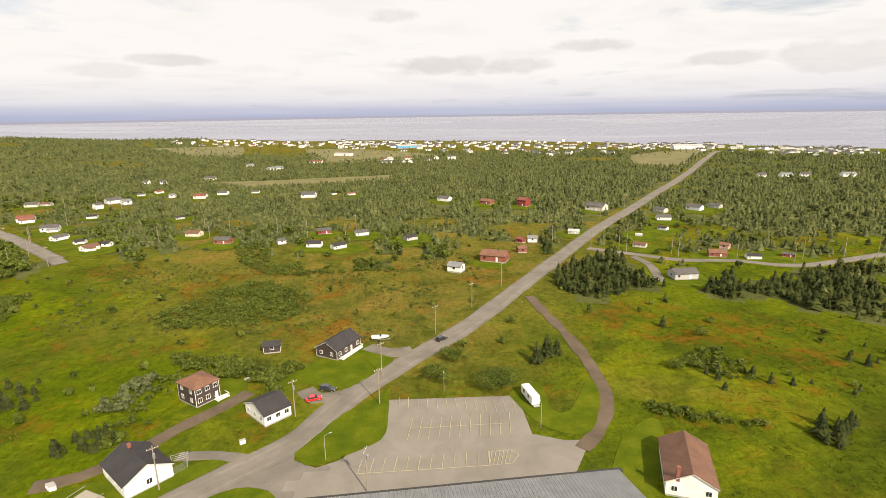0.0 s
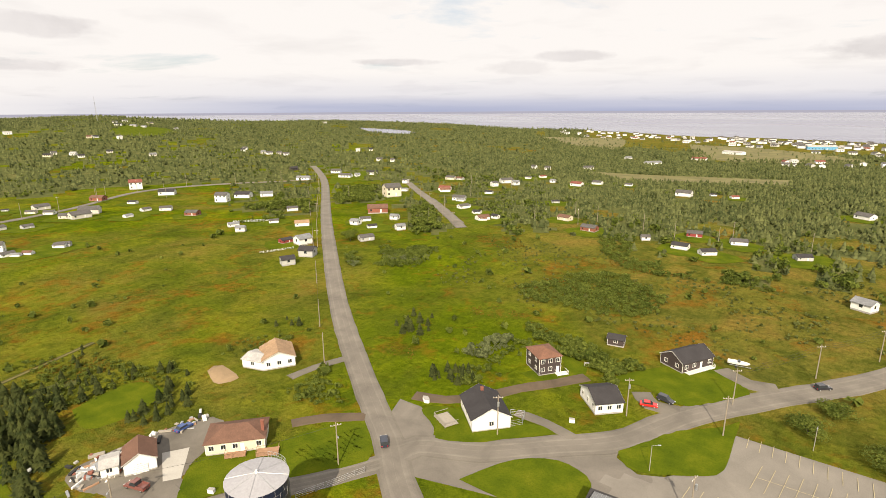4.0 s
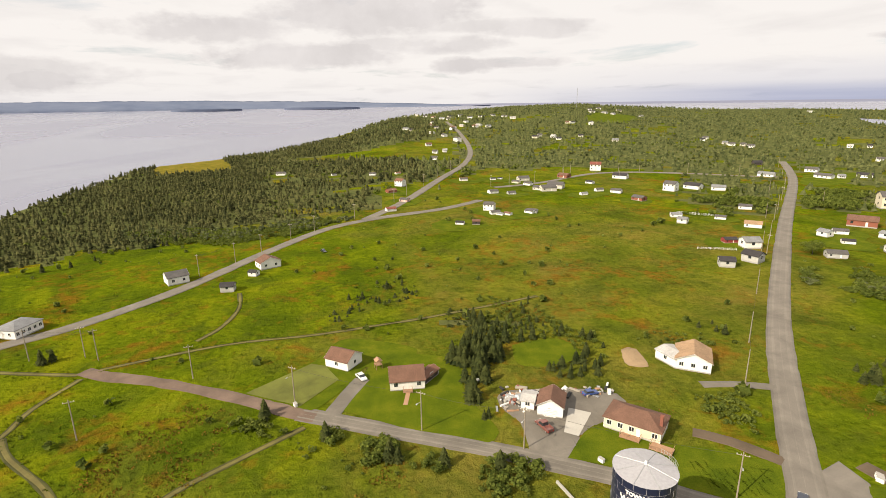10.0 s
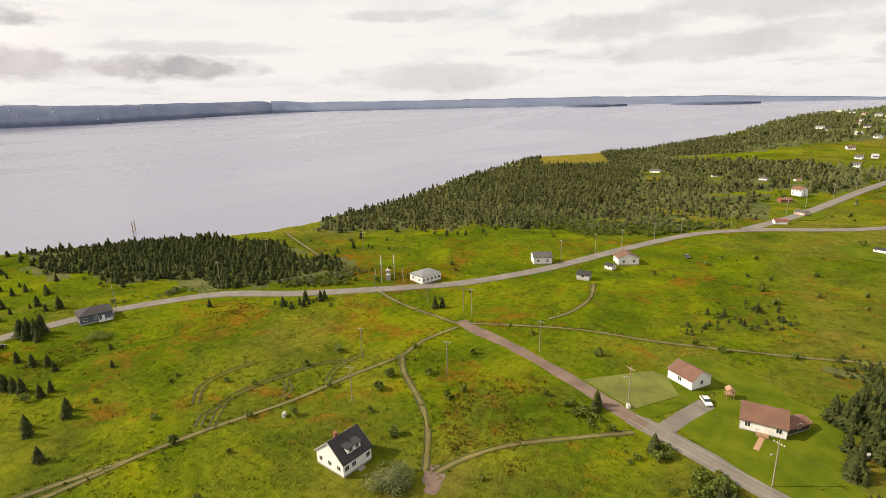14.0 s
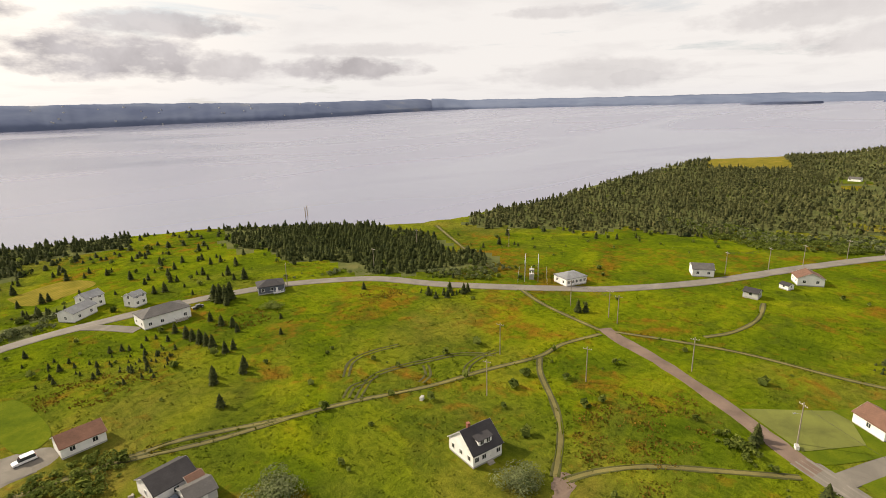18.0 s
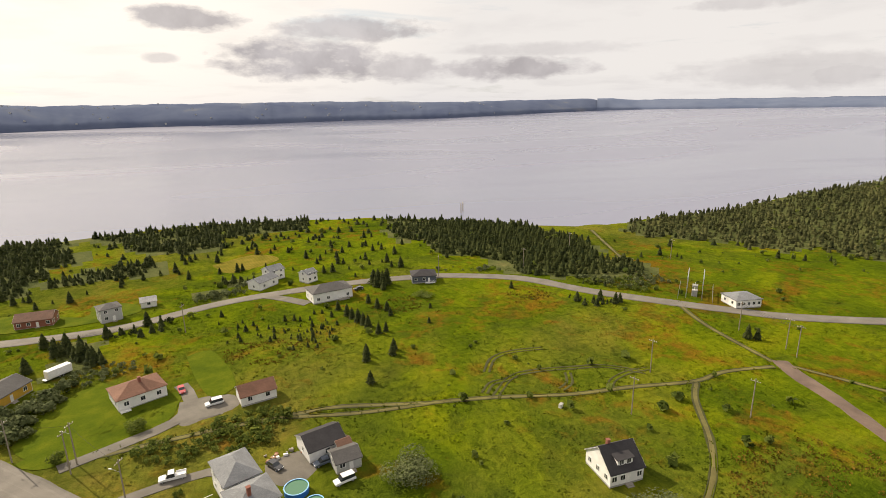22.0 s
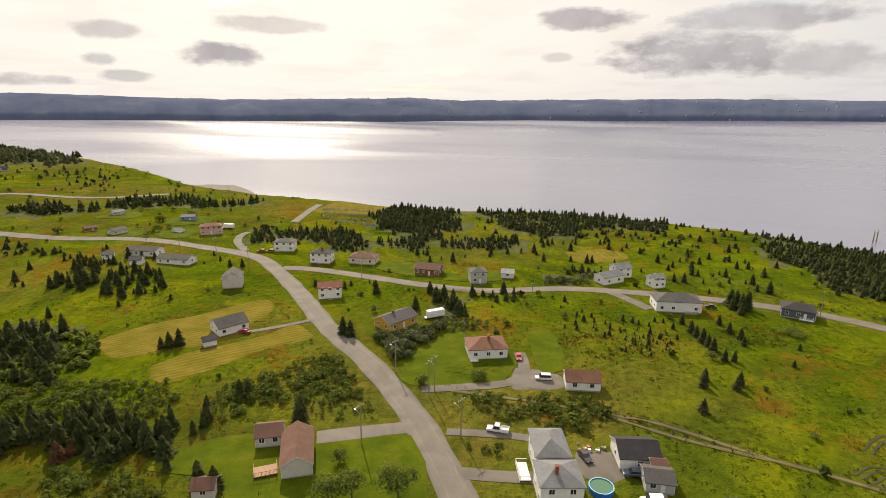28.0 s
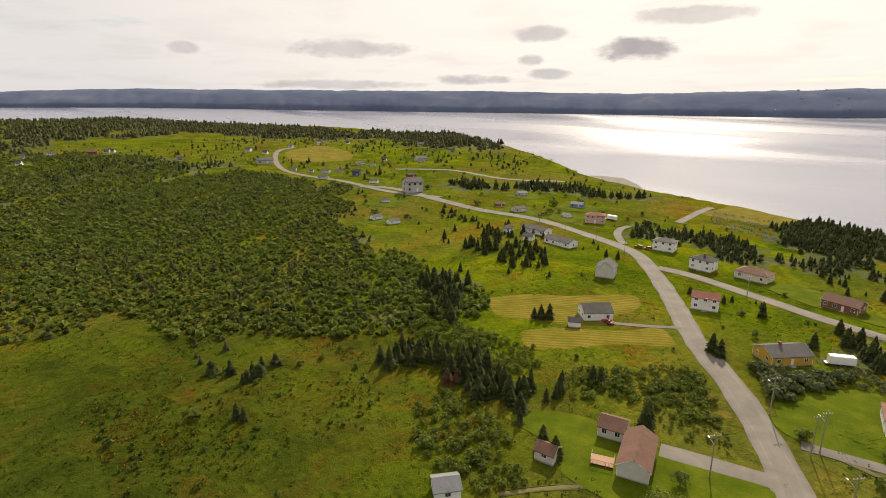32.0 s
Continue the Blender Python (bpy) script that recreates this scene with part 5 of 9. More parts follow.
def lamp_post(x, y, turn=0, tall=6.5):
    m = pose(x, y, ground_at(x, y), 0, 0, turn)
    if "post" in SHARED:
        return copy_thing(SHARED["post"], m)
    t = SHARED["post"] = tagged(new("lamp_post"), "slim pale lamp post with a short arm beside the car park", "lamp post", "lamp posts")
    part("post", tube(bmesh.new(), (0, 0, -0.3), (0, 0, tall), 0.09, 0.06, 8), GREYWOOD, t)
    a = part("lamp_arm", tube(bmesh.new(), (0, 0, tall), (0, -1.3, tall + 0.3), 0.035, 0.03, 6), STEEL, t)
    part("lamp_head", box(-0.13, 0.13, -1.9, -1.2, tall + 0.24, tall + 0.4, 0.03), STEEL, a)
    t.matrix_basis = m
    return t


def wires(a, b, za=10.3, zb=10.3, sag=0.9, gaps=(-1.1, 0.0, 1.1)):
    """Cables between two pole tops."""
    bm = bmesh.new()
    pa, pb = Vector((*a, ground_at(*a) + za)), Vector((*b, ground_at(*b) + zb))
    d = (pb - pa).normalized()
    side = Vector((-d.y, d.x, 0))
    for g in gaps:
        pts = [pa.lerp(pb, u) + side * g - Vector((0, 0, sag * 4 * u * (1 - u))) for u in np.linspace(0, 1, 7)]
        for p, q in zip(pts, pts[1:]):
            tube(bm, p, q, 0.025, None, 3)
    ob = part("power_line", bm, RUBBER, None)
    return tagged(ob, "thin dark overhead cables strung between poles", "power line", "power lines")


def car(x, y, turn, tint, kind="sedan", label=""):
    """A parked vehicle whose nose points along its own x."""
    t = new("car" if kind != "pickup" else "pickup_truck")
    t.matrix_basis = pose(x, y, ground_at(x, y) + 0.12, 0, 0, turn)
    tagged(t, label, "car" if kind != "pickup" else "pickup")
    paint = material("car_paint_%d_%d_%d" % tuple(int(c * 99) for c in tint), gloss_paint(tint))
    L, W, H = dict(sedan=(4.6, 1.78, 1.45), suv=(4.7, 1.85, 1.72), pickup=(5.6, 1.95, 1.85), wagon=(4.8, 1.85, 1.8))[kind]
    low = [(-L / 2, 0.35), (-L / 2 + 0.05, 0.85), (-L / 2 + 0.3, 0.92), (L / 2 - 1.25, 0.92), (L / 2 - 0.15, 0.78), (L / 2, 0.6), (L / 2 - 0.02, 0.32)]
    bm = prism(bmesh.new(), [(u, z) for u, z in low], -W / 2, W / 2, "y")
    bmesh.ops.bevel(bm, geom=[e for e in bm.edges], offset=0.06, segments=2, affect="EDGES")
    b = part("body", bm, paint, t)
    cab = dict(sedan=[(-1.75, 0.9), (-1.2, H - 0.03), (0.35, H), (1.05, 0.9)], suv=[(-2.2, 0.9), (-2.0, H - 0.02), (0.3, H), (1.05, 0.9)], wagon=[(-2.25, 0.9), (-2.1, H), (0.6, H), (1.2, 0.9)], pickup=[(-0.55, 0.9), (-0.45, H), (0.75, H), (1.35, 0.9)])[kind]
    bm = prism(bmesh.new(), cab, -W / 2 + 0.14, W / 2 - 0.14, "y")
    part("glazing", bm, PANE, t, "dark tinted windows")
    bm = prism(bmesh.new(), [(cab[1][0] - 0.03, H - 0.06), (cab[1][0], H + 0.03), (cab[2][0], H + 0.03), (cab[2][0] + 0.06, H - 0.06)], -W / 2 + 0.12, W / 2 - 0.12, "y")
    part("roof", bm, paint, t)
    if kind == "pickup":
        part("bed", slab(slab(box(-L / 2 + 0.05, -0.7, -W / 2, -W / 2 + 0.1, 0.85, 1.25), -L / 2 + 0.05, -0.7, W / 2 - 0.1, W / 2, 0.85, 1.25), -L / 2, -L / 2 + 0.1, -W / 2, W / 2, 0.85, 1.25), paint, t)
    for u in (-L / 2 + 0.85, L / 2 - 0.85):
        for s in (-1, 1):
            w = again("tyre", "wheel", lambda: tube(bmesh.new(), (0, -0.11, 0), (0, 0.11, 0), 0.34, None, 14), RUBBER, t, (u, s * (W / 2 - 0.12), 0.3))
            again("rim", "rim", lambda: tube(bmesh.new(), (0, -0.125, 0), (0, 0.125, 0), 0.2, None, 10), STEEL, w)
    for s in (-1, 1):
        again("headlight", "headlight", lambda: box(-0.05, 0.05, -0.2, 0.2, -0.08, 0.08, 0.02), LAMPGLASS, t, (L / 2 - 0.06, s * (W / 2 - 0.32), 0.66))
        again("taillight", "tail_light", lambda: box(-0.05, 0.05, -0.16, 0.16, -0.12, 0.12, 0.02), TAILRED, t, (-L / 2 + 0.03, s * (W / 2 - 0.26), 0.72))
    keep_clear([(x, y)], 2.5)
    return t


def crate(name, x, y, turn, l, w, h, mat, label, category, z=0.0):
    t = part(name, box(-l / 2, l / 2, -w / 2, w / 2, 0, h, min(0.05, h * 0.1)), mat, None)
    t.matrix_basis = pose(x, y, ground_at(x, y) + z, 0, 0, turn)
    return tagged(t, label, category)


# ---- houses near the junction ----
house(-64.7, 98.8, 50, 9.9, 12.5, "white clapboard house with a dark shingle gable roof", 3.0, 2.6, "y", walls="white", top="dark", wins=1, side_wins=3, door=None, chimney=(0.0, 0.75))
house(-44.5, 124.2, 47, 7.7, 10.0, "white bungalow with a dark grey gable roof by the road", 2.8, 2.0, walls="white", top="dark", wins=3, side_wins=3, door=None)
house(-67.0, 133.9, 56, 7.3, 8.6, "dark brown two-storey house with tan hip roof and white corners", 5.2, 1.7, roof="hip", walls="brown", top="rust", wins=3, side_wins=2, floors=2, door=0.35, porch=(1.6, 5.2, 2.0, TRIM))
house(-32.8, 164.7, 63, 13.0, 8.6, "dark brown bungalow with grey roof and white trim", 2.9, 2.3, walls="brown", top="dark", wins=4, side_wins=2, door=0.1, porch=(-5.5, 5.5, 1.8, TRIM))
house(-58.9, 165.1, 13, 5.5, 4.0, "small dark garden shed with a low roof", 2.2, 1.0, walls="brown", top="dark", wins=1, side_wins=0, door=None, name="shed", category="shed")
house(49.8, 93.2, -17, 9.8, 15.5, "white house with a long brown gable roof and brick chimney", 3.0, 2.6, "y", walls="white", top="brown", wins=3, side_wins=3, chimney=(-0.28, 0.02), door=0.1)
house(-106.9, 53.9, 51, 13.3, 8.5, "bungalow with cream siding, brown hip roof and timber deck", 2.7, 2.2, roof="hip", walls="cream", top="brown", wins=5, side_wins=2, door=0.12, porch=(-2.2, 2.4, 2.2, DECKING), chimney=(0.46, 0.3))
garage = house(-116.8, 36.8, 68, 6.4, 7.6, "small white garage with a brown roof in a cluttered yard", 2.7, 1.9, "y", walls="white", top="brown", wins=1, side_wins=1, door=None, name="garage", category="garage")
overhead = part("garage_door", box(-1.5, 1.5, -0.16, -0.02, 0.1, 2.45, 0.02), TRIM, garage, "white overhead door")
for k in range(4):
    part("door_groove", box(-1.48, 1.48, -0.175, -0.15, 0.62 + 0.45 * k, 0.66 + 0.45 * k), CONCRETE, overhead)
house(-120.6, 31.9, 68, 3.4, 5.2, "low white lean-to with a pale flat roof", 2.2, 0.5, walls="white", top="white", wins=1, side_wins=0, door=None, name="lean_to", category="shed")
house(-135.4, 85.5, 61, 9.7, 11.0, "white house with a tan gable roof", 2.9, 2.2, "y", walls="white", top="tan", wins=3, side_wins=3, door=None)
house(-141.5, 80.0, 19, 7.8, 7.0, "flat white extension beside a tan-roofed house", 2.5, 0.8, walls="white", top="white", wins=1, side_wins=1, door=None, name="annex", category="annex")
house(-134.1, 0.9, 93, 9.7, 8.5, "small white house with a brown gable roof and orange steps", 2.6, 2.5, walls="white", top="brown", wins=3, side_wins=1, door=0.0, porch=(-1.3, 1.3, 1.8, DECKING))
house(-139.2, 8.1, 143, 7.3, 3.5, "low brown lean-to porch with a red-brown roof", 1.6, 0.8, walls="brown", top="rust", wins=1, side_wins=0, door=None, name="porch", category="porch")
house(-149.0, -20.4, 58, 8.4, 7.4, "long white garage with a brown gable roof", 2.7, 2.0, walls="white", top="brown", wins=1, side_wins=1, door=None, name="garage", category="garage")
dormer_house = house(-73.1, -73.3, 175, 8.3, 9.0, "white storey-and-a-half house with a steep black roof", 3.1, 3.6, walls="white", top="dark", wins=4, side_wins=3, floors=1, door=0.05, chimney=(-0.2, 0.55))
bm = prism(bmesh.new(), [(0.9, 4.0), (0.9, 5.7), (4.3, 5.9), (4.3, 4.0)], -1.9, 1.9, "x")
d = part("dormer", bm, SIDING["white"], dormer_house, "white shed dormer")
part("dormer_roof", prism(bmesh.new(), [(0.6, 5.66), (0.6, 5.8), (4.5, 6.25), (4.5, 5.95)], -2.2, 2.2, "x"), ROOF["dark"], d)
for u in (-0.9, 0.9):
    window(d, (u, 0.9, 4.5), 0, 0.95, 1.0)

# ---- houses on the southern road ----
house(1.6, -100.5, -165, 7.1, 10.0, "tall white two-storey house with a grey hip roof", 5.6, 2.2, roof="hip", walls="white", top="slate", wins=2, side_wins=2, floors=2, door=None)
house(-0.7, -92.0, -165, 8.5, 8.0, "white front wing with a pale slate hip roof", 5.2, 2.2, roof="hip", walls="white", top="slate", wins=2, side_wins=2, floors=2, door=None, chimney=(-0.1, 0.3), name="house_wing", category="house")
house(-17.0, -108.8, -168, 8.9, 8.0, "long white workshop with a dark gable roof", 2.8, 2.0, walls="white", top="dark", wins=1, side_wins=1, door=None, name="workshop", category="workshop")
house(-20.3, -102.2, -175, 5.8, 5.5, "grey garden shed with a low dark roof", 2.3, 1.2, walls="grey", top="grey", wins=2, side_wins=1, door=0.1, name="shed", category="shed")
house(-20.9, -107.0, -171, 3.2, 4.5, "small brown lean-to shed behind a workshop", 2.1, 1.0, walls="grey", top="brown", wins=1, side_wins=0, door=None, name="shed", category="shed")
house(55.2, -87.3, -152, 6.6, 13.5, "bungalow with pale siding and a long brown gable roof", 2.8, 2.0, "y", walls="pale", top="brown", wins=0, side_wins=4, door=None)
house(67.0, -95.1, -155, 6.1, 6.0, "brown-roofed wing of a pale bungalow", 2.5, 1.5, walls="pale", top="brown", wins=2, side_wins=1, door=None, name="garage", category="garage")
house(70.2, -76.2, -159, 4.4, 4.0, "small garden shed with a brown roof on the lawn", 2.2, 1.2, walls="pale", top="brown", wins=1, side_wins=0, door=None, name="shed", category="shed")
house(72.7, -51.8, -115, 5.3, 5.0, "small white shed with a grey roof among bushes", 2.3, 1.3, walls="white", top="slate", wins=1, side_wins=1, door=None, name="shed", category="shed")
house(24.8, -153.4, -159, 12.3, 9.5, "white bungalow with a rusty red hip roof on a lawn", 3.0, 2.3, roof="hip", walls="white", top="rust", wins=3, side_wins=2, door=None, chimney=(0.05, 0.4), porch=(-6.0, -3.5, 1.6, TRIM))
house(-4.6, -140.8, -171, 9.5, 6.5, "white garage with a long tan gable roof", 2.6, 1.9, walls="white", top="rust", wins=2, side_wins=0, door=None, name="garage", category="garage")
house(58.9, -170.4, -120, 13.2, 9.0, "yellow bungalow with a grey gable roof", 2.8, 1.9, walls="yellow", top="grey", wins=3, side_wins=2, door=0.0, chimney=(-0.1, 0.5))
house(115.3, -149.9, -123, 10.5, 8.5, "white house with a dark grey cross gable roof", 2.9, 2.3, walls="white", top="grey", wins=3, side_wins=2, door=0.1)
house(116.2, -138.2, -133, 4.2, 3.0, "little white garden shed beside a house", 2.0, 1.0, walls="white", top="grey", wins=0, side_wins=0, door=None, name="shed", category="shed")
house(146.9, -192.8, -152, 8.1, 8.0, "tall pale beige barn-like house with a grey roof", 4.6, 2.6, "y", walls="pale", top="grey", wins=0, side_wins=2, floors=2, door=None)
house(99.0, -192.2, -153, 9.6, 7.5, "white two-storey house with a red-brown roof", 4.6, 1.5, walls="white", top="red", wins=3, side_wins=2, floors=2, door=0.0)
house(-40.8, -213.6, -172, 17.2, 10.0, "long white house with a dark grey hip roof", 4.0, 2.4, roof="hip", walls="white", top="grey", wins=4, side_wins=2, door=0.2, porch=(2.0, 6.5, 2.0, GREYWOOD))
house(-84.2, -218.8, 164, 11.2, 9.0, "dark navy bungalow with a dark hip roof and white trim", 2.9, 2.0, roof="hip", walls="navy", top="dark", wins=3, side_wins=2, door=0.2, porch=(0.5, 5.0, 1.6, TRIM))
house(-17.8, -244.8, -139, 11.8, 7.0, "white two-part house with grey gable roofs", 3.4, 1.6, walls="white", top="slate", wins=2, side_wins=1, door=None)
house(-22.9, -255.2, -152, 7.8, 7.0, "white gabled house behind its lower wing", 4.6, 1.8, walls="white", top="slate", wins=2, side_wins=1, floors=2, door=None)
house(-37.3, -243.3, -150, 5.9, 6.0, "old white house half hidden by grey bushes", 4.2, 1.4, walls="white", top="slate", wins=2, side_wins=1, floors=2, door=None)
house(42.5, -228.7, -159, 7.4, 7.0, "grey two-storey house with a hip roof", 5.0, 1.5, roof="hip", walls="grey", top="grey", wins=2, side_wins=2, floors=2, door=0.1)
house(30.8, -240.2, -173, 5.9, 5.0, "small white cabin with a pale roof", 2.3, 1.4, walls="white", top="white", wins=1, side_wins=1, door=None, name="cabin", category="cabin")
house(69.3, -234.9, 178, 12.4, 8.0, "brick-red bungalow with a brown roof and white windows", 2.8, 2.0, walls="brick", top="brown", wins=4, side_wins=2, door=0.1)
house(107.2, -244.4, -177, 13.9, 8.5, "cream bungalow with a brown hip roof", 3.0, 2.2, roof="hip", walls="cream", top="brown", wins=3, side_wins=2, door=0.0)
house(128.6, -239.9, -176, 10.3, 7.5, "white two-storey house with a dark roof", 4.9, 1.6, roof="hip", walls="white", top="dark", wins=3, side_wins=2, floors=2, door=0.0, chimney=(0, 0.5))
house(158.6, -255.6, -163, 11.0, 7.5, "white two-storey house with a grey hip roof by a side road", 4.9, 1.6, roof="hip", walls="white", top="grey", wins=3, side_wins=2, floors=2, door=0.1)
house(222.6, -277.6, -144, 12.5, 8.0, "pale pink two-storey house with a red hip roof", 4.9, 1.7, roof="hip", walls="pink", top="red", wins=4, side_wins=2, floors=2, door=0.0)
house(197.7, -214.9, -176, 17.6, 7.5, "long white bungalow with a grey gable roof", 2.7, 1.7, walls="white", top="grey", wins=4, side_wins=1, door=0.1)
house(223.6, -221.8, -174, 17.6, 7.5, "long white bungalow with a grey gable roof beside another", 2.7, 1.7, walls="white", top="grey", wins=4, side_wins=1, door=0.1)
house(212.8, -207.4, -151, 5.6, 5.0, "small white garage with a grey roof", 2.4, 1.4, walls="white", top="grey", wins=1, side_wins=1, door=None, name="garage", category="garage")
house(233.2, -210.7, -140, 5.2, 5.0, "small white cottage on a meadow slope", 2.4, 1.2, walls="white", top="grey", wins=1, side_wins=1, door=None, name="cottage", category="cottage")
house(-188.6, -133.4, 165, 11.0, 9.0, "low white house with a pale hip roof beside a road", 3.0, 1.6, roof="hip", walls="white", top="slate", wins=5, side_wins=2, door=None)
house(-258.4, -63.7, 123, 10.1, 8.0, "white house with a brown gable roof on the cliff road", 3.0, 2.2, "y", walls="white", top="brown", wins=2, side_wins=2, door=None)
house(-239.5, -100.8, 125, 9.1, 8.0, "white house with a grey gable roof by the cliff road", 3.2, 1.8, walls="white", top="grey", wins=2, side_wins=1, door=None)

# ---- big hall below the drone, white trailer, farther houses ----
house(4.0, 67.8, 7, 67.1, 22.0, "long hall with a ribbed pale metal roof", 6.2, 2.2, walls="white", top="slate", wins=9, side_wins=3, door=0.1, name="hall", category="hall")
far_house(4.2, 255.2, -1, 7.1, -25, "white", "slate", "shed")
far_house(25.4, 273.1, -5, 13.9, -15, "brick", "rust", "bungalow")
far_house(45.6, 318.7, -8, 5.0, -35, "red", "red", "shed")
far_house(44.4, 293.4, -9, 5.3, 20, "brick", "rust", "shed")
far_house(54.0, 318.6, -10, 5.0, 0, "white", "slate", "shed")
far_house(84.8, 341.2, -14, 6.6, 0, "grey", "white", "bungalow")
far_house(119.4, 419.8, -16, 15.1, -25, "pale", "grey", "bungalow")
far_house(65.1, 446.0, -8, 8.9, -35, "red", "red", "storey")
far_house(35.3, 458.4, -4, 9.1, -35, "brick", "rust", "bungalow")
far_house(-1.7, 475.0, 0, 11.3, -35, "white", "grey", "bungalow")
far_house(-79.2, 342.0, 13, 8.8, 0, "red", "grey", "bungalow")
far_house(-53.6, 337.7, 9, 9.3, 12, "white", "grey", "bungalow")
far_house(-78.7, 307.8, 14, 8.8, -15, "white", "dark", "bungalow")
far_house(-61.9, 305.1, 11, 11.2, 30, "white", "dark", "bungalow")
far_house(-20.5, 325.5, 4, 7.9, 30, "grey", "dark", "bungalow")
far_house(-163.9, 335.1, 26, 9.2, -35, "cream", "brown", "bungalow")
far_house(-136.5, 314.7, 23, 9.7, -25, "brick", "grey", "bungalow")
far_house(-99.5, 315.5, 18, 5.0, 12, "white", "grey", "shed")
far_house(-202.7, 400.6, 27, 9.6, 12, "grey", "dark", "bungalow")
far_house(-325.9, 404.7, 39, 11.4, -15, "white", "red", "bungalow")
far_house(-274.9, 360.6, 37, 11.6, -15, "white", "grey", "bungalow")
far_house(-246.6, 332.5, 37, 9.2, 30, "white", "grey", "bungalow")
far_house(-227.0, 319.6, 35, 8.8, -25, "white", "dark", "bungalow")
far_house(-207.0, 302.1, 34, 8.9, 30, "white", "brown", "bungalow")
far_house(-204.5, 309.9, 33, 5.0, -35, "white", "dark", "shed")
far_house(-276.0, 408.3, 34, 9.8, -15, "white", "dark", "bungalow")
far_house(-372.9, 472.9, 38, 10.6, -25, "cream", "grey", "bungalow")
far_house(-363.5, 477.7, 37, 8.4, -35, "grey", "brown", "bungalow")
far_house(-301.7, 459.6, 33, 6.6, 30, "white", "grey", "storey")
far_house(-307.8, 492.1, 32, 13.7, 20, "white", "grey", "bungalow")
far_house(-291.6, 485.0, 31, 6.2, 30, "white", "slate", "shed")
far_house(-309.6, 538.6, 30, 6.8, -15, "white", "grey", "bungalow")
far_house(-299.8, 558.7, 28, 8.0, 30, "white", "red", "bungalow")
far_house(-272.6, 527.8, 27, 5.0, -15, "white", "slate", "shed")
far_house(-240.3, 516.5, 25, 12.3, -25, "white", "red", "bungalow")
far_house(-229.3, 544.2, 23, 10.8, -25, "white", "grey", "bungalow")
far_house(-198.4, 554.4, 20, 7.9, -15, "white", "grey", "bungalow")
far_house(-132.4, 511.4, 15, 14.2, -15, "white", "grey", "bungalow")
far_house(-111.5, 536.0, 12, 6.4, 20, "white", "dark", "bungalow")
far_house(-92.1, 530.0, 10, 5.9, 30, "white", "red", "bungalow")
far_house(-299.7, 680.8, 24, 13.4, 20, "white", "grey", "bungalow")
far_house(-307.5, 849.3, 20, 10.0, 30, "white", "slate", "shed")
far_house(-254.4, 804.7, 18, 25.2, 30, "white", "slate", "bungalow")
far_house(-336.8, 637.1, 28, 7.0, -15, "white", "grey", "bungalow")
far_house(-356.5, 636.0, 29, 7.0, -35, "white", "grey", "bungalow")
far_house(114.4, 240.3, -25, 11.5, 30, "grey", "grey", "bungalow")
far_house(148.9, 279.7, -28, 7.8, 12, "brick", "rust", "bungalow")
far_house(160.8, 297.1, -28, 5.0, -15, "pink", "rust", "shed")
far_house(165.1, 273.0, -31, 9.8, 20, "white", "dark", "bungalow")
far_house(184.4, 275.1, -34, 8.1, 0, "red", "grey", "bungalow")
far_house(159.8, 379.6, -23, 10.4, 12, "white", "grey", "bungalow")
far_house(145.4, 348.6, -23, 8.4, -25, "white", "dark", "bungalow")
far_house(197.9, 418.2, -25, 12.0, -25, "white", "grey", "bungalow")
far_house(218.3, 425.9, -27, 9.5, -25, "grey", "grey", "bungalow")
far_house(124.5, 332.4, -21, 7.0, 0, "grey", "white", "bungalow")
far_house(114.5, 304.4, -21, 5.9, -15, "pale", "brown", "bungalow")
far_house(168.6, 412.6, -22, 6.6, -35, "pale", "grey", "bungalow")
far_house(376.8, 632.0, -31, 8.9, 30, "white", "grey", "bungalow")
far_house(403.1, 628.0, -33, 12.8, 30, "white", "slate", "bungalow")
far_house(425.7, 627.0, -34, 10.8, 12, "white", "grey", "bungalow")
far_house(464.4, 612.1, -37, 14.4, 30, "white", "slate", "bungalow")
far_house(-214.1, 900.0, 13, 21.1, -15, "white", "red", "bungalow")
far_house(-192.5, 1015.6, 11, 35.6, -35, "white", "white", "hall")
far_house(-95.2, 898.8, 6, 16.9, -15, "white", "grey", "bungalow")
far_house(-79.2, 1200.3, 4, 46.6, 12, "cyan", "white", "hall")
far_house(487.5, 1073.1, -24, 65.0, 20, "white", "white", "hall")
far_house(613.2, 965.3, -32, 15.0, -15, "white", "white", "storey")
far_house(-267.2, 182.0, 56, 5.9, 30, "red", "dark", "bungalow")
far_house(-254.8, 186.0, 54, 7.2, 30, "white", "slate", "shed")
far_house(-228.4, 155.1, 56, 6.8, 12, "grey", "dark", "shed")
far_house(-234.0, 169.8, 54, 7.1, -25, "grey", "dark", "shed")
far_house(-299.6, 216.5, 54, 9.5, 0, "white", "tan", "bungalow")
far_house(-326.2, 212.0, 57, 5.9, 0, "white", "grey", "bungalow")
far_house(-339.3, 189.0, 61, 5.4, 12, "white", "slate", "bungalow")
far_house(-319.6, 181.7, 60, 5.0, -15, "white", "slate", "shed")
far_house(-356.4, 249.5, 55, 9.1, 0, "white", "grey", "bungalow")
far_house(-449.2, 286.6, 57, 20.1, 0, "white", "slate", "bungalow")
far_house(-450.1, 240.4, 62, 15.8, -25, "white", "grey", "storey")
far_house(-459.4, 266.4, 60, 24.3, -25, "white", "dark", "bungalow")
far_house(-524.2, 226.2, 67, 20.0, -15, "white", "dark", "bungalow")
far_house(-442.4, 188.5, 67, 9.4, -15, "white", "grey", "bungalow")
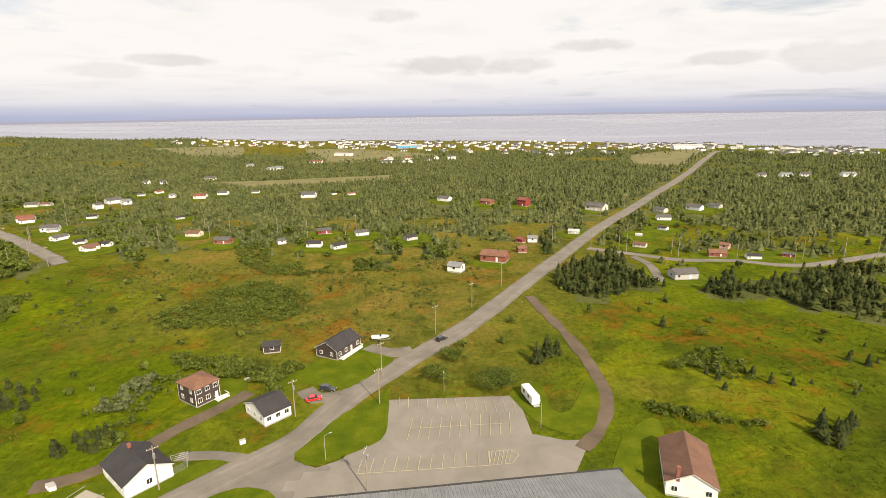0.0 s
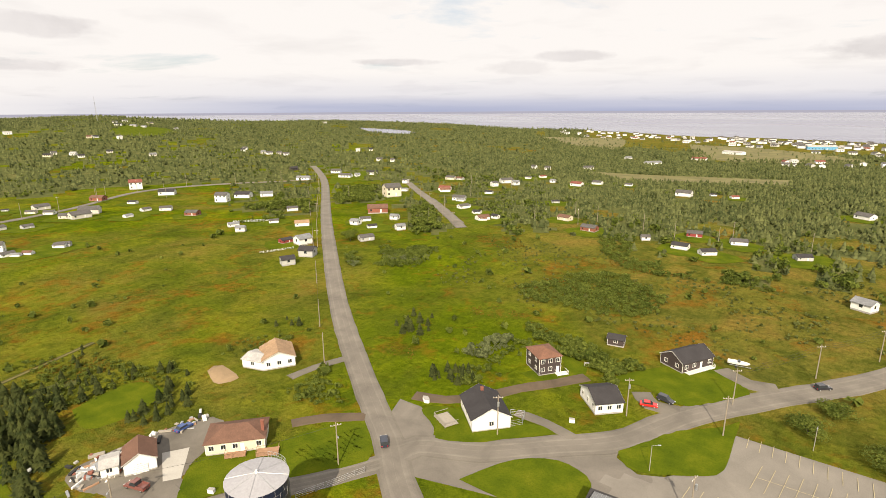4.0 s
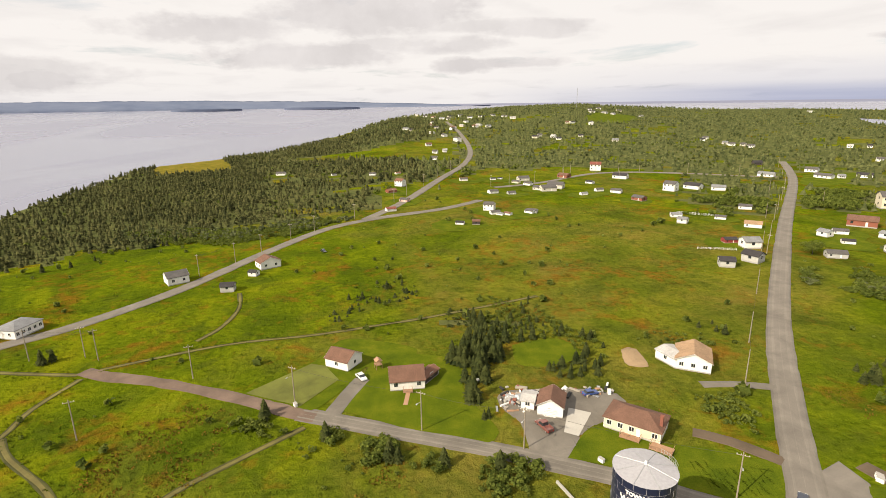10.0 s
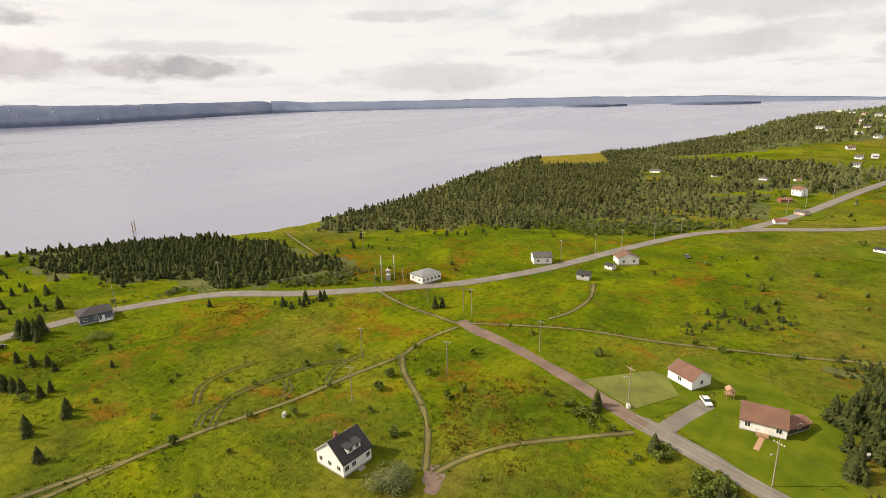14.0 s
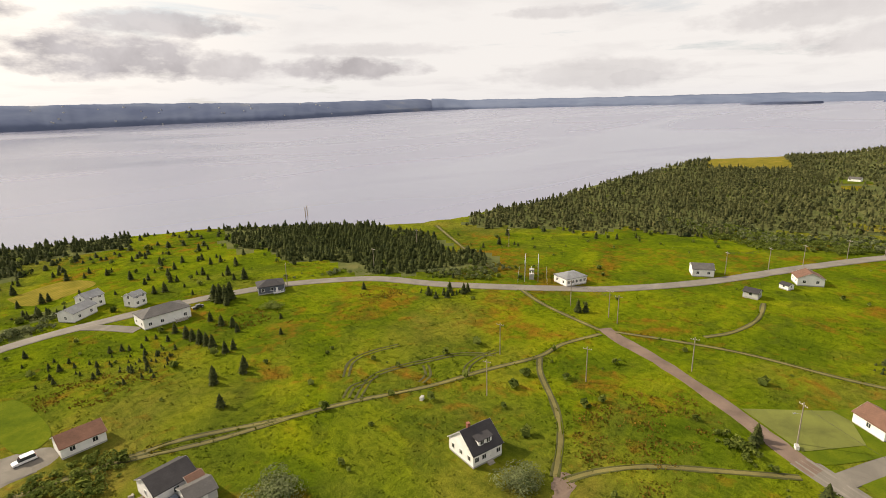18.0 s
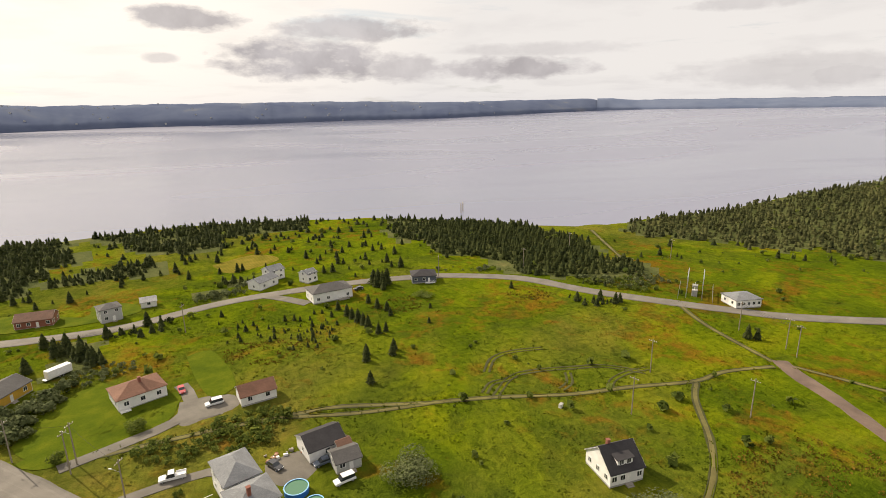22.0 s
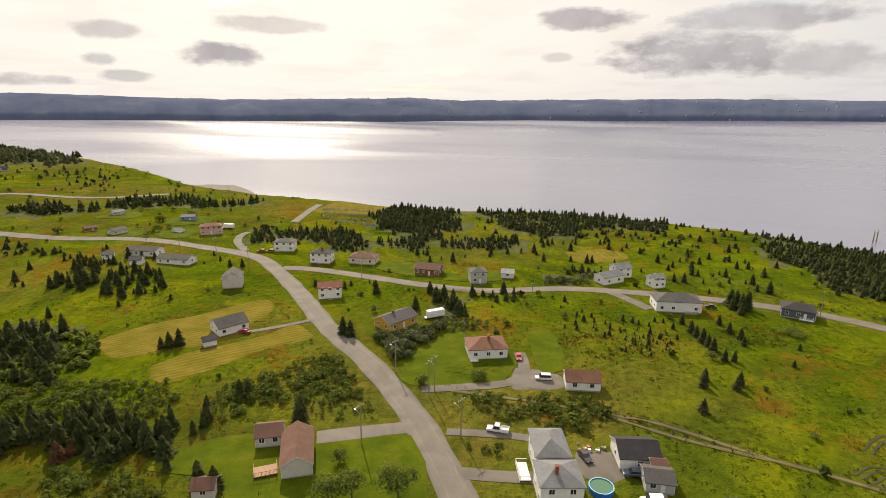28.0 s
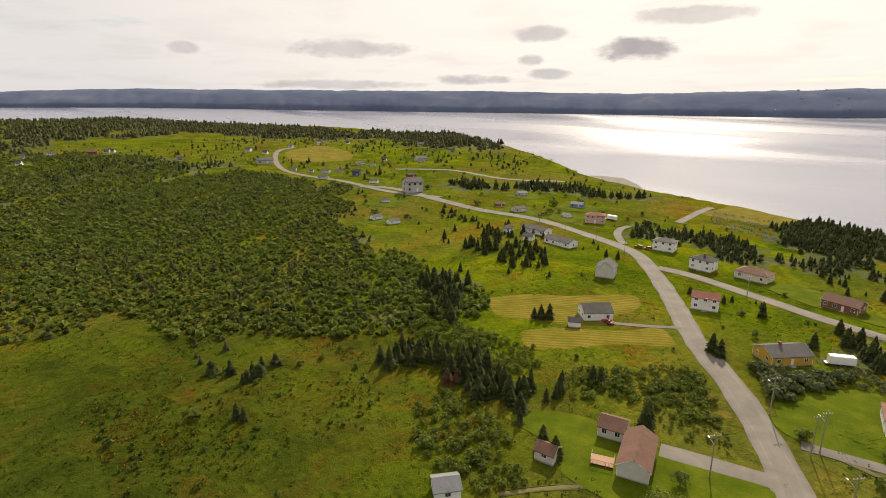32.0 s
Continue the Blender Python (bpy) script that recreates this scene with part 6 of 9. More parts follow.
far_house(-450.7, 178.2, 68, 7.6, 30, "white", "grey", "bungalow")
far_house(-433.8, 158.3, 70, 10.2, 30, "white", "slate", "bungalow")
far_house(-406.3, 191.2, 65, 12.3, -35, "brick", "grey", "bungalow")
far_house(-496.6, 184.1, 70, 10.0, -35, "white", "dark", "bungalow")
far_house(-539.3, 171.0, 72, 11.6, -35, "brick", "brown", "bungalow")
far_house(-580.4, 221.9, 69, 11.7, 0, "white", "red", "storey")
far_house(-454.6, 133.6, 74, 10.5, 20, "pale", "grey", "bungalow")
far_house(-463.3, 125.4, 75, 7.6, -15, "pale", "grey", "bungalow")
far_house(-276.5, 254.3, 47, 8.1, 12, "white", "grey", "bungalow")
far_house(-255.5, 240.7, 47, 8.5, 12, "white", "dark", "bungalow")
far_house(-232.4, 214.5, 47, 9.1, 20, "grey", "grey", "bungalow")
far_house(-292.4, 281.6, 46, 15.7, 0, "brick", "brown", "bungalow")
far_house(-340.7, 349.5, 44, 15.0, 20, "cream", "grey", "storey")
far_house(-361.6, 384.8, 43, 12.1, -15, "white", "slate", "bungalow")
far_house(-399.5, 426.8, 43, 7.8, -25, "white", "grey", "storey")
far_house(-235.1, 247.2, 44, 5.0, 20, "white", "slate", "shed")
far_house(-264.0, 269.4, 44, 5.0, -25, "white", "slate", "shed")
far_house(-273.9, 240.2, 49, 5.3, -35, "white", "slate", "shed")
far_house(-319.1, 398.1, 39, 9.8, 0, "white", "rust", "bungalow")
far_house(-271.0, 357.7, 37, 11.4, -25, "white", "slate", "bungalow")
far_house(-248.5, 338.7, 36, 9.0, 20, "white", "slate", "bungalow")
far_house(-226.4, 320.0, 35, 7.3, 20, "white", "dark", "bungalow")
far_house(-207.2, 300.1, 35, 6.8, 0, "white", "rust", "bungalow")
far_house(-517.4, 380.4, 54, 15.0, -15, "white", "slate", "bungalow")
far_house(-491.7, 422.6, 49, 15.6, -25, "white", "grey", "bungalow")
far_house(-533.0, 442.9, 50, 11.8, -15, "white", "grey", "bungalow")
far_house(-485.4, 459.9, 47, 12.9, 0, "white", "dark", "bungalow")
far_house(-485.9, 435.9, 48, 5.0, 20, "white", "slate", "shed")
far_house(-769.5, 502.6, 57, 9.5, 12, "white", "grey", "bungalow")
far_house(-743.6, 516.4, 55, 9.3, -15, "white", "grey", "bungalow")
far_house(-596.0, 424.2, 55, 9.6, 20, "brown", "dark", "bungalow")
far_house(-575.7, 562.0, 46, 8.8, 12, "white", "grey", "bungalow")
far_house(-553.7, 567.1, 44, 5.3, -25, "white", "grey", "bungalow")
far_house(-601.6, -128.3, 102, 10.4, -15, "white", "grey", "bungalow")
far_house(-491.3, 1.1, 90, 8.3, -35, "white", "rust", "storey")
far_house(-458.9, -4.0, 90, 7.0, 30, "brick", "rust", "bungalow")
far_house(-418.0, 4.2, 89, 5.8, -35, "pink", "grey", "bungalow")
far_house(-383.8, -4.4, 91, 7.7, 20, "white", "red", "bungalow")
far_house(-701.6, 50.2, 86, 7.6, -25, "white", "grey", "bungalow")
far_house(-567.1, -25.9, 93, 6.0, -15, "white", "grey", "bungalow")
far_house(-566.2, 2.2, 90, 5.2, 30, "white", "rust", "bungalow")
far_house(-521.1, 66.2, 83, 8.2, 12, "white", "grey", "bungalow")
far_house(-528.9, 97.0, 80, 7.6, 12, "white", "dark", "bungalow")
far_house(-450.5, 83.8, 79, 8.7, 30, "white", "grey", "bungalow")
far_house(-506.5, 114.2, 77, 8.2, -25, "cream", "grey", "bungalow")
far_house(-492.6, 122.1, 76, 8.0, -35, "white", "grey", "bungalow")
far_house(-375.4, 65.3, 80, 10.4, -15, "white", "grey", "storey")
far_house(-360.4, 70.6, 79, 7.7, -25, "white", "slate", "bungalow")
far_house(-337.1, 39.7, 83, 7.6, -15, "white", "dark", "bungalow")
far_house(-335.6, 50.6, 81, 5.0, 0, "brown", "brown", "shed")
far_house(-365.1, 92.4, 76, 5.0, -35, "white", "grey", "bungalow")
far_house(-246.6, -70.2, 106, 5.0, -35, "white", "dark", "shed")
far_house(-225.7, -75.5, 108, 5.0, -15, "grey", "dark", "shed")
far_house(-363.0, 68.8, 79, 6.9, 20, "white", "grey", "bungalow")
far_house(-360.4, 75.8, 78, 5.6, -35, "white", "brown", "bungalow")
far_house(-365.7, 95.0, 75, 7.4, -15, "grey", "grey", "bungalow")
far_house(-444.0, 98.0, 78, 5.7, 20, "grey", "grey", "bungalow")
far_house(-522.0, 127.0, 76, 8.9, 20, "pale", "grey", "bungalow")
far_house(-494.0, 123.2, 76, 8.5, -15, "cream", "grey", "bungalow")
far_house(-459.4, 127.9, 74, 7.5, -35, "pale", "grey", "bungalow")
far_house(-469.7, 142.5, 73, 11.1, -15, "pale", "grey", "bungalow")
far_house(-534.8, 104.7, 79, 6.7, -15, "grey", "dark", "bungalow")
far_house(485.2, -232.9, -116, 7.5, -15, "navy", "dark", "storey")
far_house(436.0, -226.0, -117, 8.5, -25, "white", "grey", "bungalow")
far_house(444.4, -274.0, -122, 14.4, 30, "red", "dark", "bungalow")
far_house(373.1, -232.5, -122, 16.8, 20, "grey", "grey", "storey")
far_house(356.5, -195.4, -119, 6.5, 0, "white", "grey", "bungalow")
far_house(313.3, -165.6, -118, 7.9, 30, "white", "grey", "bungalow")
far_house(295.3, -168.4, -120, 8.2, 30, "white", "grey", "bungalow")
far_house(291.4, -254.9, -131, 5.0, 12, "brick", "brown", "bungalow")
far_house(310.2, -295.1, -134, 8.1, 20, "grey", "slate", "bungalow")
far_house(270.1, -255.9, -133, 5.9, 30, "pale", "grey", "bungalow")
far_house(244.2, -272.7, -138, 10.0, -35, "white", "slate", "bungalow")
far_house(261.2, -303.4, -139, 9.3, -15, "blue", "slate", "bungalow")
far_house(606.1, -180.3, -107, 16.9, 12, "grey", "grey", "bungalow")
far_house(730.7, -196.7, -105, 7.8, -25, "white", "grey", "bungalow")
far_house(802.5, 17.0, -89, 8.1, 0, "white", "grey", "bungalow")
far_house(780.5, -25.4, -92, 11.2, -15, "brick", "brown", "bungalow")
far_house(780.2, -40.2, -93, 7.2, -25, "pale", "grey", "bungalow")
far_house(751.4, -261.6, -109, 5.0, -15, "white", "slate", "shed")
far_house(668.5, -103.9, -99, 5.7, 0, "grey", "grey", "bungalow")
far_house(583.7, -422.9, -126, 5.6, 12, "grey", "grey", "bungalow")
far_house(531.5, -339.8, -123, 6.9, -25, "grey", "grey", "bungalow")
far_house(580.1, -317.4, -119, 6.2, -15, "pale", "grey", "bungalow")
far_house(702.1, -449.4, -123, 10.3, 12, "grey", "grey", "bungalow")
far_house(487.5, -197.9, -112, 7.3, -35, "pale", "grey", "bungalow")
far_house(-1494.7, 28.8, 89, 11.4, -15, "white", "grey", "bungalow")
far_house(-1507.8, 60.2, 88, 16.1, -35, "cream", "white", "bungalow")
far_house(-1442.1, 79.9, 87, 11.0, 0, "white", "grey", "bungalow")
far_house(-1371.7, 97.3, 86, 10.5, -25, "cream", "brown", "bungalow")
far_house(-1305.5, 112.9, 85, 12.0, -15, "white", "slate", "bungalow")
far_house(-1329.9, 135.9, 84, 14.3, 30, "pale", "dark", "bungalow")
far_house(-1341.5, 161.0, 83, 12.4, 30, "white", "grey", "bungalow")
far_house(-1272.2, 176.7, 82, 11.8, -15, "white", "grey", "bungalow")
far_house(-1285.6, 205.7, 81, 13.9, -15, "white", "dark", "bungalow")
far_house(-1298.6, 235.2, 80, 10.1, 12, "white", "dark", "bungalow")
far_house(-1266.9, 256.4, 79, 11.8, -35, "white", "grey", "bungalow")
far_house(-1228.0, 268.2, 78, 13.4, 0, "white", "white", "bungalow")
far_house(-1069.7, 20.9, 89, 11.5, -25, "white", "slate", "bungalow")
far_house(-1046.7, 31.3, 88, 8.1, 0, "cream", "dark", "bungalow")
far_house(-1096.0, 83.1, 86, 8.5, -25, "pale", "dark", "bungalow")
far_house(-1148.0, 75.1, 86, 8.8, -35, "white", "brown", "bungalow")
far_house(-1083.5, 116.2, 84, 11.7, -35, "white", "brown", "bungalow")
far_house(-1114.7, 137.2, 83, 8.6, -35, "cream", "white", "bungalow")
far_house(-1120.5, 173.4, 81, 12.2, -35, "white", "white", "bungalow")
far_house(-1097.8, 189.7, 80, 10.2, 20, "white", "slate", "bungalow")
far_house(-760.7, 55.5, 86, 7.1, -25, "white", "grey", "bungalow")
far_house(-773.1, 70.3, 85, 6.0, 12, "white", "white", "bungalow")
far_house(-845.0, 51.2, 87, 9.2, 20, "white", "brown", "bungalow")
far_house(-927.6, 243.5, 75, 10.2, -25, "cream", "dark", "bungalow")
far_house(-946.7, 256.6, 75, 7.5, 12, "white", "grey", "bungalow")
far_house(-923.7, 274.6, 73, 8.8, -35, "white", "white", "bungalow")
far_house(-893.3, 274.5, 73, 8.5, 12, "white", "dark", "bungalow")
far_house(-914.7, 320.1, 71, 8.7, 0, "pale", "dark", "bungalow")
far_house(-845.9, 353.7, 67, 9.5, 12, "pale", "slate", "bungalow")
far_house(-854.5, 511.3, 59, 8.3, -25, "white", "grey", "bungalow")
far_house(-1321.3, 487.8, 70, 14.5, -15, "white", "dark", "bungalow")
far_house(-1311.3, 515.9, 69, 14.5, -35, "pale", "slate", "bungalow")
far_house(-1294.3, 530.8, 68, 10.2, -35, "white", "slate", "bungalow")
far_house(-1426.9, 600.2, 67, 13.5, 30, "cream", "grey", "bungalow")
far_house(-1473.7, 561.2, 69, 11.6, 12, "white", "grey", "bungalow")
far_house(-1406.1, 511.1, 70, 13.2, -15, "white", "grey", "bungalow")
far_house(-1105.0, 366.9, 72, 10.4, 30, "white", "dark", "bungalow")
far_house(-1109.2, 358.6, 72, 8.7, 0, "cream", "brown", "bungalow")
far_house(-583.3, -67.1, 97, 6.3, 20, "white", "dark", "bungalow")
far_house(-1388.2, 1119.3, 51, 15.9, -25, "white", "white", "bungalow")
far_house(-834.7, 494.9, 59, 8.1, 0, "white", "dark", "bungalow")
far_house(-785.1, 502.5, 57, 7.7, -25, "pale", "slate", "bungalow")
far_house(-761.0, 515.9, 56, 7.5, -25, "pale", "grey", "bungalow")
far_house(-702.1, 634.2, 48, 7.1, 0, "white", "white", "bungalow")
far_house(-692.6, 655.3, 47, 5.8, 0, "white", "dark", "bungalow")
far_house(790.7, 44.0, -87, 5.8, 0, "white", "grey", "bungalow")
far_house(736.5, 44.6, -87, 5.4, -35, "white", "grey", "bungalow")
far_house(1011.2, -255.8, -104, 6.8, -25, "white", "grey", "shed")
far_house(767.0, -310.4, -112, 6.3, 0, "white", "grey", "storey")
far_house(799.7, -333.2, -113, 5.9, 0, "white", "grey", "bungalow")
far_house(767.3, -356.5, -115, 5.0, -25, "white", "grey", "shed")
far_house(557.0, -275.1, -116, 5.8, 20, "pale", "grey", "bungalow")
far_house(540.8, -281.2, -117, 5.7, 0, "white", "grey", "bungalow")
far_house(551.3, -352.5, -123, 15.3, 30, "grey", "grey", "bungalow")
far_house(521.0, -215.0, -112, 6.1, -25, "pale", "grey", "bungalow")
far_house(622.7, -188.7, -107, 11.6, 0, "grey", "grey", "bungalow")
far_house(697.5, -208.7, -107, 6.5, -25, "white", "grey", "bungalow")
far_house(781.1, -46.3, -93, 5.2, -35, "white", "grey", "shed")
far_house(519.1, -229.9, -114, 5.3, -35, "grey", "grey", "bungalow")
far_house(549.6, -192.3, -109, 5.0, -15, "grey", "grey", "shed")
far_house(531.8, -204.0, -111, 5.0, -15, "pale", "grey", "shed")

# ---- villages along the northern shore and on the hills ----
def village(outline, gap, seed, thin, kinds):
    x, y, rnd = spread(outline, gap, seed, thin, True, 90.0)
    for n in range(len(x)):
        walls, top, kind = kinds[rnd.randint(len(kinds))]
        far_house(float(x[n]), float(y[n]), math.degrees(math.atan2(-x[n], y[n])), rnd.uniform(9, 14), rnd.choice((-60, -30, 0, 20, 45, 90)), walls, top, kind)


MIXED = (("white", "grey", "bungalow"), ("white", "grey", "bungalow"), ("white", "white", "bungalow"), ("white", "red", "bungalow"), ("pale", "grey", "bungalow"), ("white", "grey", "storey"), ("grey", "grey", "bungalow"))
def far_roofs(outline, gap, seed, label, size=(8, 13), level=None, wall=None, top=None):
    """Countless far houses as plain gabled blocks: walls in one mesh, roofs in another."""
    x, y, rnd = spread(outline, gap, seed, 0.25, False, 120.0)
    blocks, roofs = bmesh.new(), bmesh.new()
    for n in range(len(x)):
        l, w, h, a = rnd.uniform(*size), rnd.uniform(6, 9), rnd.uniform(2.6, 5.2), rnd.uniform(0, 3.14)
        z = ground_at(x[n], y[n]) if level is None else level(x[n], y[n])
        m = Matrix.Translation((x[n], y[n], z)) @ Matrix.Rotation(a, 4, "Z")
        v0, r0 = len(blocks.verts), len(roofs.verts)
        slab(blocks, -l / 2, l / 2, -w / 2, w / 2, -2, h)
        prism(roofs, [(-w / 2 - 0.4, h), (w / 2 + 0.4, h), (0, h + 2.2)], -l / 2 - 0.3, l / 2 + 0.3, "x")
        blocks.verts.ensure_lookup_table()
        roofs.verts.ensure_lookup_table()
        for bm, k in ((blocks, v0), (roofs, r0)):
            for v in bm.verts[k:]:
                v.co = m @ v.co
    t = tagged(new("far_village"), label, "houses", kind="stuff")
    part("walls", blocks, wall or SIDING["white"], t)
    part("roofs", roofs, top or ROOF["grey"], t)


far_roofs([(-990.7, 1594.7), (-611.4, 1604.3), (-126.7, 1430.1), (162.2, 1346.4), (627.7, 1289.4), (792.4, 974.7), (661.8, 811.5), (524.7, 970.0), (378.9, 1146.7), (136.5, 1130.7), (-108.5, 1219.4), (-582.7, 1527.1)], 34.0, 411, "crowded white houses of a far shore village")
village([(-941.5, 1514.2), (-597.9, 1567.8), (-117.7, 1325.5), (143.5, 1190.1), (343.5, 1038.8), (308.0, 929.9), (123.2, 1019.3), (-97.9, 1096.3), (-279.1, 1182.5), (-744.5, 1467.3)], 46.0, 401, 0.25, MIXED)
village([(170.1, 1411.7), (981.2, 2016.4), (804.4, 989.7), (610.9, 747.9), (531.2, 927.5), (581.2, 1143.1), (396.9, 1201.9)], 42.0, 402, 0.2, MIXED)
village([(-222.2, 935.2), (-172.9, 1135.8), (-31.4, 1201.3), (133.3, 1103.9), (79.4, 1007.7), (-80.1, 888.8)], 40.0, 403, 0.45, MIXED)
village([(-1226.0, 55.5), (-1292.4, 144.0), (-1186.6, 206.2), (-970.7, 157.5), (-849.1, 92.6), (-929.4, 63.9)], 55.0, 404, 0.3, MIXED)
village([(-1034.7, 327.7), (-1176.3, 426.5), (-1344.9, 615.3), (-1096.1, 515.6), (-1044.5, 415.9)], 60.0, 405, 0.4, MIXED)


# ---- woods, hedges and meadow plants ----
far_village()


def sector(a0, a1, r0, r1):
    """An outline between two bearings and two distances."""
    turn = np.radians(np.linspace(a0, a1, 24))
    return [(-math.sin(a) * r0, math.cos(a) * r0) for a in turn] + [(-math.sin(a) * r1, math.cos(a) * r1) for a in turn[::-1]]


wood([(-504.3, 601.4), (-519.7, 772.4), (-348.4, 855.1), (-80.1, 888.8), (104.3, 861.5), (279.5, 842.1), (310.0, 724.0), (193.8, 497.2), (128.3, 404.6), (79.1, 377.4), (-2.9, 382.1), (-61.9, 388.5), (-104.1, 389.1), (-152.6, 383.1), (-197.2, 398.1), (-252.1, 426.4), (-344.1, 548.0), (-415.1, 565.5), (-449.0, 532.3)], 4.4, (3, 5.8), 31, "wide olive-green spruce wood between meadows and houses", 0.12, "far", clump=40, mat=OLIVE)
wood(sector(-48, 26, 425, 1120), 5.9, (3.5, 6.6), 32, "wide olive-green woods reaching to a far village", 0.14, "far", clump=60, mat=OLIVE, wide=1.05)
wood(sector(24, 94, 620, 1950), 10.6, (4.5, 8), 33, "olive-green forest over the rising island", 0.08, "far", clump=80, mat=OLIVE, wide=1.1)
wood(sector(-38, 28, 960, 1480), 19.0, (3, 6), 384, "dark trees among the houses of a far village", 0.35, "far", clump=50, mat=OLIVE, free=False)
wood([(165.0, -7.0), (140.0, -30.0), (128.0, -60.0), (104.0, -46.0), (92.0, -20.0), (118.0, 8.0)], 2.6, (0.5, 1.4), 385, "bracken and bramble over a hollow", 0.35, "low", "bush", FERN, clump=10, name="bracken")
wood([(110.5, -67.9), (107.9, -73.4), (106.0, -81.7), (108.9, -84.0), (112.8, -76.9), (114.1, -71.2)], 2.8, (4, 6.5), 386, "dead rust-brown spruces among green ones", 0.1, "near", mat=DEADWOOD, clump=8, free=False)
wood([(843.9, 67.6), (804.4, -17.8), (666.1, -109.6), (431.3, -29.6), (308.6, -2.9), (228.8, 2.5), (217.0, 28.4), (257.0, 98.4), (903.9, 227.6)], 4.2, (1.6, 3.4), 389, "dense low alder wood over flat land", 0.05, "far", "bush", ALDER, clump=22, wide=1.3)
wood([(843.9, 67.6), (804.4, -17.8), (666.1, -109.6), (431.3, -29.6), (308.6, -2.9), (228.8, 2.5), (217.0, 28.4), (257.0, 98.4), (903.9, 227.6)], 8.5, (2.6, 4.6), 390, "young spruces in alder wood", 0.4, "far", clump=30, mat=FORESTED)
wood(sector(-42, -9, 285, 440), 5.4, (3, 6.5), 380, "olive-green trees round scattered roadside houses", 0.42, "far", clump=22, mat=OLIVE)
wood(sector(-46, -26, 160, 300), 6.0, (2.5, 5), 381, "trees behind a roadside meadow", 0.72, "mid", clump=26, mat=SPRUCE)
wood([(-150, 175), (-172, 250), (-120, 292), (-40, 262), (-12, 205), (-40, 178), (-90, 180)], 3.2, (0.5, 1.5), 382, "low grey-green heath scrub over the meadow", 0.4, "low", "bush", HEATH, clump=14, name="heath_scrub")
wood([(-15, 200), (-40, 262), (10, 300), (30, 262), (5, 215)], 3.2, (0.6, 1.8), 383, "low scrub beside the road", 0.35, "low", "bush", HEATH, clump=12, name="heath_scrub")
wood(sector(26, 45, 330, 620), 5.0, (3, 5.8), 34, "olive-green woods behind scattered houses", 0.22, "far", clump=40, mat=OLIVE)
wood(sector(45, 90, 470, 640), 8.0, (4, 7), 35, "thin woods between village houses", 0.6, "far", clump=40, mat=OLIVE)
wood([(-232.3, -270.9), (-566.3, -500.6), (-948.4, -562.4), (-1370.7, -539.1), (-1689.5, -451.8), (-364.5, -89.4), (-328.7, -122.7), (-287.3, -166.2), (-247.3, -217.4)], 4.6, (3, 6), 51, "dense dark mixed forest above the cliffs", 0.06, "mid", clump=25, mat=FORESTED)
wood([(-1137.2, -531.6), (-1317.0, -508.5), (-1308.7, -419.8), (-1569.5, -366.2), (-2116.6, -319.6), (-942.7, -91.8), (-692.8, 17.9), (-545.0, 35.1), (-506.0, -18.9), (-417.3, -25.1), (-380.7, -38.5), (-366.3, -72.1), (-357.9, -103.1), (-361.2, -141.2), (-372.9, -181.7)], 5.4, (3, 6), 52, "dark mixed forest above the western cliffs", 0.1, "far", clump=30, mat=FORESTED)
wood([(-364.8, -178.0), (-356.6, -139.6), (-350.7, -98.2), (-373.0, -45.1), (-354.3, -22.4), (-340.4, -48.5), (-319.4, -87.6), (-319.5, -126.5), (-323.9, -159.9)], 3.0, (1.5, 3.5), 54, "grey-green scrub below the forest", 0.15, "low", "bush", WILLOW, clump=12)
wood([(-762.0, -146.0), (-1402.2, -66.2), (-1383.5, 56.6), (-1007.1, 111.0), (-799.7, 78.6), (-717.6, 18.8), (-655.0, -35.1), (-638.9, 55.1), (-512.3, 27.4), (-506.0, -18.9), (-716.6, -92.2)], 8.5, (6, 9), 53, "dark mixed forest above the western shore", 0.3, "far", mat=FORESTED)
wood([(-137.1, -338.9), (-160.2, -329.1), (-182.7, -312.8), (-197.3, -267.4), (-189.9, -202.6), (-177.5, -181.1), (-162.2, -195.9), (-149.6, -226.3), (-138.4, -264.5), (-119.1, -299.3)], 3.2, (3, 5.6), 55, "belt of dark spruces on the cliff top", 0.04, "mid", clump=18)
wood([(138.0, -668.8), (97.8, -668.3), (-1.2, -680.9), (-69.3, -680.0), (-164.5, -647.8), (-158.3, -602.9), (-52.4, -368.7), (-15.0, -385.6), (-5.5, -338.6), (20.7, -335.9), (56.0, -372.7), (77.9, -407.5)], 3.2, (2.8, 5.4), 57, "dark spruce belt along the cliff edge", 0.06, "mid", clump=18)
wood([(-188.7, -616.9), (-242.2, -556.6), (-177.4, -311.4), (-184.6, -256.9), (-187.1, -224.7), (-178.1, -189.3), (-169.8, -185.5), (-146.4, -202.2), (-128.9, -219.3), (-113.1, -259.5), (-104.2, -290.0), (-103.6, -326.7)], 3.2, (2.8, 5.4), 59, "dark spruce belt above the sea", 0.06, "mid", clump=18)
wood([(138.2, -363.5), (139.0, -403.5), (183.8, -634.5), (85.7, -347.7), (83.8, -314.4), (96.2, -303.9), (120.7, -328.3)], 3.4, (3.5, 6.5), 61, "round stand of dark spruces", 0.04, "mid", clump=14)
wood([(205.7, -285.9), (185.7, -313.7), (130.9, -300.8), (120.2, -285.9), (143.6, -265.3), (171.9, -276.5), (191.1, -270.3)], 3.6, (3.5, 6), 63, "dark spruce stand behind houses", 0.05, "mid", clump=14)
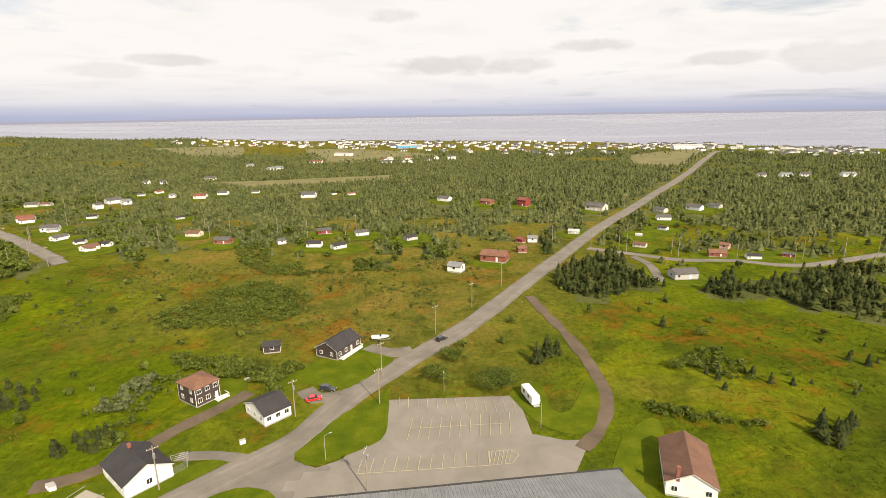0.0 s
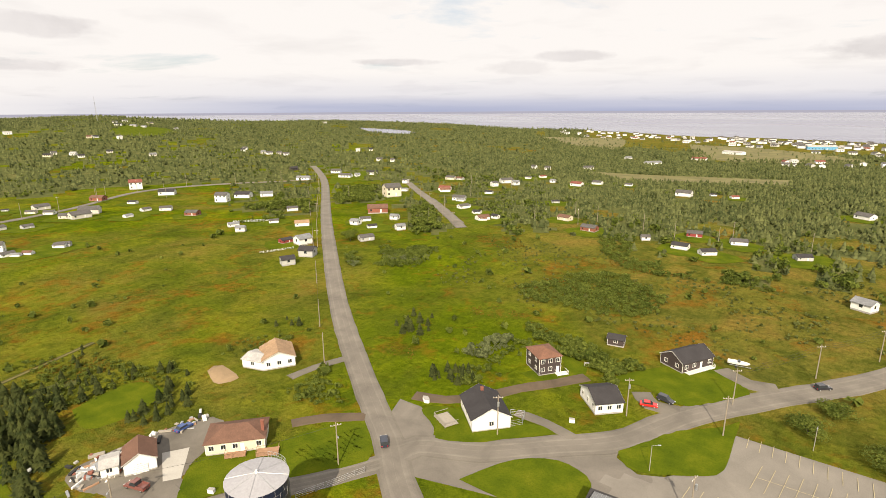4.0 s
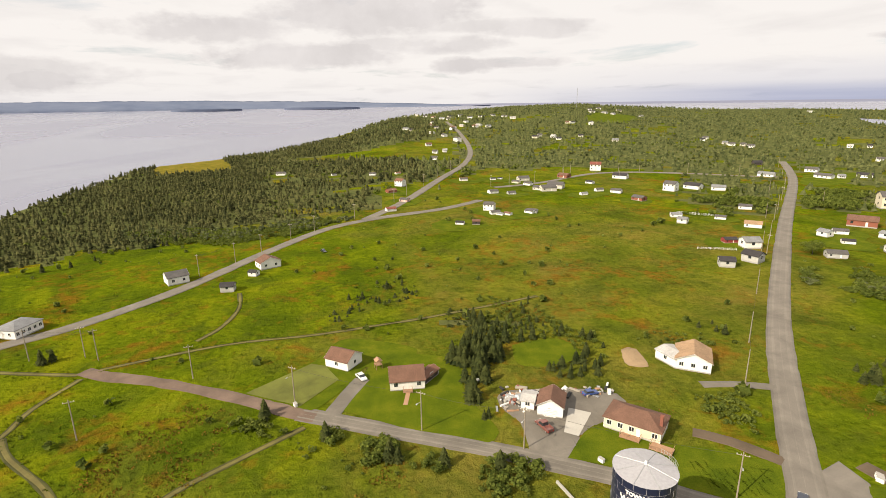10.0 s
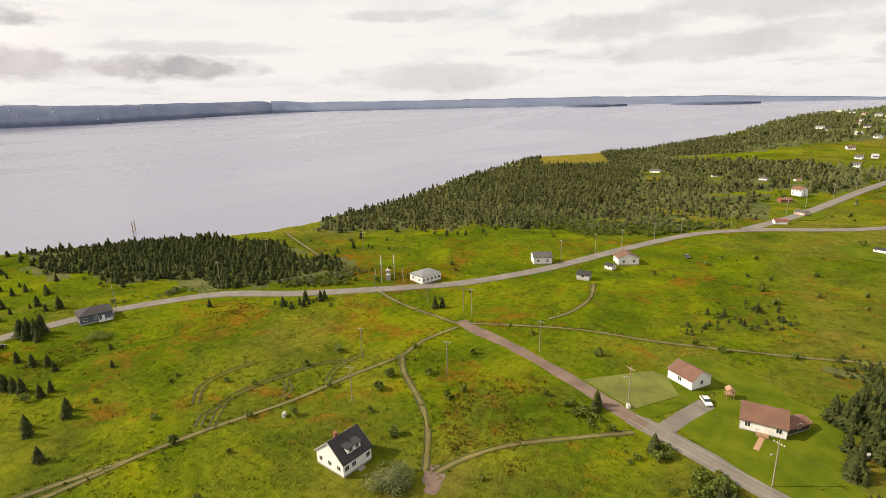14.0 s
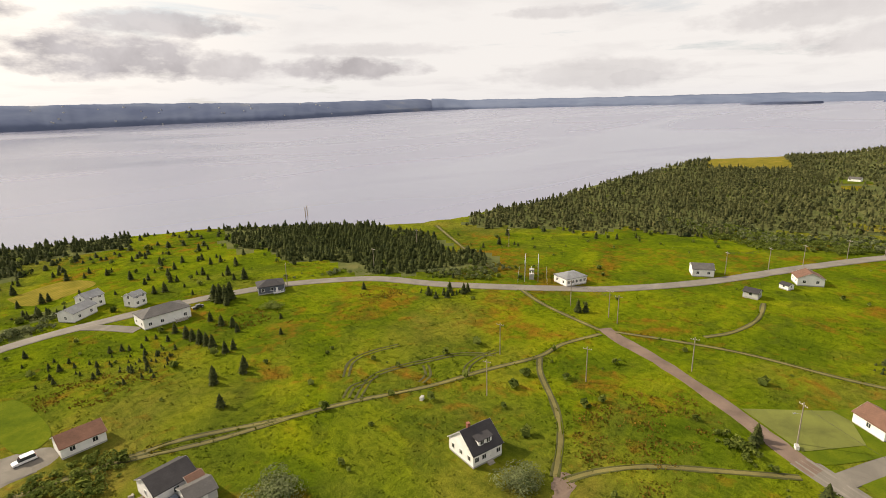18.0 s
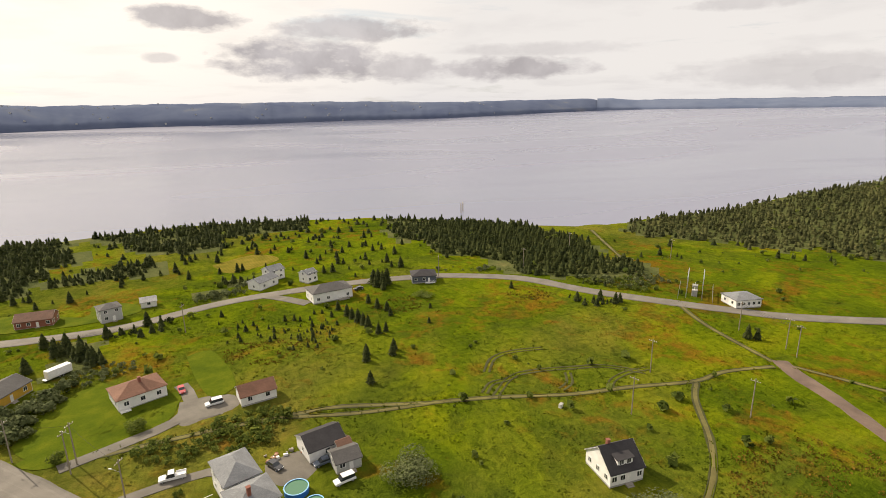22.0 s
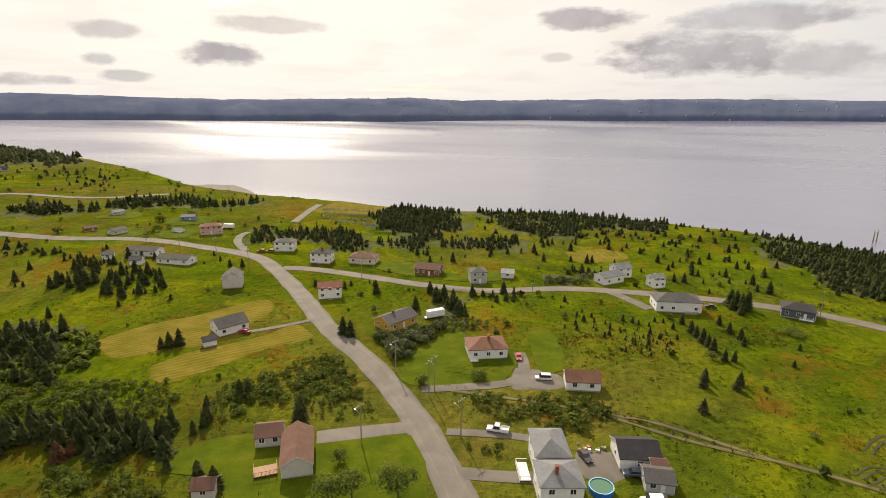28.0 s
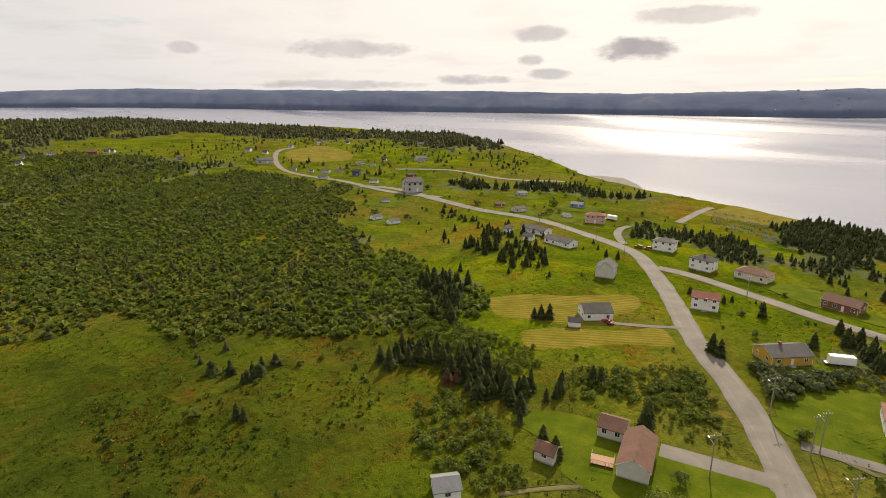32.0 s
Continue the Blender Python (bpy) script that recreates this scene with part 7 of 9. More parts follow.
wood([(143.1, -363.5), (166.0, -628.0), (79.8, -331.2), (102.9, -306.5), (127.4, -333.5)], 3.6, (3.5, 6.5), 65, "dark spruce stand in the meadow", 0.05, "mid", clump=14)
wood([(65.9, 281.2), (97.7, 293.4), (93.5, 261.9), (98.6, 224.5), (127.7, 227.3), (118.9, 210.6), (88.2, 217.1), (51.6, 228.5), (47.4, 240.4)], 3.6, (4.5, 8), 67, "tall dark spruce wood beside the road", 0.05, "mid", clump=14)
wood([(144.2, 259.0), (164.4, 264.2), (217.8, 251.7), (175.9, 199.6), (143.0, 207.5), (121.6, 215.7)], 3.8, (4.5, 8), 69, "tall dark spruce wood behind the meadow", 0.05, "mid", clump=14)
wood([(29.5, 326.7), (60.2, 318.6), (58.8, 284.8), (41.3, 262.3), (30.8, 247.9), (27.3, 267.7), (45.6, 290.9)], 4.0, (5, 8), 71, "spruces round a brick bungalow", 0.1, "mid", clump=14)
wood([(-183.0, 16.8), (-172.0, 27.5), (-148.8, 30.7), (-128.1, 29.4), (-111.0, 27.0), (-117.5, 21.7), (-135.0, 16.2), (-157.4, 14.9)], 2.5, (4, 7.5), 73, "tall dense spruces beside a lawn", 0.1, "near", clump=9, wide=0.95)
wood([(-187.5, 20.5), (-186.9, 52.6), (-160.8, 65.9), (-145.8, 66.8), (-137.5, 56.6), (-133.9, 46.2), (-141.4, 32.6), (-155.6, 28.4), (-172.6, 25.6)], 3.6, (2.5, 5.5), 75, "young spruces and bushes between meadows", 0.45, "near", clump=8, wide=0.95)
wood([(131.8, -62.1), (135.6, -76.0), (116.0, -90.6), (99.1, -91.6), (94.4, -94.7), (90.6, -90.1), (95.5, -78.5), (113.8, -67.0), (124.9, -60.4)], 2.9, (4.5, 8), 77, "dark spruce thicket in the meadow", 0.05, "near", clump=14)
wood([(102.5, -84.1), (87.9, -102.4), (82.1, -96.1), (87.3, -81.1), (94.0, -71.7)], 3.2, (5, 8), 79, "dark spruces at the edge of a lawn", 0.15, "near", clump=9)
wood([(190.3, -124.9), (183.6, -131.6), (154.0, -117.0), (145.5, -119.3), (134.7, -107.5), (145.7, -101.3), (158.2, -101.2)], 3.4, (5, 8), 81, "dark spruces in shade", 0.15, "near", clump=9)
wood([(89.5, 112.5), (102.3, 120.5), (108.9, 116.6), (100.9, 101.7), (94.0, 98.2), (90.0, 103.9)], 3.2, (4, 7), 83, "dark spruces in rough grass", 0.1, "near", clump=9)
wood([(1407.3, 101.6), (1352.6, 8.4), (1376.1, -145.3), (1294.6, -304.6), (1229.1, -412.0), (1114.7, -447.1), (940.8, -467.5), (837.7, -415.9), (851.3, -283.6), (947.7, -221.1), (1041.9, -177.4), (928.1, -101.9), (957.6, -10.0), (902.0, 35.8), (762.8, 63.0)], 9.0, (6, 10), 85, "dark spruce forest on the far ridge", 0.05, "far", mat=FORESTED, wide=1.3)
wood([(972.2, -483.2), (1793.9, -1188.8), (673.2, -579.2), (628.2, -563.7), (599.7, -484.4), (617.0, -447.0), (706.2, -446.8), (832.6, -468.2), (837.7, -415.9)], 9.0, (6, 10), 86, "dark spruce forest along the far cliff", 0.05, "far", mat=FORESTED, wide=1.3)
for k, outline in enumerate(([(731.5, -121.2), (860.5, -144.6), (947.7, -221.1), (915.3, -305.5), (815.9, -405.0), (799.5, -460.5), (678.9, -429.4), (638.6, -324.3), (709.3, -250.4), (699.2, -174.0)], [(696.2, 31.4), (748.3, -15.4), (720.6, -100.5), (631.1, -194.7), (563.4, -264.0), (536.9, -238.0), (604.4, -109.0), (625.3, -24.6), (645.0, 21.2)], [(653.9, -376.1), (564.2, -465.7), (488.4, -496.9), (429.8, -386.6), (513.9, -340.1)], [(578.7, -256.9), (573.9, -329.8), (444.0, -293.8), (411.3, -235.6), (463.7, -216.4)], [(377.6, -216.1), (362.8, -251.2), (320.5, -221.9), (345.2, -207.3)])):
    wood(outline, 15.0, (4, 7), 180 + k, "dark shrubs and small spruces over hill fields", 0.55, "far", clump=24, mat=FORESTED)
wood([(389.0, -281.9), (328.7, -364.6), (291.8, -381.4), (245.8, -394.1), (282.0, -354.4), (332.1, -299.5), (376.3, -266.6)], 4.6, (5, 8), 87, "dark spruce belt below the hill", 0.1, "far", clump=14)
wood([(602.2, 53.2), (676.9, -38.3), (652.4, -149.1), (580.0, -154.3), (606.1, -32.7), (588.0, 12.5)], 8.0, (4, 7), 89, "thin spruces at a field edge", 0.4, "far", clump=20)
for k, outline in enumerate(([(-446.0, 120.7), (-483.5, 170.6), (-422.1, 223.0), (-376.7, 219.4), (-304.8, 162.2), (-352.9, 142.1)], [(-360.6, 191.1), (-367.0, 243.8), (-292.0, 199.5), (-288.0, 161.1)], [(-640.2, 42.0), (-614.1, 173.4), (-474.4, 133.9), (-458.1, 77.6), (-510.5, 43.2)], [(-246.4, 240.3), (-277.2, 352.9), (-184.7, 272.0), (-207.7, 239.4)], [(-476.5, 544.7), (-387.2, 547.3), (-332.0, 472.6), (-360.5, 441.3)], [(-376.5, 481.2), (-321.6, 549.6), (-228.2, 453.6), (-241.1, 377.8), (-320.1, 424.2)], [(-135.8, 370.7), (-10.9, 371.5), (4.1, 304.5), (-59.7, 287.8), (-110.2, 305.9)], [(98.3, 407.2), (212.0, 424.1), (168.7, 326.6), (108.7, 317.2)])):
    wood(outline, 9.0, (3, 5.5), 140 + k, "garden trees between far houses", 0.35, "low", "bush", clump=20, name="leafy_trees")
wood([(-241.1, 377.8), (-152.6, 383.1), (-60.3, 378.1), (29.5, 371.9), (41.2, 334.7), (20.4, 297.4), (-15.4, 292.1), (-63.2, 306.4), (-97.8, 288.0), (-129.1, 286.9), (-162.0, 302.2), (-197.0, 328.8)], 5.0, (3.5, 6), 36, "olive-green trees among scattered houses", 0.12, "far", clump=24, mat=OLIVE)
wood([(-255.8, 351.2), (-230.3, 387.8), (-163.4, 304.9), (-165.1, 272.0), (-184.4, 278.9), (-216.1, 308.5)], 4.5, (3, 5), 37, "leafy hedges round white houses", 0.25, "low", "bush", clump=16, name="leafy_trees")
wood([(98.3, 407.2), (149.2, 441.8), (188.7, 497.9), (216.3, 513.3), (200.6, 451.0), (147.1, 362.6), (112.1, 317.0), (91.0, 304.0), (74.2, 318.4)], 5.5, (3.5, 6), 38, "olive-green trees along the road", 0.2, "far", clump=20, mat=OLIVE)
# scrub
wood([(433.2, 43.0), (489.8, -4.7), (509.4, -25.2), (583.9, -132.4), (509.6, -201.1), (429.6, -200.2), (313.0, -136.6), (248.5, -134.2), (203.8, -127.8), (165.3, -128.6), (143.5, -117.2), (135.8, -93.8), (153.6, -68.7), (167.0, -49.9), (186.0, -23.2), (211.5, -12.4), (242.1, 13.1), (272.6, 32.4)], 2.9, (1.5, 3.2), 91, "dense alder and birch scrub", 0.02, "far", "bush", clump=22, mat=ALDER, wide=1.2)
wood([(433.2, 43.0), (489.8, -4.7), (509.4, -25.2), (583.9, -132.4), (509.6, -201.1), (429.6, -200.2), (313.0, -136.6), (248.5, -134.2), (203.8, -127.8), (165.3, -128.6), (143.5, -117.2), (135.8, -93.8), (153.6, -68.7), (167.0, -49.9), (186.0, -23.2), (211.5, -12.4), (242.1, 13.1), (272.6, 32.4)], 6.5, (2.6, 4.6), 92, "young spruces rising through scrub", 0.5, "mid", clump=30, mat=FORESTED, wide=1.2)
SCRUB_BEDS_A = ([(-77.9, 118.8), (-82.0, 141.5), (-85.5, 159.7), (-69.9, 162.6), (-40.7, 150.9), (-29.6, 147.7), (-28.2, 139.5), (-41.5, 139.8), (-51.7, 140.7), (-61.5, 149.6), (-77.3, 153.7), (-78.5, 144.7), (-76.0, 126.5)], [(-118.1, 200.2), (-104.1, 226.7), (-83.7, 242.7), (-58.0, 225.8), (-65.3, 198.7), (-81.5, 182.4), (-100.2, 178.0)], [(-136.7, 305.2), (-100.7, 319.6), (-54.3, 293.7), (-25.4, 259.4), (-52.7, 250.9), (-98.2, 261.3)], [(35.7, -126.3), (23.5, -133.7), (0.2, -139.9), (-10.6, -138.8), (-7.4, -129.2), (13.7, -120.9), (27.6, -116.4)], [(29.2, -105.8), (26.4, -111.2), (12.4, -111.4), (10.7, -108.5), (20.3, -102.8)], [(92.5, -121.1), (77.4, -149.2), (58.2, -132.5), (45.4, -118.1), (54.1, -109.4), (73.6, -110.5), (85.0, -101.5), (93.2, -108.2)])
SCRUB_BEDS_B = ([(68.5, 155.3), (83.0, 167.5), (94.5, 150.3), (88.9, 143.3), (77.3, 147.3)], [(55.9, 131.6), (70.6, 129.7), (88.9, 122.2), (84.5, 119.8), (60.6, 124.4)], [(-210.2, 177.1), (-217.3, 199.6), (-188.0, 224.9), (-180.8, 213.8), (-198.7, 171.1)], [(-216.2, 177.3), (-227.1, 212.7), (-191.3, 222.9), (-174.6, 208.0), (-197.6, 176.5)], [(-349.9, -171.4), (-353.6, -138.5), (-344.1, -81.0), (-372.5, -52.2), (-347.7, -25.6), (-319.1, -67.1), (-303.3, -125.9)], [(104.7, -164.2), (99.4, -171.6), (84.3, -169.7), (73.8, -156.6), (87.5, -158.0)], [(108.8, -60.5), (104.7, -76.0), (84.1, -78.2), (66.4, -72.0), (70.1, -58.0), (80.3, -55.3), (96.6, -56.6)], [(-122.8, -44.1), (-121.2, -30.3), (-112.6, -30.0), (-116.1, -42.3)])
SCRUB_BEDS_C = ([(155.0, -98.8), (134.7, -107.5), (119.4, -118.7), (102.4, -103.8), (117.2, -91.6), (135.3, -84.2)], [(-132.3, 74.9), (-132.3, 88.5), (-113.4, 92.8), (-100.6, 86.7), (-107.5, 81.6), (-119.0, 73.1)], [(-137.8, -198.6), (-163.5, -183.7), (-173.9, -167.7), (-161.9, -161.4), (-144.8, -179.2)])
SCRUB = SCRUB_BEDS_A + SCRUB_BEDS_B + SCRUB_BEDS_C
LANE_BUSHES = ([(-111.5, -9.9), (-110.0, -2.6), (-101.5, 1.1), (-100.2, -7.4)], [(-104.9, 4.3), (-103.3, 12.4), (-98.0, 11.0), (-99.0, 4.0)], [(-101.5, 17.9), (-97.5, 23.3), (-91.6, 29.7), (-86.0, 24.0), (-92.7, 12.0)], [(-118.7, -24.0), (-115.1, -15.7), (-111.0, -17.0), (-113.5, -25.0)])
for k, outline in enumerate(LANE_BUSHES):
    wood(outline, 1.7, (1.2, 2.9), 360 + k, "dense green bushes along the gravel lane", 0.05, "near", "bush", clump=5, wide=1.1, name="lane_bushes", free=False)
wood([(-90.6, 131.1), (-94.9, 141.6), (-93.6, 152.9), (-87.1, 154.7), (-81.6, 144.2), (-81.8, 130.0)], 1.9, (1.6, 3.4), 370, "pale grey-green willow thicket beside a dark house", 0.03, "near", "bush", WILLOW, clump=6)
wood([(-90.0, 155.8), (-90.9, 163.8), (-74.3, 162.0), (-62.5, 162.8), (-49.6, 159.8), (-42.5, 142.0), (-52.2, 142.6), (-65.3, 149.2)], 2.0, (1.5, 3.2), 371, "broad belt of leafy bushes behind houses", 0.05, "near", "bush", clump=6)
wood([(-87.4, 125.2), (-81.8, 131.0), (-74.8, 119.1), (-79.1, 113.5)], 1.8, (1.3, 2.8), 372, "fresh green bushes beside a track", 0.02, "near", "bush", clump=6)
wood([(-72.7, 140.4), (-66.0, 141.0), (-54.4, 131.3), (-50.8, 121.4), (-56.5, 122.9)], 1.9, (1.0, 2.2), 373, "green hedge between two houses", 0.1, "near", "bush", clump=6)
wood([(-101.6, 108.4), (-98.3, 118.7), (-87.1, 120.1), (-80.8, 111.4), (-86.4, 103.5), (-92.8, 101.1)], 2.6, (2.2, 4.4), 374, "row of young spruces beside the road", 0.1, "near", clump=8, free=False)
wood([(-16.3, -178.6), (-25.6, -190.7), (-34.3, -177.5), (-33.3, -162.7), (-21.8, -158.2)], 2.6, (0.9, 2.4), 375, "patch of knee-high young spruces", 0.15, "mid", clump=8)
wood([(-60.5, -223.8), (-62.2, -218.0), (-70.7, -223.4), (-73.4, -235.7), (-65.3, -237.3)], 2.6, (5, 9), 376, "dark clump of tall spruces by the road", 0.0, "near", clump=8, free=False)
wood([(-135.4, -197.8), (-158.1, -187.9), (-166.4, -166.1), (-154.1, -147.0), (-135.2, -149.8), (-130.4, -177.3)], 4.2, (1.6, 4.2), 387, "young spruces along the bend of a road", 0.3, "near", clump=9)
wood([(-166.4, -166.1), (-189.5, -170.8), (-187.1, -183.5), (-168.3, -187.3)], 2.6, (1.2, 2.6), 388, "grey willow scrub behind the road", 0.1, "mid", "bush", WILLOW, clump=9)
wood([(70.4, -118.5), (77.1, -137.9), (73.9, -152.5), (50.1, -129.0), (41.5, -116.3), (48.5, -109.0), (59.7, -105.7)], 1.9, (0.7, 1.7), 377, "bright bramble and fern thicket beside the road", 0.1, "mid", "bush", clump=6)
wood([(70.1, -155.5), (68.1, -163.0), (60.6, -160.0), (58.1, -171.0), (52.3, -178.0), (46.7, -168.8), (53.9, -152.6), (54.7, -145.9), (64.7, -149.7)], 2.1, (2.2, 4.6), 378, "grey willow and dark bushes round a yellow house", 0.15, "near", "bush", WILLOW, clump=6)
wood([(27.1, -110.5), (19.7, -112.5), (8.2, -114.4), (8.5, -111.8), (19.9, -108.7), (23.5, -105.7)], 1.5, (1.0, 2.0), 379, "clipped green hedge beside a white house", 0.0, "near", "bush", clump=6)
for k, outline in enumerate(SCRUB):
    wood(outline, 2.15, (1.3, 2.9), 100 + k, "tangled green alder and fern scrub", 0.06, "mid", "bush", clump=6, wide=1.15)
wood([(-93.7, -236.1), (-120.5, -227.0), (-140.2, -197.6), (-170.6, -180.9), (-171.2, -165.0), (-155.9, -174.7), (-130.7, -201.6)], 2.6, (1.5, 3.2), 130, "grey willow scrub along the road", 0.3, "mid", "bush", WILLOW, clump=8)
wood([(6.7, -248.3), (-9.2, -264.6), (-16.6, -247.2), (1.0, -229.5), (13.4, -230.2)], 2.6, (2, 4), 131, "pale grey willow bushes by the road", 0.1, "mid", "bush", WILLOW, clump=8)
wood([(-204.0, 173.7), (-214.9, 197.5), (-186.1, 222.8), (-179.6, 212.5), (-196.7, 169.4)], 2.8, (1.5, 3), 132, "pale grey willow thicket", 0.1, "mid", "bush", WILLOW, clump=8)
wood([(66.4, -160.6), (58.4, -158.3), (44.8, -151.2), (41.7, -146.6), (45.0, -141.4), (51.3, -141.2), (60.6, -149.5)], 2.0, (2.5, 4.5), 133, "tall grey willow hedge beside a lawn", 0.05, "near", "bush", WILLOW, clump=8)
wood([(85.0, -169.5), (75.7, -168.2), (69.8, -157.3), (80.4, -160.1)], 2.8, (4.5, 7.5), 134, "dense dark spruces beside the road", 0.0, "near", clump=8)
wood([(69.6, -154.5), (63.5, -152.1), (56.8, -143.8), (58.3, -142.3), (65.7, -146.6)], 2.6, (3.5, 6), 135, "dark spruces and bushes at a lawn edge", 0.1, "near", clump=8)
wood([(63.9, -209.1), (54.1, -209.0), (42.0, -196.8), (41.0, -185.3), (49.8, -188.9), (59.9, -197.0)], 2.8, (4, 6.5), 136, "dark spruces round a camper trailer", 0.05, "near", clump=8)
wood([(48.5, -182.8), (27.4, -187.2), (24.9, -180.6), (40.6, -168.6), (46.3, -172.2)], 2.0, (1, 2.2), 137, "grey-green hedge along a lawn", 0.1, "mid", "bush", WILLOW, clump=8)
for k, outline in enumerate(([(48.5, -216.5), (35.5, -222.5), (32.7, -208.4), (44.6, -206.0)], [(33.7, -225.5), (22.4, -225.6), (20.1, -207.7), (29.5, -207.4)], [(104.7, -227.7), (92.1, -225.1), (89.1, -211.4), (96.9, -212.7)], [(89.4, -223.1), (72.0, -217.6), (69.3, -208.0), (83.3, -210.7)], [(14.3, -262.7), (-13.0, -258.5), (-12.1, -244.1), (8.7, -246.2)], [(81.3, -323.2), (41.3, -319.0), (38.6, -292.9), (67.0, -295.3)], [(118.7, -293.4), (105.7, -300.1), (79.9, -304.5), (77.4, -282.2), (106.9, -280.6)])):
    wood(outline, 3.0, (2.5, 5), 138 + 20 * k, "dark young spruces along the road", 0.1, "mid", clump=8)
for k, outline in enumerate(([(-239.6, -16.5), (-236.8, -5.5), (-210.0, -5.1), (-212.4, -14.1)], [(-217.4, -4.0), (-212.5, 8.3), (-199.0, 6.3), (-202.0, -3.5)], [(-204.3, -31.9), (-203.1, -21.4), (-185.2, -20.8), (-187.6, -29.3)], [(-195.3, 16.3), (-191.6, 28.4), (-176.0, 26.4), (-179.5, 17.0)], [(-210.4, -18.4), (-206.8, -10.5), (-194.5, -11.3), (-197.0, -17.1)])):
    wood(outline, 2.6, (0.9, 2.6), 320 + k, "dark low spruces and shrubs in long grass", 0.15, "mid", "spruce", clump=6, wide=1.5)
# scattered young spruces
SPRUCE_SCATTER_A = (([(139.1, -329.8), (47.5, -367.9), (-91.3, -340.4), (-136.0, -305.9), (-111.5, -244.5), (-81.6, -251.4), (5.1, -277.6), (101.2, -280.6)], 17, (2, 5.5)), ([(307.2, -211.9), (288.0, -268.0), (193.9, -263.3), (140.6, -187.6), (149.2, -157.5), (190.4, -146.0), (223.1, -149.3)], 17, (2, 5)), ([(46.8, -298.2), (-73.4, -292.1), (-145.2, -224.9), (-106.7, -211.7), (-32.7, -241.9), (29.4, -250.6)], 17, (2, 5)), ([(120.7, -300.4), (73.6, -302.9), (39.6, -307.0), (-5.1, -326.8), (-76.1, -302.4), (-92.8, -267.8), (-64.7, -258.8), (-8.6, -271.1), (31.0, -270.0), (78.4, -270.9)], 13, (2.5, 6)), ([(9.8, -211.9), (-10.7, -225.2), (-23.5, -212.5), (-34.2, -194.7), (-31.9, -172.5), (-13.9, -169.5), (5.7, -192.3)], 5, (1.4, 3.2)))
SPRUCE_SCATTER_B = (([(245.7, -196.0), (245.8, -212.2), (215.6, -217.8), (182.2, -199.0), (168.4, -170.0), (188.2, -164.1), (222.7, -176.2)], 5, (3.5, 7)), ([(315.7, -218.3), (299.4, -235.2), (252.8, -196.0), (227.9, -167.2), (249.8, -169.1)], 6.5, (3, 6.5)), ([(-138.5, -175.9), (-151.8, -177.5), (-157.2, -156.9), (-154.1, -148.0), (-141.9, -157.5), (-136.3, -170.2)], 4, (2.5, 5.5)), ([(-224.1, -20.2), (-239.0, -12.6), (-206.5, 1.7), (-193.6, -1.6), (-197.6, -19.2)], 6, (2, 4)), ([(201.1, 401.5), (366.3, 435.8), (247.8, 288.9), (212.2, 291.6), (182.1, 324.9)], 15, (3.5, 7)), ([(-182.4, -232.9), (-253.0, -219.7), (-295.8, -167.5), (-276.0, -155.3), (-224.9, -194.0)], 14, (3, 6)))
SPRUCE_SCATTER_C = (([(91.8, -380.7), (9.9, -409.3), (-165.4, -626.5), (-97.3, -317.7), (-24.9, -302.6), (40.2, -315.0)], 9, (2.5, 6)), ([(911.7, -407.7), (871.7, -577.6), (518.4, -465.7), (415.4, -459.2), (399.1, -359.2), (599.6, -344.7)], 24, (3, 6)), ([(-244.5, -17.8), (-250.3, -7.7), (-195.1, 5.2), (-194.8, -3.2), (-207.8, -16.1)], 6, (2, 4.5)), ([(235.4, -235.1), (105.3, -214.2), (95.2, -172.8), (150.6, -229.9), (221.4, -240.5)], 12, (3, 5)), ([(-117.7, -296.2), (-142.2, -248.7), (-154.4, -180.3), (-137.6, -202.4), (-113.7, -242.1)], 10, (2, 5)), ([(-201.6, 39.5), (-172.0, 67.7), (-150.7, 71.9), (-142.4, 59.0), (-169.0, 42.0)], 5.5, (2, 4.5)), ([(-161.5, 99.3), (-165.4, 117.1), (-143.8, 101.0), (-147.6, 92.3)], 5, (2.5, 4.5)))
SPRUCE_SCATTER_D = (([(-136.0, 125.7), (-128.6, 152.8), (-111.1, 138.3), (-119.2, 126.0)], 5, (3, 5)), ([(-99.3, 114.6), (-78.6, 117.6), (-72.8, 109.6), (-87.7, 105.8)], 4.5, (3, 5)), ([(-133.5, 143.1), (-125.6, 153.3), (-113.8, 139.2), (-122.5, 133.4)], 4, (4, 6)), ([(149.1, -18.2), (157.0, -35.9), (146.3, -32.9), (142.3, -22.7)], 4.5, (4, 7)), ([(153.3, -34.9), (146.6, -53.8), (136.4, -49.7), (138.4, -38.6)], 6, (4, 6.5)))
THIN = SPRUCE_SCATTER_A + SPRUCE_SCATTER_B + SPRUCE_SCATTER_C + SPRUCE_SCATTER_D
count = 0
for k, (outline, gap, tall) in enumerate(THIN):
    x, y, rnd = spread(outline, gap, 200 + k, 0.3, True, 15.0)
    far = np.hypot(x, y) > 330
    for n in range(len(x)):
        if not far[n] and count < 300:
            spruce(float(x[n]), float(y[n]), float(rnd.uniform(0.4, 0.95) ** 1.2 * tall[1]), n)
            count += 1
            far[n] = False
            x[n] = np.nan
    ok = ~np.isnan(x)
    if ok.any():
        spots = np.stack([x[ok], y[ok], 0.72 * rnd.uniform(*tall, ok.sum()), rnd.uniform(1.2, 1.8, ok.sum())], -1)
        stuff("spruce_wood", CONIFERS["mid"], spots, SPRUCE, "scattered young spruces over rough meadow", "trees")
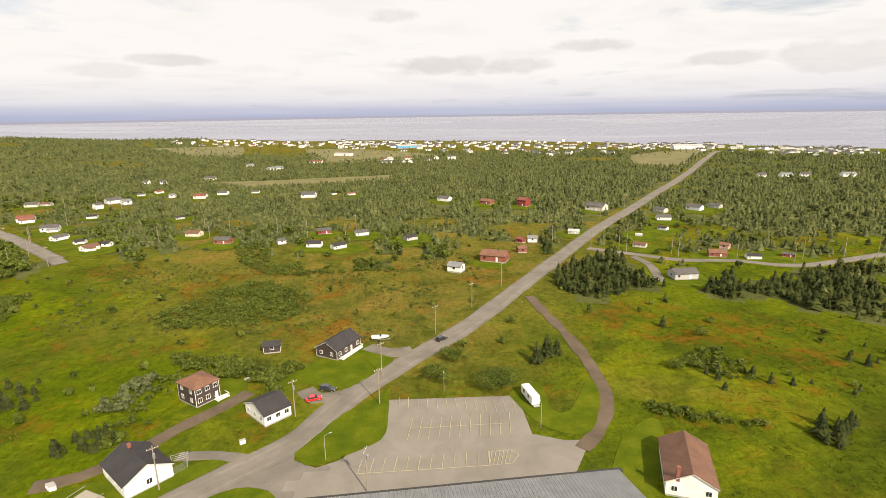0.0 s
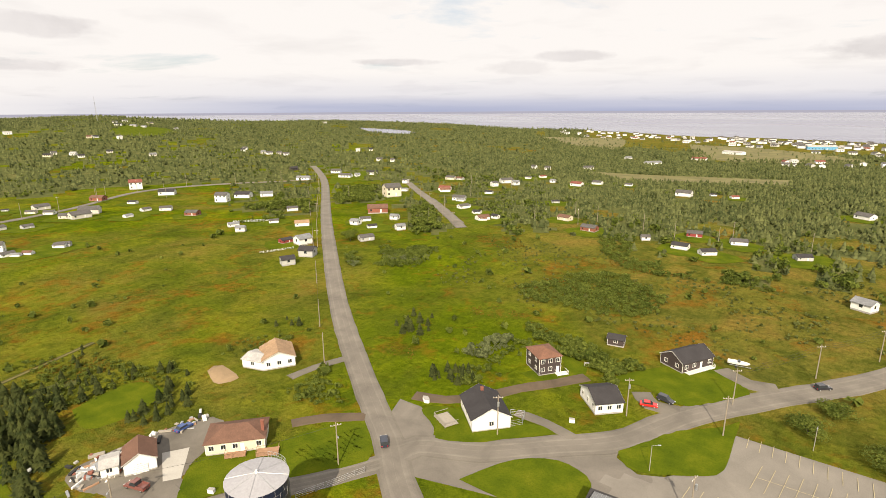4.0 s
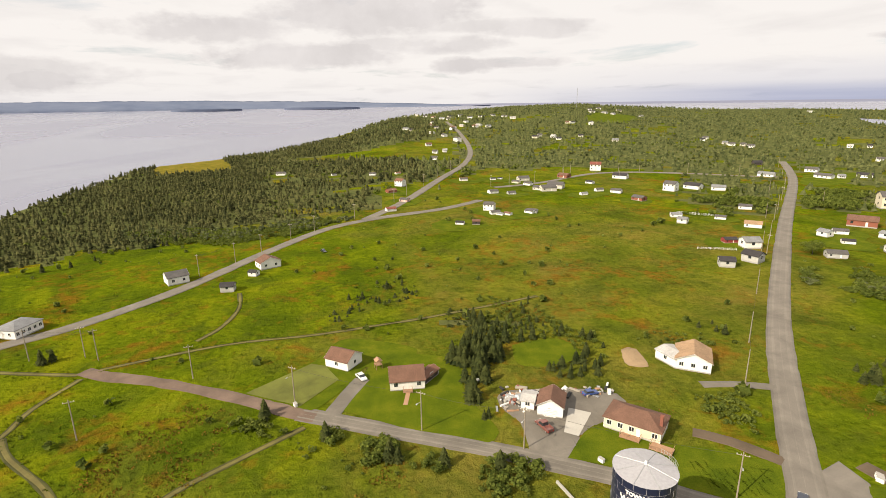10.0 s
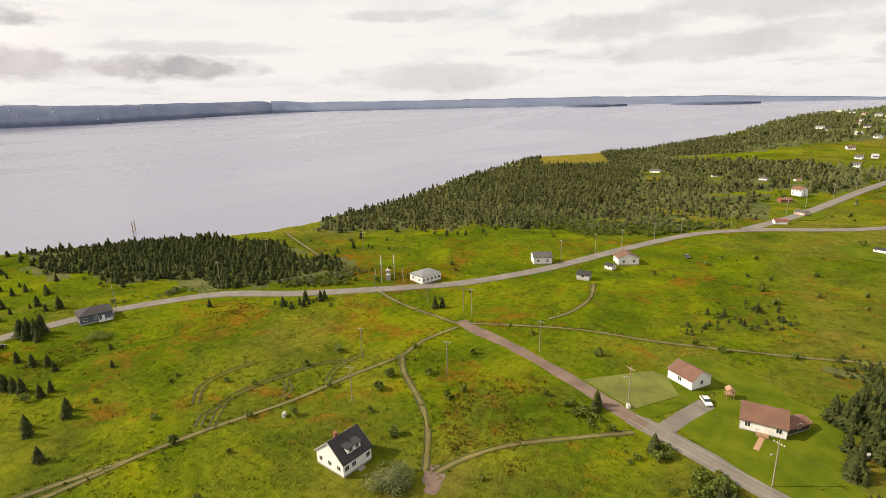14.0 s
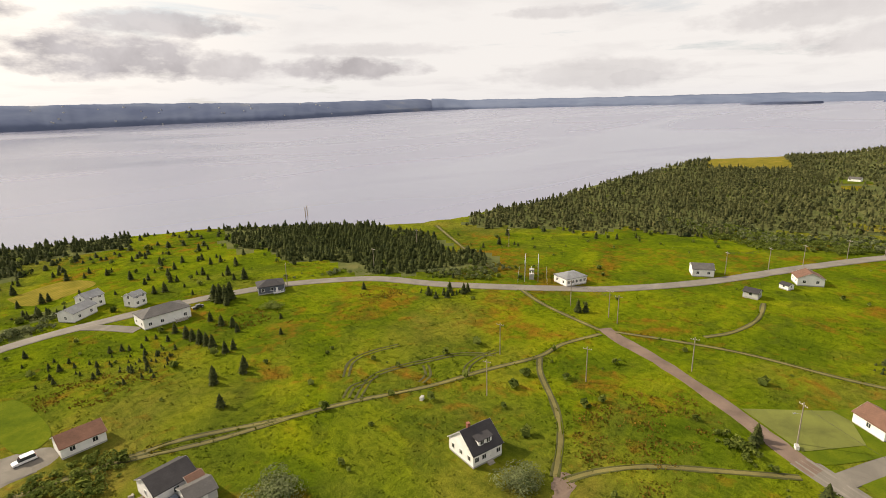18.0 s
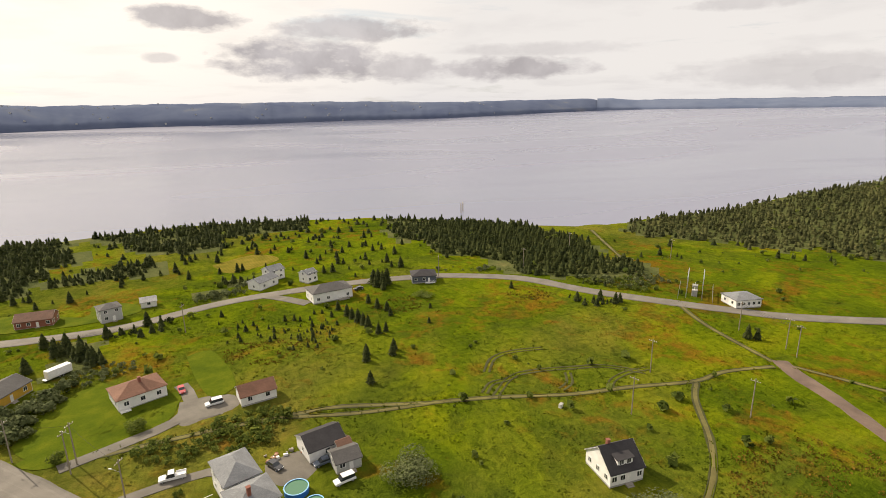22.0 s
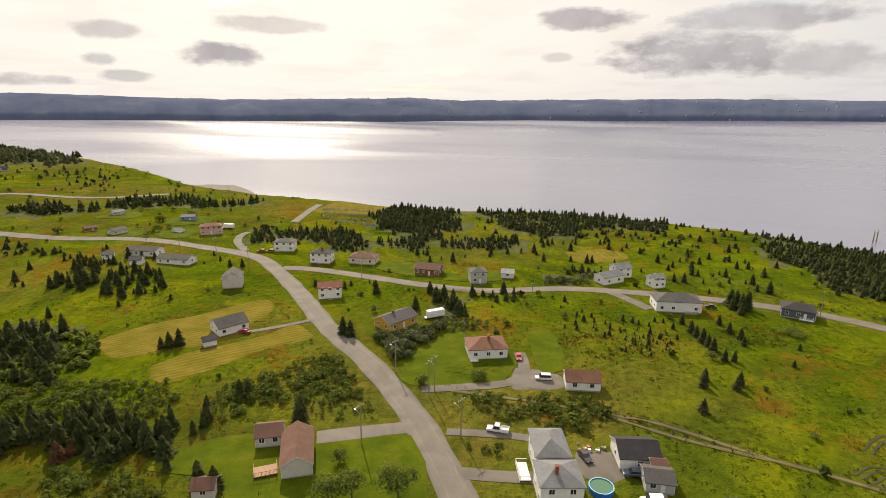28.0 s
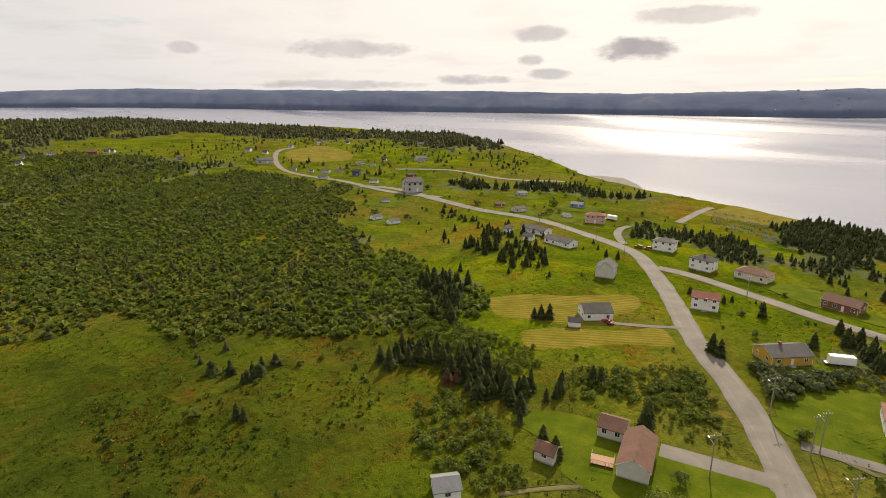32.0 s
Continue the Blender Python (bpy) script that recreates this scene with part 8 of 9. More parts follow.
for x, y, h in ((-40.1, -202.0, 4.2), (-42.0, -194.4, 5.0), (-44.3, -186.1, 5.6), (-46.3, -179.3, 5.2), (-48.2, -172.2, 4.4), (-51.2, -173.0, 3.8), (-53.5, -204.7, 4.2), (-55.2, -197.2, 4.6), (-57.9, -192.8, 4.4), (-57.5, -187.0, 3.6), (-39.4, -156.9, 4.4), (-48.9, -157.1, 4.4), (-43.0, -190.5, 4.6), (-45.4, -182.8, 5.0), (-68.4, -173.8, 2.6), (-74.7, -188.2, 2.4), (-49.4, -255.6, 5.0)):
    spruce(x, y, h, int(h * 10), "dark green spruce in a slanting row")
broadleaf(2.3, 160.0, 4.2, 10, 1, label="large rounded green bush beside the road")
broadleaf(-2.8, 146.3, 4.6, 10.5, 2, label="large rounded green bush beside the car park")
broadleaf(14.7, 141.0, 5.4, 14, 3, label="broad rounded green bush behind the car park", leaves=1300)
SINGLE_SPRUCES_A = ((28.9, 156.0, 7.5), (33.1, 160.7, 8.0), (36.5, 161.9, 6.0), (80.2, 183.6, 4.5), (74.0, -79.7, 6.5), (70.1, -79.7, 6.0), (65.0, -105.8, 7.0), (77.9, -159.5, 7.0), (74.6, -158.4, 6.5), (128.8, -134.1, 6.0), (126.8, -136.4, 6.5), (130.8, -132.6, 4.5), (-162.7, -113.8, 5.5), (-164.9, -111.8, 4.5), (-125.7, -36.5, 5.0), (-114.6, -19.5, 4.5), (-104.6, -3.8, 5.5), (-100.8, 8.2, 5.0), (-98.6, 20.4, 5.0), (-103.3, -2.0, 4.0), (-123.3, -36.1, 4.5), (-113.0, -19.1, 4.5), (-103.9, -4.1, 5.0), (-38.2, -152.7, 4.8), (-47.3, -153.5, 4.6), (-35.5, -138.2, 4.4), (86.8, -112.5, 6.0), (85.5, -114.4, 5.0), (65.7, -107.7, 7.0), (127.6, -24.9, 4.5), (125.3, -26.0, 4.0))
SINGLE_SPRUCES_B = ((29.4, -217.6, 6.0), (41.8, -210.5, 5.5), (55.1, -199.7, 6.0), (-82.8, -248.0, 6.0), (-64.1, -225.8, 8.0), (-65.5, -222.9, 7.5), (-68.0, -224.9, 8.0), (60.5, -189.5, 6.0), (82.9, -203.6, 6.5))
for x, y, h in SINGLE_SPRUCES_A + SINGLE_SPRUCES_B:
    spruce(x, y, h, int(h * 10), "dark green spruce with drooping boughs")
broadleaf(32.3, -87.7, 7.5, 9, 4, label="leafy round tree on a lawn by the road", name="tree", stem=True)
broadleaf(45.5, -82.5, 6.0, 7, 5, label="leafy tree on a lawn", name="tree", stem=True)
broadleaf(41.2, -84.6, 6.5, 7.5, 6, label="leafy tree on a lawn beside a driveway", name="tree", stem=True)
broadleaf(48.5, -94.2, 3.6, 4, 12, label="small leafy tree on a lawn", name="tree", stem=True, leaves=500)
broadleaf(-31.5, -94.6, 5.0, 13, 7, WILLOW, "wide grey-green willow bush beside sheds", leaves=1600)
broadleaf(-72.6, -64.2, 4.0, 11, 8, WILLOW, "wide grey-green bush beside a white house", leaves=1400)
broadleaf(25.6, -139.8, 3.2, 6, 9, label="dark clipped bush beside a white bungalow")
broadleaf(-77.9, -202.4, 1.8, 10, 10, label="low oval shrub bed on a lawn")
broadleaf(-241.0, 208.1, 7.5, 13, 11, label="large round leafy tree beside the road", name="tree", stem=True, leaves=1300)
broadleaf(90.7, 175.8, 2.5, 6, 13, label="low green bush in the meadow")
broadleaf(71.0, 150.5, 3.5, 6, 14, label="green bush in the meadow")
broadleaf(77.3, 152.9, 3.0, 7, 15, label="spreading green bush in the meadow")
broadleaf(40.9, -132.9, 3.0, 4, 16, label="green bush beside the road")
for k, outline in enumerate(([(-351.7, 286.9), (-418.6, 342.9), (-417.5, 392.4), (-375.3, 365.8), (-338.8, 310.1)], [(-388.8, 226.3), (-437.7, 295.7), (-382.8, 286.4), (-309.6, 235.5), (-344.1, 233.9)], [(-232.6, 239.0), (-287.1, 301.2), (-290.6, 348.7), (-229.1, 286.5), (-216.0, 248.4)], [(-466.0, 39.0), (-504.7, 85.8), (-445.0, 70.5), (-423.4, 44.0)], [(-49.7, 306.2), (-9.3, 304.9), (3.7, 279.3), (-25.9, 264.4)], [(-242.5, 311.9), (-231.8, 332.3), (-194.4, 306.3), (-205.4, 282.6)])):
    wood(outline, 4.5, (4, 7), 150 + k, "leafy green trees between houses", 0.05, "mid", "bush", clump=12, name="leafy_trees")

SHRUB_EDGES_A = ([(-187.5, 20.5), (-186.9, 52.6), (-160.8, 65.9), (-145.8, 66.8), (-137.5, 56.6), (-133.9, 46.2), (-141.4, 32.6), (-155.6, 28.4), (-172.6, 25.6)], [(-123.4, 74.0), (-115.9, 84.0), (-103.2, 90.0), (-93.5, 83.1), (-105.1, 75.6)], [(-149.1, 80.6), (-158.8, 95.2), (-161.8, 119.9), (-144.5, 106.4), (-139.0, 88.5)], [(-117.4, -24.8), (-112.4, -6.9), (-97.5, 24.6), (-92.2, 23.3), (-99.8, 2.6), (-110.3, -21.5)], [(-134.2, 30.8), (-132.8, 47.6), (-125.0, 51.6), (-124.3, 43.0), (-127.7, 30.9)], [(-212.1, 31.5), (-203.1, 38.4), (-159.6, 67.3), (-144.3, 61.6), (-157.3, 39.7), (-184.8, 25.7)], [(75.3, -172.3), (65.2, -175.3), (51.5, -150.6), (57.8, -142.3), (66.8, -148.3)], [(73.9, -166.9), (58.6, -160.6), (51.6, -140.9), (63.0, -145.9)])
SHRUB_EDGES_B = ([(40.8, -147.7), (30.4, -150.5), (25.8, -137.0), (35.5, -141.5)], [(-94.8, 112.3), (-76.4, 118.8), (-74.5, 126.4), (-66.5, 105.4), (-81.1, 101.8)], [(22.6, -134.2), (1.8, -137.7), (-10.8, -142.7), (-9.8, -133.4), (10.3, -127.0), (19.1, -123.1)], [(85.4, -73.2), (74.2, -76.2), (65.1, -80.3), (57.2, -80.4), (75.2, -72.6)])
for k, outline in enumerate(SHRUB_EDGES_A + SHRUB_EDGES_B):
    wood(outline, 2.6, (0.8, 2.2), 160 + k, "low leafy shrubs at the edge of grass", 0.3, "mid", "bush", clump=7, name="low_shrubs")
# rough meadow: tufts, ferns and low shrubs
ring = [(-math.sin(a) * 330, math.cos(a) * 330) for a in np.linspace(0, 2 * math.pi, 40, endpoint=False)]
near_ring = [(x * 0.8, y * 0.8) for x, y in ring]
wood(near_ring, 2.05, (0.2, 0.44), 300, "long tufted meadow grass and weeds", 0.3, "far", "grass", TUFT, clump=11, wide=1.9, name="meadow_grass")
wood(ring, 11.0, (0.5, 1.2), 301, "low green shrubs dotted over the meadow", 0.9, "mid", "bush", clump=17, name="low_shrubs")
verge_rnd = np.random.RandomState(77)
verge = np.array(VERGE)
verge = np.repeat(verge, 2, 0) + verge_rnd.uniform(-0.6, 0.6, (len(verge) * 2, 2))
stuff("verge_grass", TUFTS["far"], np.column_stack([verge, verge_rnd.uniform(0.25, 0.55, len(verge)), verge_rnd.uniform(0.9, 1.5, len(verge))]), TUFT, "long grass standing along worn tracks", "grass")
# rust-brown dock and fern in drifts
for k, (x, y, rx, ry) in enumerate(((-11.3, -171.5, 17, 12), (-67.4, -196.3, 14, 9), (-107.8, -56.1, 20, 15), (-121.5, -186.3, 16, 9), (-162.5, 260.2, 18, 12), (-93.4, 258.2, 30, 10), (-188.8, 45.7, 13, 10), (-96.6, -5.0, 9, 7), (-114.9, 119.8, 8, 5), (-105.7, 166.0, 12, 6), (137.8, -3.9, 20, 12), (144.9, -65.7, 12, 7), (-108.0, 70.0, 9, 5), (-126.0, -52.0, 10, 8))):
    rim = [(x + rx * math.cos(a), y + ry * math.sin(a)) for a in np.linspace(0, 2 * math.pi, 14, endpoint=False)]
    wood(rim, 1.25, (0.3, 0.6), 340 + k, "rust-brown dock and fern in a drift", 0.45, "far", "grass", DOCK, clump=4, wide=1.5, name="dock_plants")
# mown yards and garden trees round the distant houses
yard_rnd = np.random.RandomState(12)
garden = []
for x, y in YARDS:
    away = math.hypot(x, y)
    if away > 260:
        size, skew = yard_rnd.uniform(11, 17), yard_rnd.uniform(0, 6)
        rim = [(x + size * math.cos(a) * (1 + 0.18 * math.sin(3 * a + skew)), y + size * math.sin(a) * (1 + 0.18 * math.cos(2 * a + skew))) for a in np.linspace(0, 2 * math.pi, 10, endpoint=False)]
        if yard_rnd.rand() < 0.7:
            patch("lawn", rim, LAWN, "mown lawn round a distant house", 0.12, cell=9.0, soft=False)
    for n in range(yard_rnd.randint(2, 6)):
        a = math.atan2(y, x) + yard_rnd.uniform(-1.9, 1.9)
        r = yard_rnd.uniform(11, 19)
        garden.append((x + r * math.cos(a), y + r * math.sin(a), yard_rnd.uniform(2.2, 5.4), yard_rnd.uniform(0.8, 1.3)))
garden = np.array(garden)
garden = garden[is_free(garden[:, 0], garden[:, 1])]
stuff("leafy_trees", BUSHES["mid"], garden, ALDER, "leafy garden trees beside distant houses", "trees")
wide_ring = [(-math.sin(a) * 900, math.cos(a) * 900) for a in np.linspace(0, 2 * math.pi, 40, endpoint=False)]
wood(wide_ring, 17.0, (1.5, 3.5), 302, "dark shrubs scattered over the far land", 0.45, "far", "bush", clump=45, name="far_shrubs")

# Ground faces take the darker floor colour wherever trees stand close.
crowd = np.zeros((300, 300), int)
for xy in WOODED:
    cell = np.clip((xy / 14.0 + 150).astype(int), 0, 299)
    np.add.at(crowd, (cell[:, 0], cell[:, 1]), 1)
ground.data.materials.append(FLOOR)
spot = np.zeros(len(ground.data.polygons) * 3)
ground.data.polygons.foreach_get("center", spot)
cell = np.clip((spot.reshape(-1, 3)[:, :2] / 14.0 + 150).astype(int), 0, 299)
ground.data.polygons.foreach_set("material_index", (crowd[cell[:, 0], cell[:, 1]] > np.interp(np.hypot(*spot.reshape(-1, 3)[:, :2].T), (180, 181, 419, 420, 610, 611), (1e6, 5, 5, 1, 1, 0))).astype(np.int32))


# ---- water tower ----
NAVY, PALEMETAL = material("navy_enamel", plain((0.012, 0.016, 0.045), 0.35)), material("pale_roof_metal", plain((0.38, 0.375, 0.40), 0.55, 0.2))
TX, TY, TR, TH = -73.4, 40.1, 5.2, 18.0
tower = tagged(new("water_tower"), "navy blue round water tank with white lettering and pale lid", "water tower")
tower.matrix_basis = pose(TX, TY, ground_at(TX, TY), 0, 0, 0)


def panel_joints():
    bm = bmesh.new()
    for n in range(16):
        a = 2 * math.pi * n / 16
        tube(bm, (math.cos(a) * TR, math.sin(a) * TR, 0), (math.cos(a) * TR, math.sin(a) * TR, (TH - 0.3) / 13), 0.03, None, 4)
    return bm


part("footing", tube(bmesh.new(), (0, 0, -1), (0, 0, 0.3), TR + 0.5, None, 48), CONCRETE, tower)
for k in range(13):
    z = 0.3 + k * (TH - 0.3) / 13
    again("tank_ring", "tank_ring", lambda: tube(bmesh.new(), (0, 0, 0), (0, 0, (TH - 0.3) / 13), TR, None, 64), NAVY, tower, (0, 0, z))
    bm = bmesh.new()
    bmesh.ops.create_cone(bm, cap_ends=False, segments=64, radius1=TR + 0.035, radius2=TR + 0.035, depth=0.05)
    if k == 0:
        seam_mesh = bm
    again("tank_seam", "seam", lambda: seam_mesh, PALEMETAL, tower, (0, 0, z))
    again("tank_joint", "panel_joints", panel_joints, PALEMETAL, tower, (0, 0, z), math.pi / 16 * (k % 2))
bm = bmesh.new()
bmesh.ops.create_cone(bm, cap_ends=True, segments=32, radius1=TR + 0.15, radius2=0.35, depth=0.8, matrix=Matrix.Translation((0, 0, TH + 0.4)))
lid = part("lid", bm, PALEMETAL, tower, "pale faceted metal lid")
for n in range(8):
    a = 2 * math.pi * n / 8
    ob = part("lid_rib", tube(bmesh.new(), (TR + 0.1, 0, TH + 0.05), (0.3, 0, TH + 0.82), 0.05, None, 4), STEEL, lid)
    ob.rotation_euler = (0, 0, a)
again("lid_vent", "vent", lambda: tube(bmesh.new(), (0, 0, TH + 0.7), (0, 0, TH + 1.3), 0.3, 0.22, 12), TRIM, lid)
bm = bmesh.new()
edge_way = radians(100)
for n in range(9):
    a = edge_way - 0.45 + n * 0.11
    tube(bm, (math.cos(a) * (TR - 0.1), math.sin(a) * (TR - 0.1), TH), (math.cos(a) * (TR - 0.1), math.sin(a) * (TR - 0.1), TH + 1.3), 0.035, None, 5)
    if n:
        for zz in (0.65, 1.3):
            b = a - 0.11
            tube(bm, (math.cos(a) * (TR - 0.1), math.sin(a) * (TR - 0.1), TH + zz), (math.cos(b) * (TR - 0.1), math.sin(b) * (TR - 0.1), TH + zz), 0.03, None, 5)
part("guard_rail", bm, STEEL, tower, "galvanised guard rail at the hatch")
bm = bmesh.new()
for s in (-0.22, 0.22):
    tube(bm, (TR + 0.25, s, 0.3), (TR + 0.25, s, TH + 0.9), 0.03, None, 5)
for n in range(56):
    tube(bm, (TR + 0.25, -0.22, 0.5 + n * 0.31), (TR + 0.25, 0.22, 0.5 + n * 0.31), 0.018, None, 4)
ob = part("ladder", bm, STEEL, tower)
ob.rotation_euler = (0, 0, edge_way + 0.1)


def lettering(words, size, z, face):
    """Raised letters wrapped round the tank."""
    curve = bpy.data.curves.new("lettering", "FONT")
    curve.body, curve.size, curve.align_x, curve.extrude, curve.offset = words, size, "CENTER", 0.02, 0.05
    holder = bpy.data.objects.new("lettering", curve)
    scene.collection.objects.link(holder)
    me = bpy.data.meshes.new_from_object(holder.evaluated_get(bpy.context.evaluated_depsgraph_get()))
    bpy.data.objects.remove(holder)
    bm = bmesh.new()
    bm.from_mesh(me)
    for v in bm.verts:
        a = face + v.co.x / TR
        v.co = ((TR + 0.05 + v.co.z) * math.cos(a), (TR + 0.05 + v.co.z) * math.sin(a), z + v.co.y)
    return part("lettering", bm, TRIM, tower, "white painted lettering")


face = math.atan2(-TY, -TX) - 0.08
lettering("TOWN OF", 0.95, TH - 2.35, face)
lettering("WABANA", 1.5, TH - 4.0, face)
bm = bmesh.new()
crest = [(-1, 1.3), (-0.5, 1.1), (0, 1.35), (0.5, 1.1), (1, 1.3), (1.05, 0.2), (0.75, -0.8), (0, -1.5), (-0.75, -0.8), (-1.05, 0.2)]
for scale, depth in ((1.0, 0.05), (0.8, 0.07)):
    bm = bmesh.new()
    bm.faces.new([bm.verts.new(((TR + depth) * math.cos(face + u * scale / TR), (TR + depth) * math.sin(face + u * scale / TR), TH - 5.9 + w * scale)) for u, w in crest])
    part("crest", bm, TRIM if scale == 1.0 else NAVY, tower, "shield-shaped town crest")
bm = bmesh.new()
for n in range(4):
    for s in (-0.35, 0.3):
        a = face + s / TR
        slab(bm, (TR + 0.09) * math.cos(a) - 0.16, (TR + 0.09) * math.cos(a) + 0.16, (TR + 0.09) * math.sin(a) - 0.16, (TR + 0.09) * math.sin(a) + 0.16, TH - 5.3 - n * 0.42, TH - 5.15 - n * 0.42)
part("crest_marking", bm, TRIM, tower)
keep_clear([(TX, TY)], 8)

# ---- painted bays ----
def stripe(a, b, width=0.12):
    """A painted line on the car park."""
    a, b = Vector(a), Vector(b)
    d = (b - a).normalized()
    s = Vector((-d.y, d.x)) * width / 2
    bm = bmesh.new()
    bm.faces.new([bm.verts.new((p.x, p.y, ground_at(p.x, p.y) + 0.075 + 0.0012 * p.length)) for p in (a - s, b - s, b + s, a + s)])
    ob = part("marking", bm, WHITEPAINT, None)
    return tagged(ob, "pale painted parking bay line", "marking", kind="structure")


def bay_row(a, b, count, out):
    a, b = Vector(a), Vector(b)
    for k in range(count + 1):
        p = a.lerp(b, k / count)
        stripe(p, p + Vector(out))


BACK = [(-13.6, 135.3), (18.2, 132.2)]
bay_row(BACK[0], BACK[1], 12, (0.3, -5.2))
MID = [(-9.6, 119.8), (16.1, 121.7)]
stripe(MID[0], MID[1])
bay_row(MID[0], MID[1], 10, (0.4, 5.0))
bay_row(MID[0], MID[1], 10, (-0.4, -5.0))
NEAR = [(-20.4, 102.5), (9.4, 104.8)]
stripe(NEAR[0], NEAR[1])
bay_row(NEAR[0], NEAR[1], 11, (0.4, 5.2))
HATCH = [(9.5, 109.9), (15.1, 110.4), (16.6, 108.5), (14.7, 105.5), (9.4, 104.8)]
for p, q in zip(HATCH, HATCH[1:] + HATCH[:1]):
    stripe(p, q)
for k in range(1, 7):
    a, b = Vector(HATCH[0]).lerp(Vector(HATCH[1]), k / 6), Vector(HATCH[4]).lerp(Vector(HATCH[3]), (k - 1) / 6)
    stripe(a, b)


# ---- vehicles ----
car(-37.6, 134.4, 20, (0.5, 0.02, 0.02), "sedan", "red car parked on gravel beside a white house")
car(-34.7, 139.7, -10, (0.03, 0.03, 0.035), "suv", "dark car parked beside bushes")
car(-1.7, 174.1, 45, (0.02, 0.02, 0.025), "suv", "black car on the asphalt road")
car(-82.0, 78.2, 140, (0.02, 0.025, 0.04), "suv", "dark blue car on the asphalt road")
car(-126.1, 50.8, 100, (0.03, 0.06, 0.2), "sedan", "blue car parked in a gravel yard")
car(-112.3, 34.1, 200, (0.16, 0.06, 0.05), "pickup", "rust-brown pickup parked before a garage")
car(-142.2, -12.5, 30, (0.55, 0.56, 0.57), "sedan", "silver car parked on a gravel drive")
car(6.9, -144.8, 10, (0.7, 0.7, 0.7), "wagon", "white wagon parked on a gravel drive")
car(15.5, -156.5, 100, (0.4, 0.05, 0.05), "sedan", "red car parked beside a white bungalow")
car(15.8, -115.5, 0, (0.7, 0.7, 0.7), "pickup", "white pickup parked on a rough track")
car(-5.2, -110.2, 120, (0.03, 0.03, 0.035), "sedan", "black car parked in a gravel yard")
car(-15.5, -106.9, 10, (0.1, 0.12, 0.16), "sedan", "dark grey car parked beside a workshop")
car(-18.5, -98.9, 10, (0.7, 0.7, 0.7), "wagon", "white van parked beside a shed")
car(112.3, -151.2, 5, (0.4, 0.02, 0.06), "sedan", "dark red car parked before a white house")
car(169.9, -250.7, 5, (0.3, 0.05, 0.03), "suv", "red vehicle parked by a two-storey house")
car(165.2, -252.2, 5, (0.3, 0.08, 0.05), "suv", "red vehicle parked beside another")
car(-54.1, -223.0, 5, (0.03, 0.03, 0.03), "sedan", "black car behind a long white house")
car(-285.2, -41.6, 30, (0.03, 0.03, 0.03), "sedan", "dark car on the cliff road")


def caravan(x, y, turn, l, label):
    t = tagged(new("trailer"), label, "trailer")
    t.matrix_basis = pose(x, y, ground_at(x, y) + 0.1, 0, 0, turn)
    part("body", box(-l / 2, l / 2, -1.2, 1.2, 0.55, 3.1, 0.12), TRIM, t)
    part("chassis", box(-l / 2 + 0.2, l / 2 + 0.9, -0.9, 0.9, 0.35, 0.56), STEEL, t)
    for s in (-1.05, 1.05):
        for u in (-0.6, 0.4):
            w = again("tyre", "wheel", lambda: None, RUBBER, t, (u, s, 0.3))
            again("rim", "rim", lambda: None, STEEL, w)
    window(t, (-l / 5, -1.2, 1.7), 0)
    window(t, (l / 5, -1.2, 1.7), 0)
    keep_clear([(x, y)], 4)


caravan(23.1, 133.2, -75, 7.5, "white box trailer standing beside the car park")
caravan(50.6, -183.3, 40, 7.0, "white camper trailer parked among trees")
caravan(223.5, -296.2, 5, 7.0, "white camper trailer beside a pink house")

# ---- poles and cables ----
ROAD_POLES = ((-18.8, 132.2, 40), (-20.0, 149.0, 40), (-3.9, 180.6, 40), (10.7, 206.2, 40), (25.9, 235.0, 40), (66.2, 318.5, 40))
for x, y, a in ROAD_POLES:
    power_pole(x, y, a)
for p, q in zip(ROAD_POLES[1:], ROAD_POLES[2:]):
    wires(p[:2], q[:2])
for x, y, a in ((-40.6, 126.2, 40), (-62.5, 98.2, 40), (-17.3, 96.6, 80)):
    power_pole(x, y, a, can=True)
LANE_POLES = ((-131.2, -29.8, 60), (-114.6, 3.9, 60), (-104.7, 27.2, 60), (-84.4, 66.0, 60))
for x, y, a in LANE_POLES:
    power_pole(x, y, a, lamp=True)
for p, q in zip(LANE_POLES, LANE_POLES[1:]):
    wires(p[:2], q[:2], gaps=(0,))
FIELD_POLES = ((-148.2, -62.6, 110), (-164.1, -97.6, 110), (-166.8, -103.0, 110), (-166.0, -119.8, 110), (-119.7, -79.9, 110), (-114.2, -108.9, 110), (-93.0, -93.6, 110), (-214.0, -197.7, 110), (-175.9, -233.0, 110), (-136.0, -216.3, 110))
for x, y, a in FIELD_POLES:
    power_pole(x, y, a)
LINE = ((-188.3, -113.5, 0), (-128.2, -134.7, 0), (-124.0, -166.2, 0), (-111.5, -171.1, 0))
wires(FIELD_POLES[1][:2], FIELD_POLES[3][:2])
WEST_POLES = ((-250.1, -95.5, 60), (-270.6, -84.4, 60), (-286.5, -75.0, 60), (-310.6, -63.5, 60), (-331.9, -52.9, 60), (-364.7, -30.1, 60))
for x, y, a in WEST_POLES:
    power_pole(x, y, a)
for p, q in zip(WEST_POLES, WEST_POLES[1:]):
    wires(p[:2], q[:2])
B_POLES = ((-126.3, 95.8, 55), (-151.9, 114.3, 55), (-194.3, 146.2, 55), (-250.4, 187.7, 55), (-328.1, 245.2, 55), (-428.0, 319.4, 55))
for x, y, a in B_POLES:
    power_pole(x, y, a, arm=False)
for p, q in zip(B_POLES, B_POLES[1:]):
    wires(p[:2], q[:2], gaps=(0,))
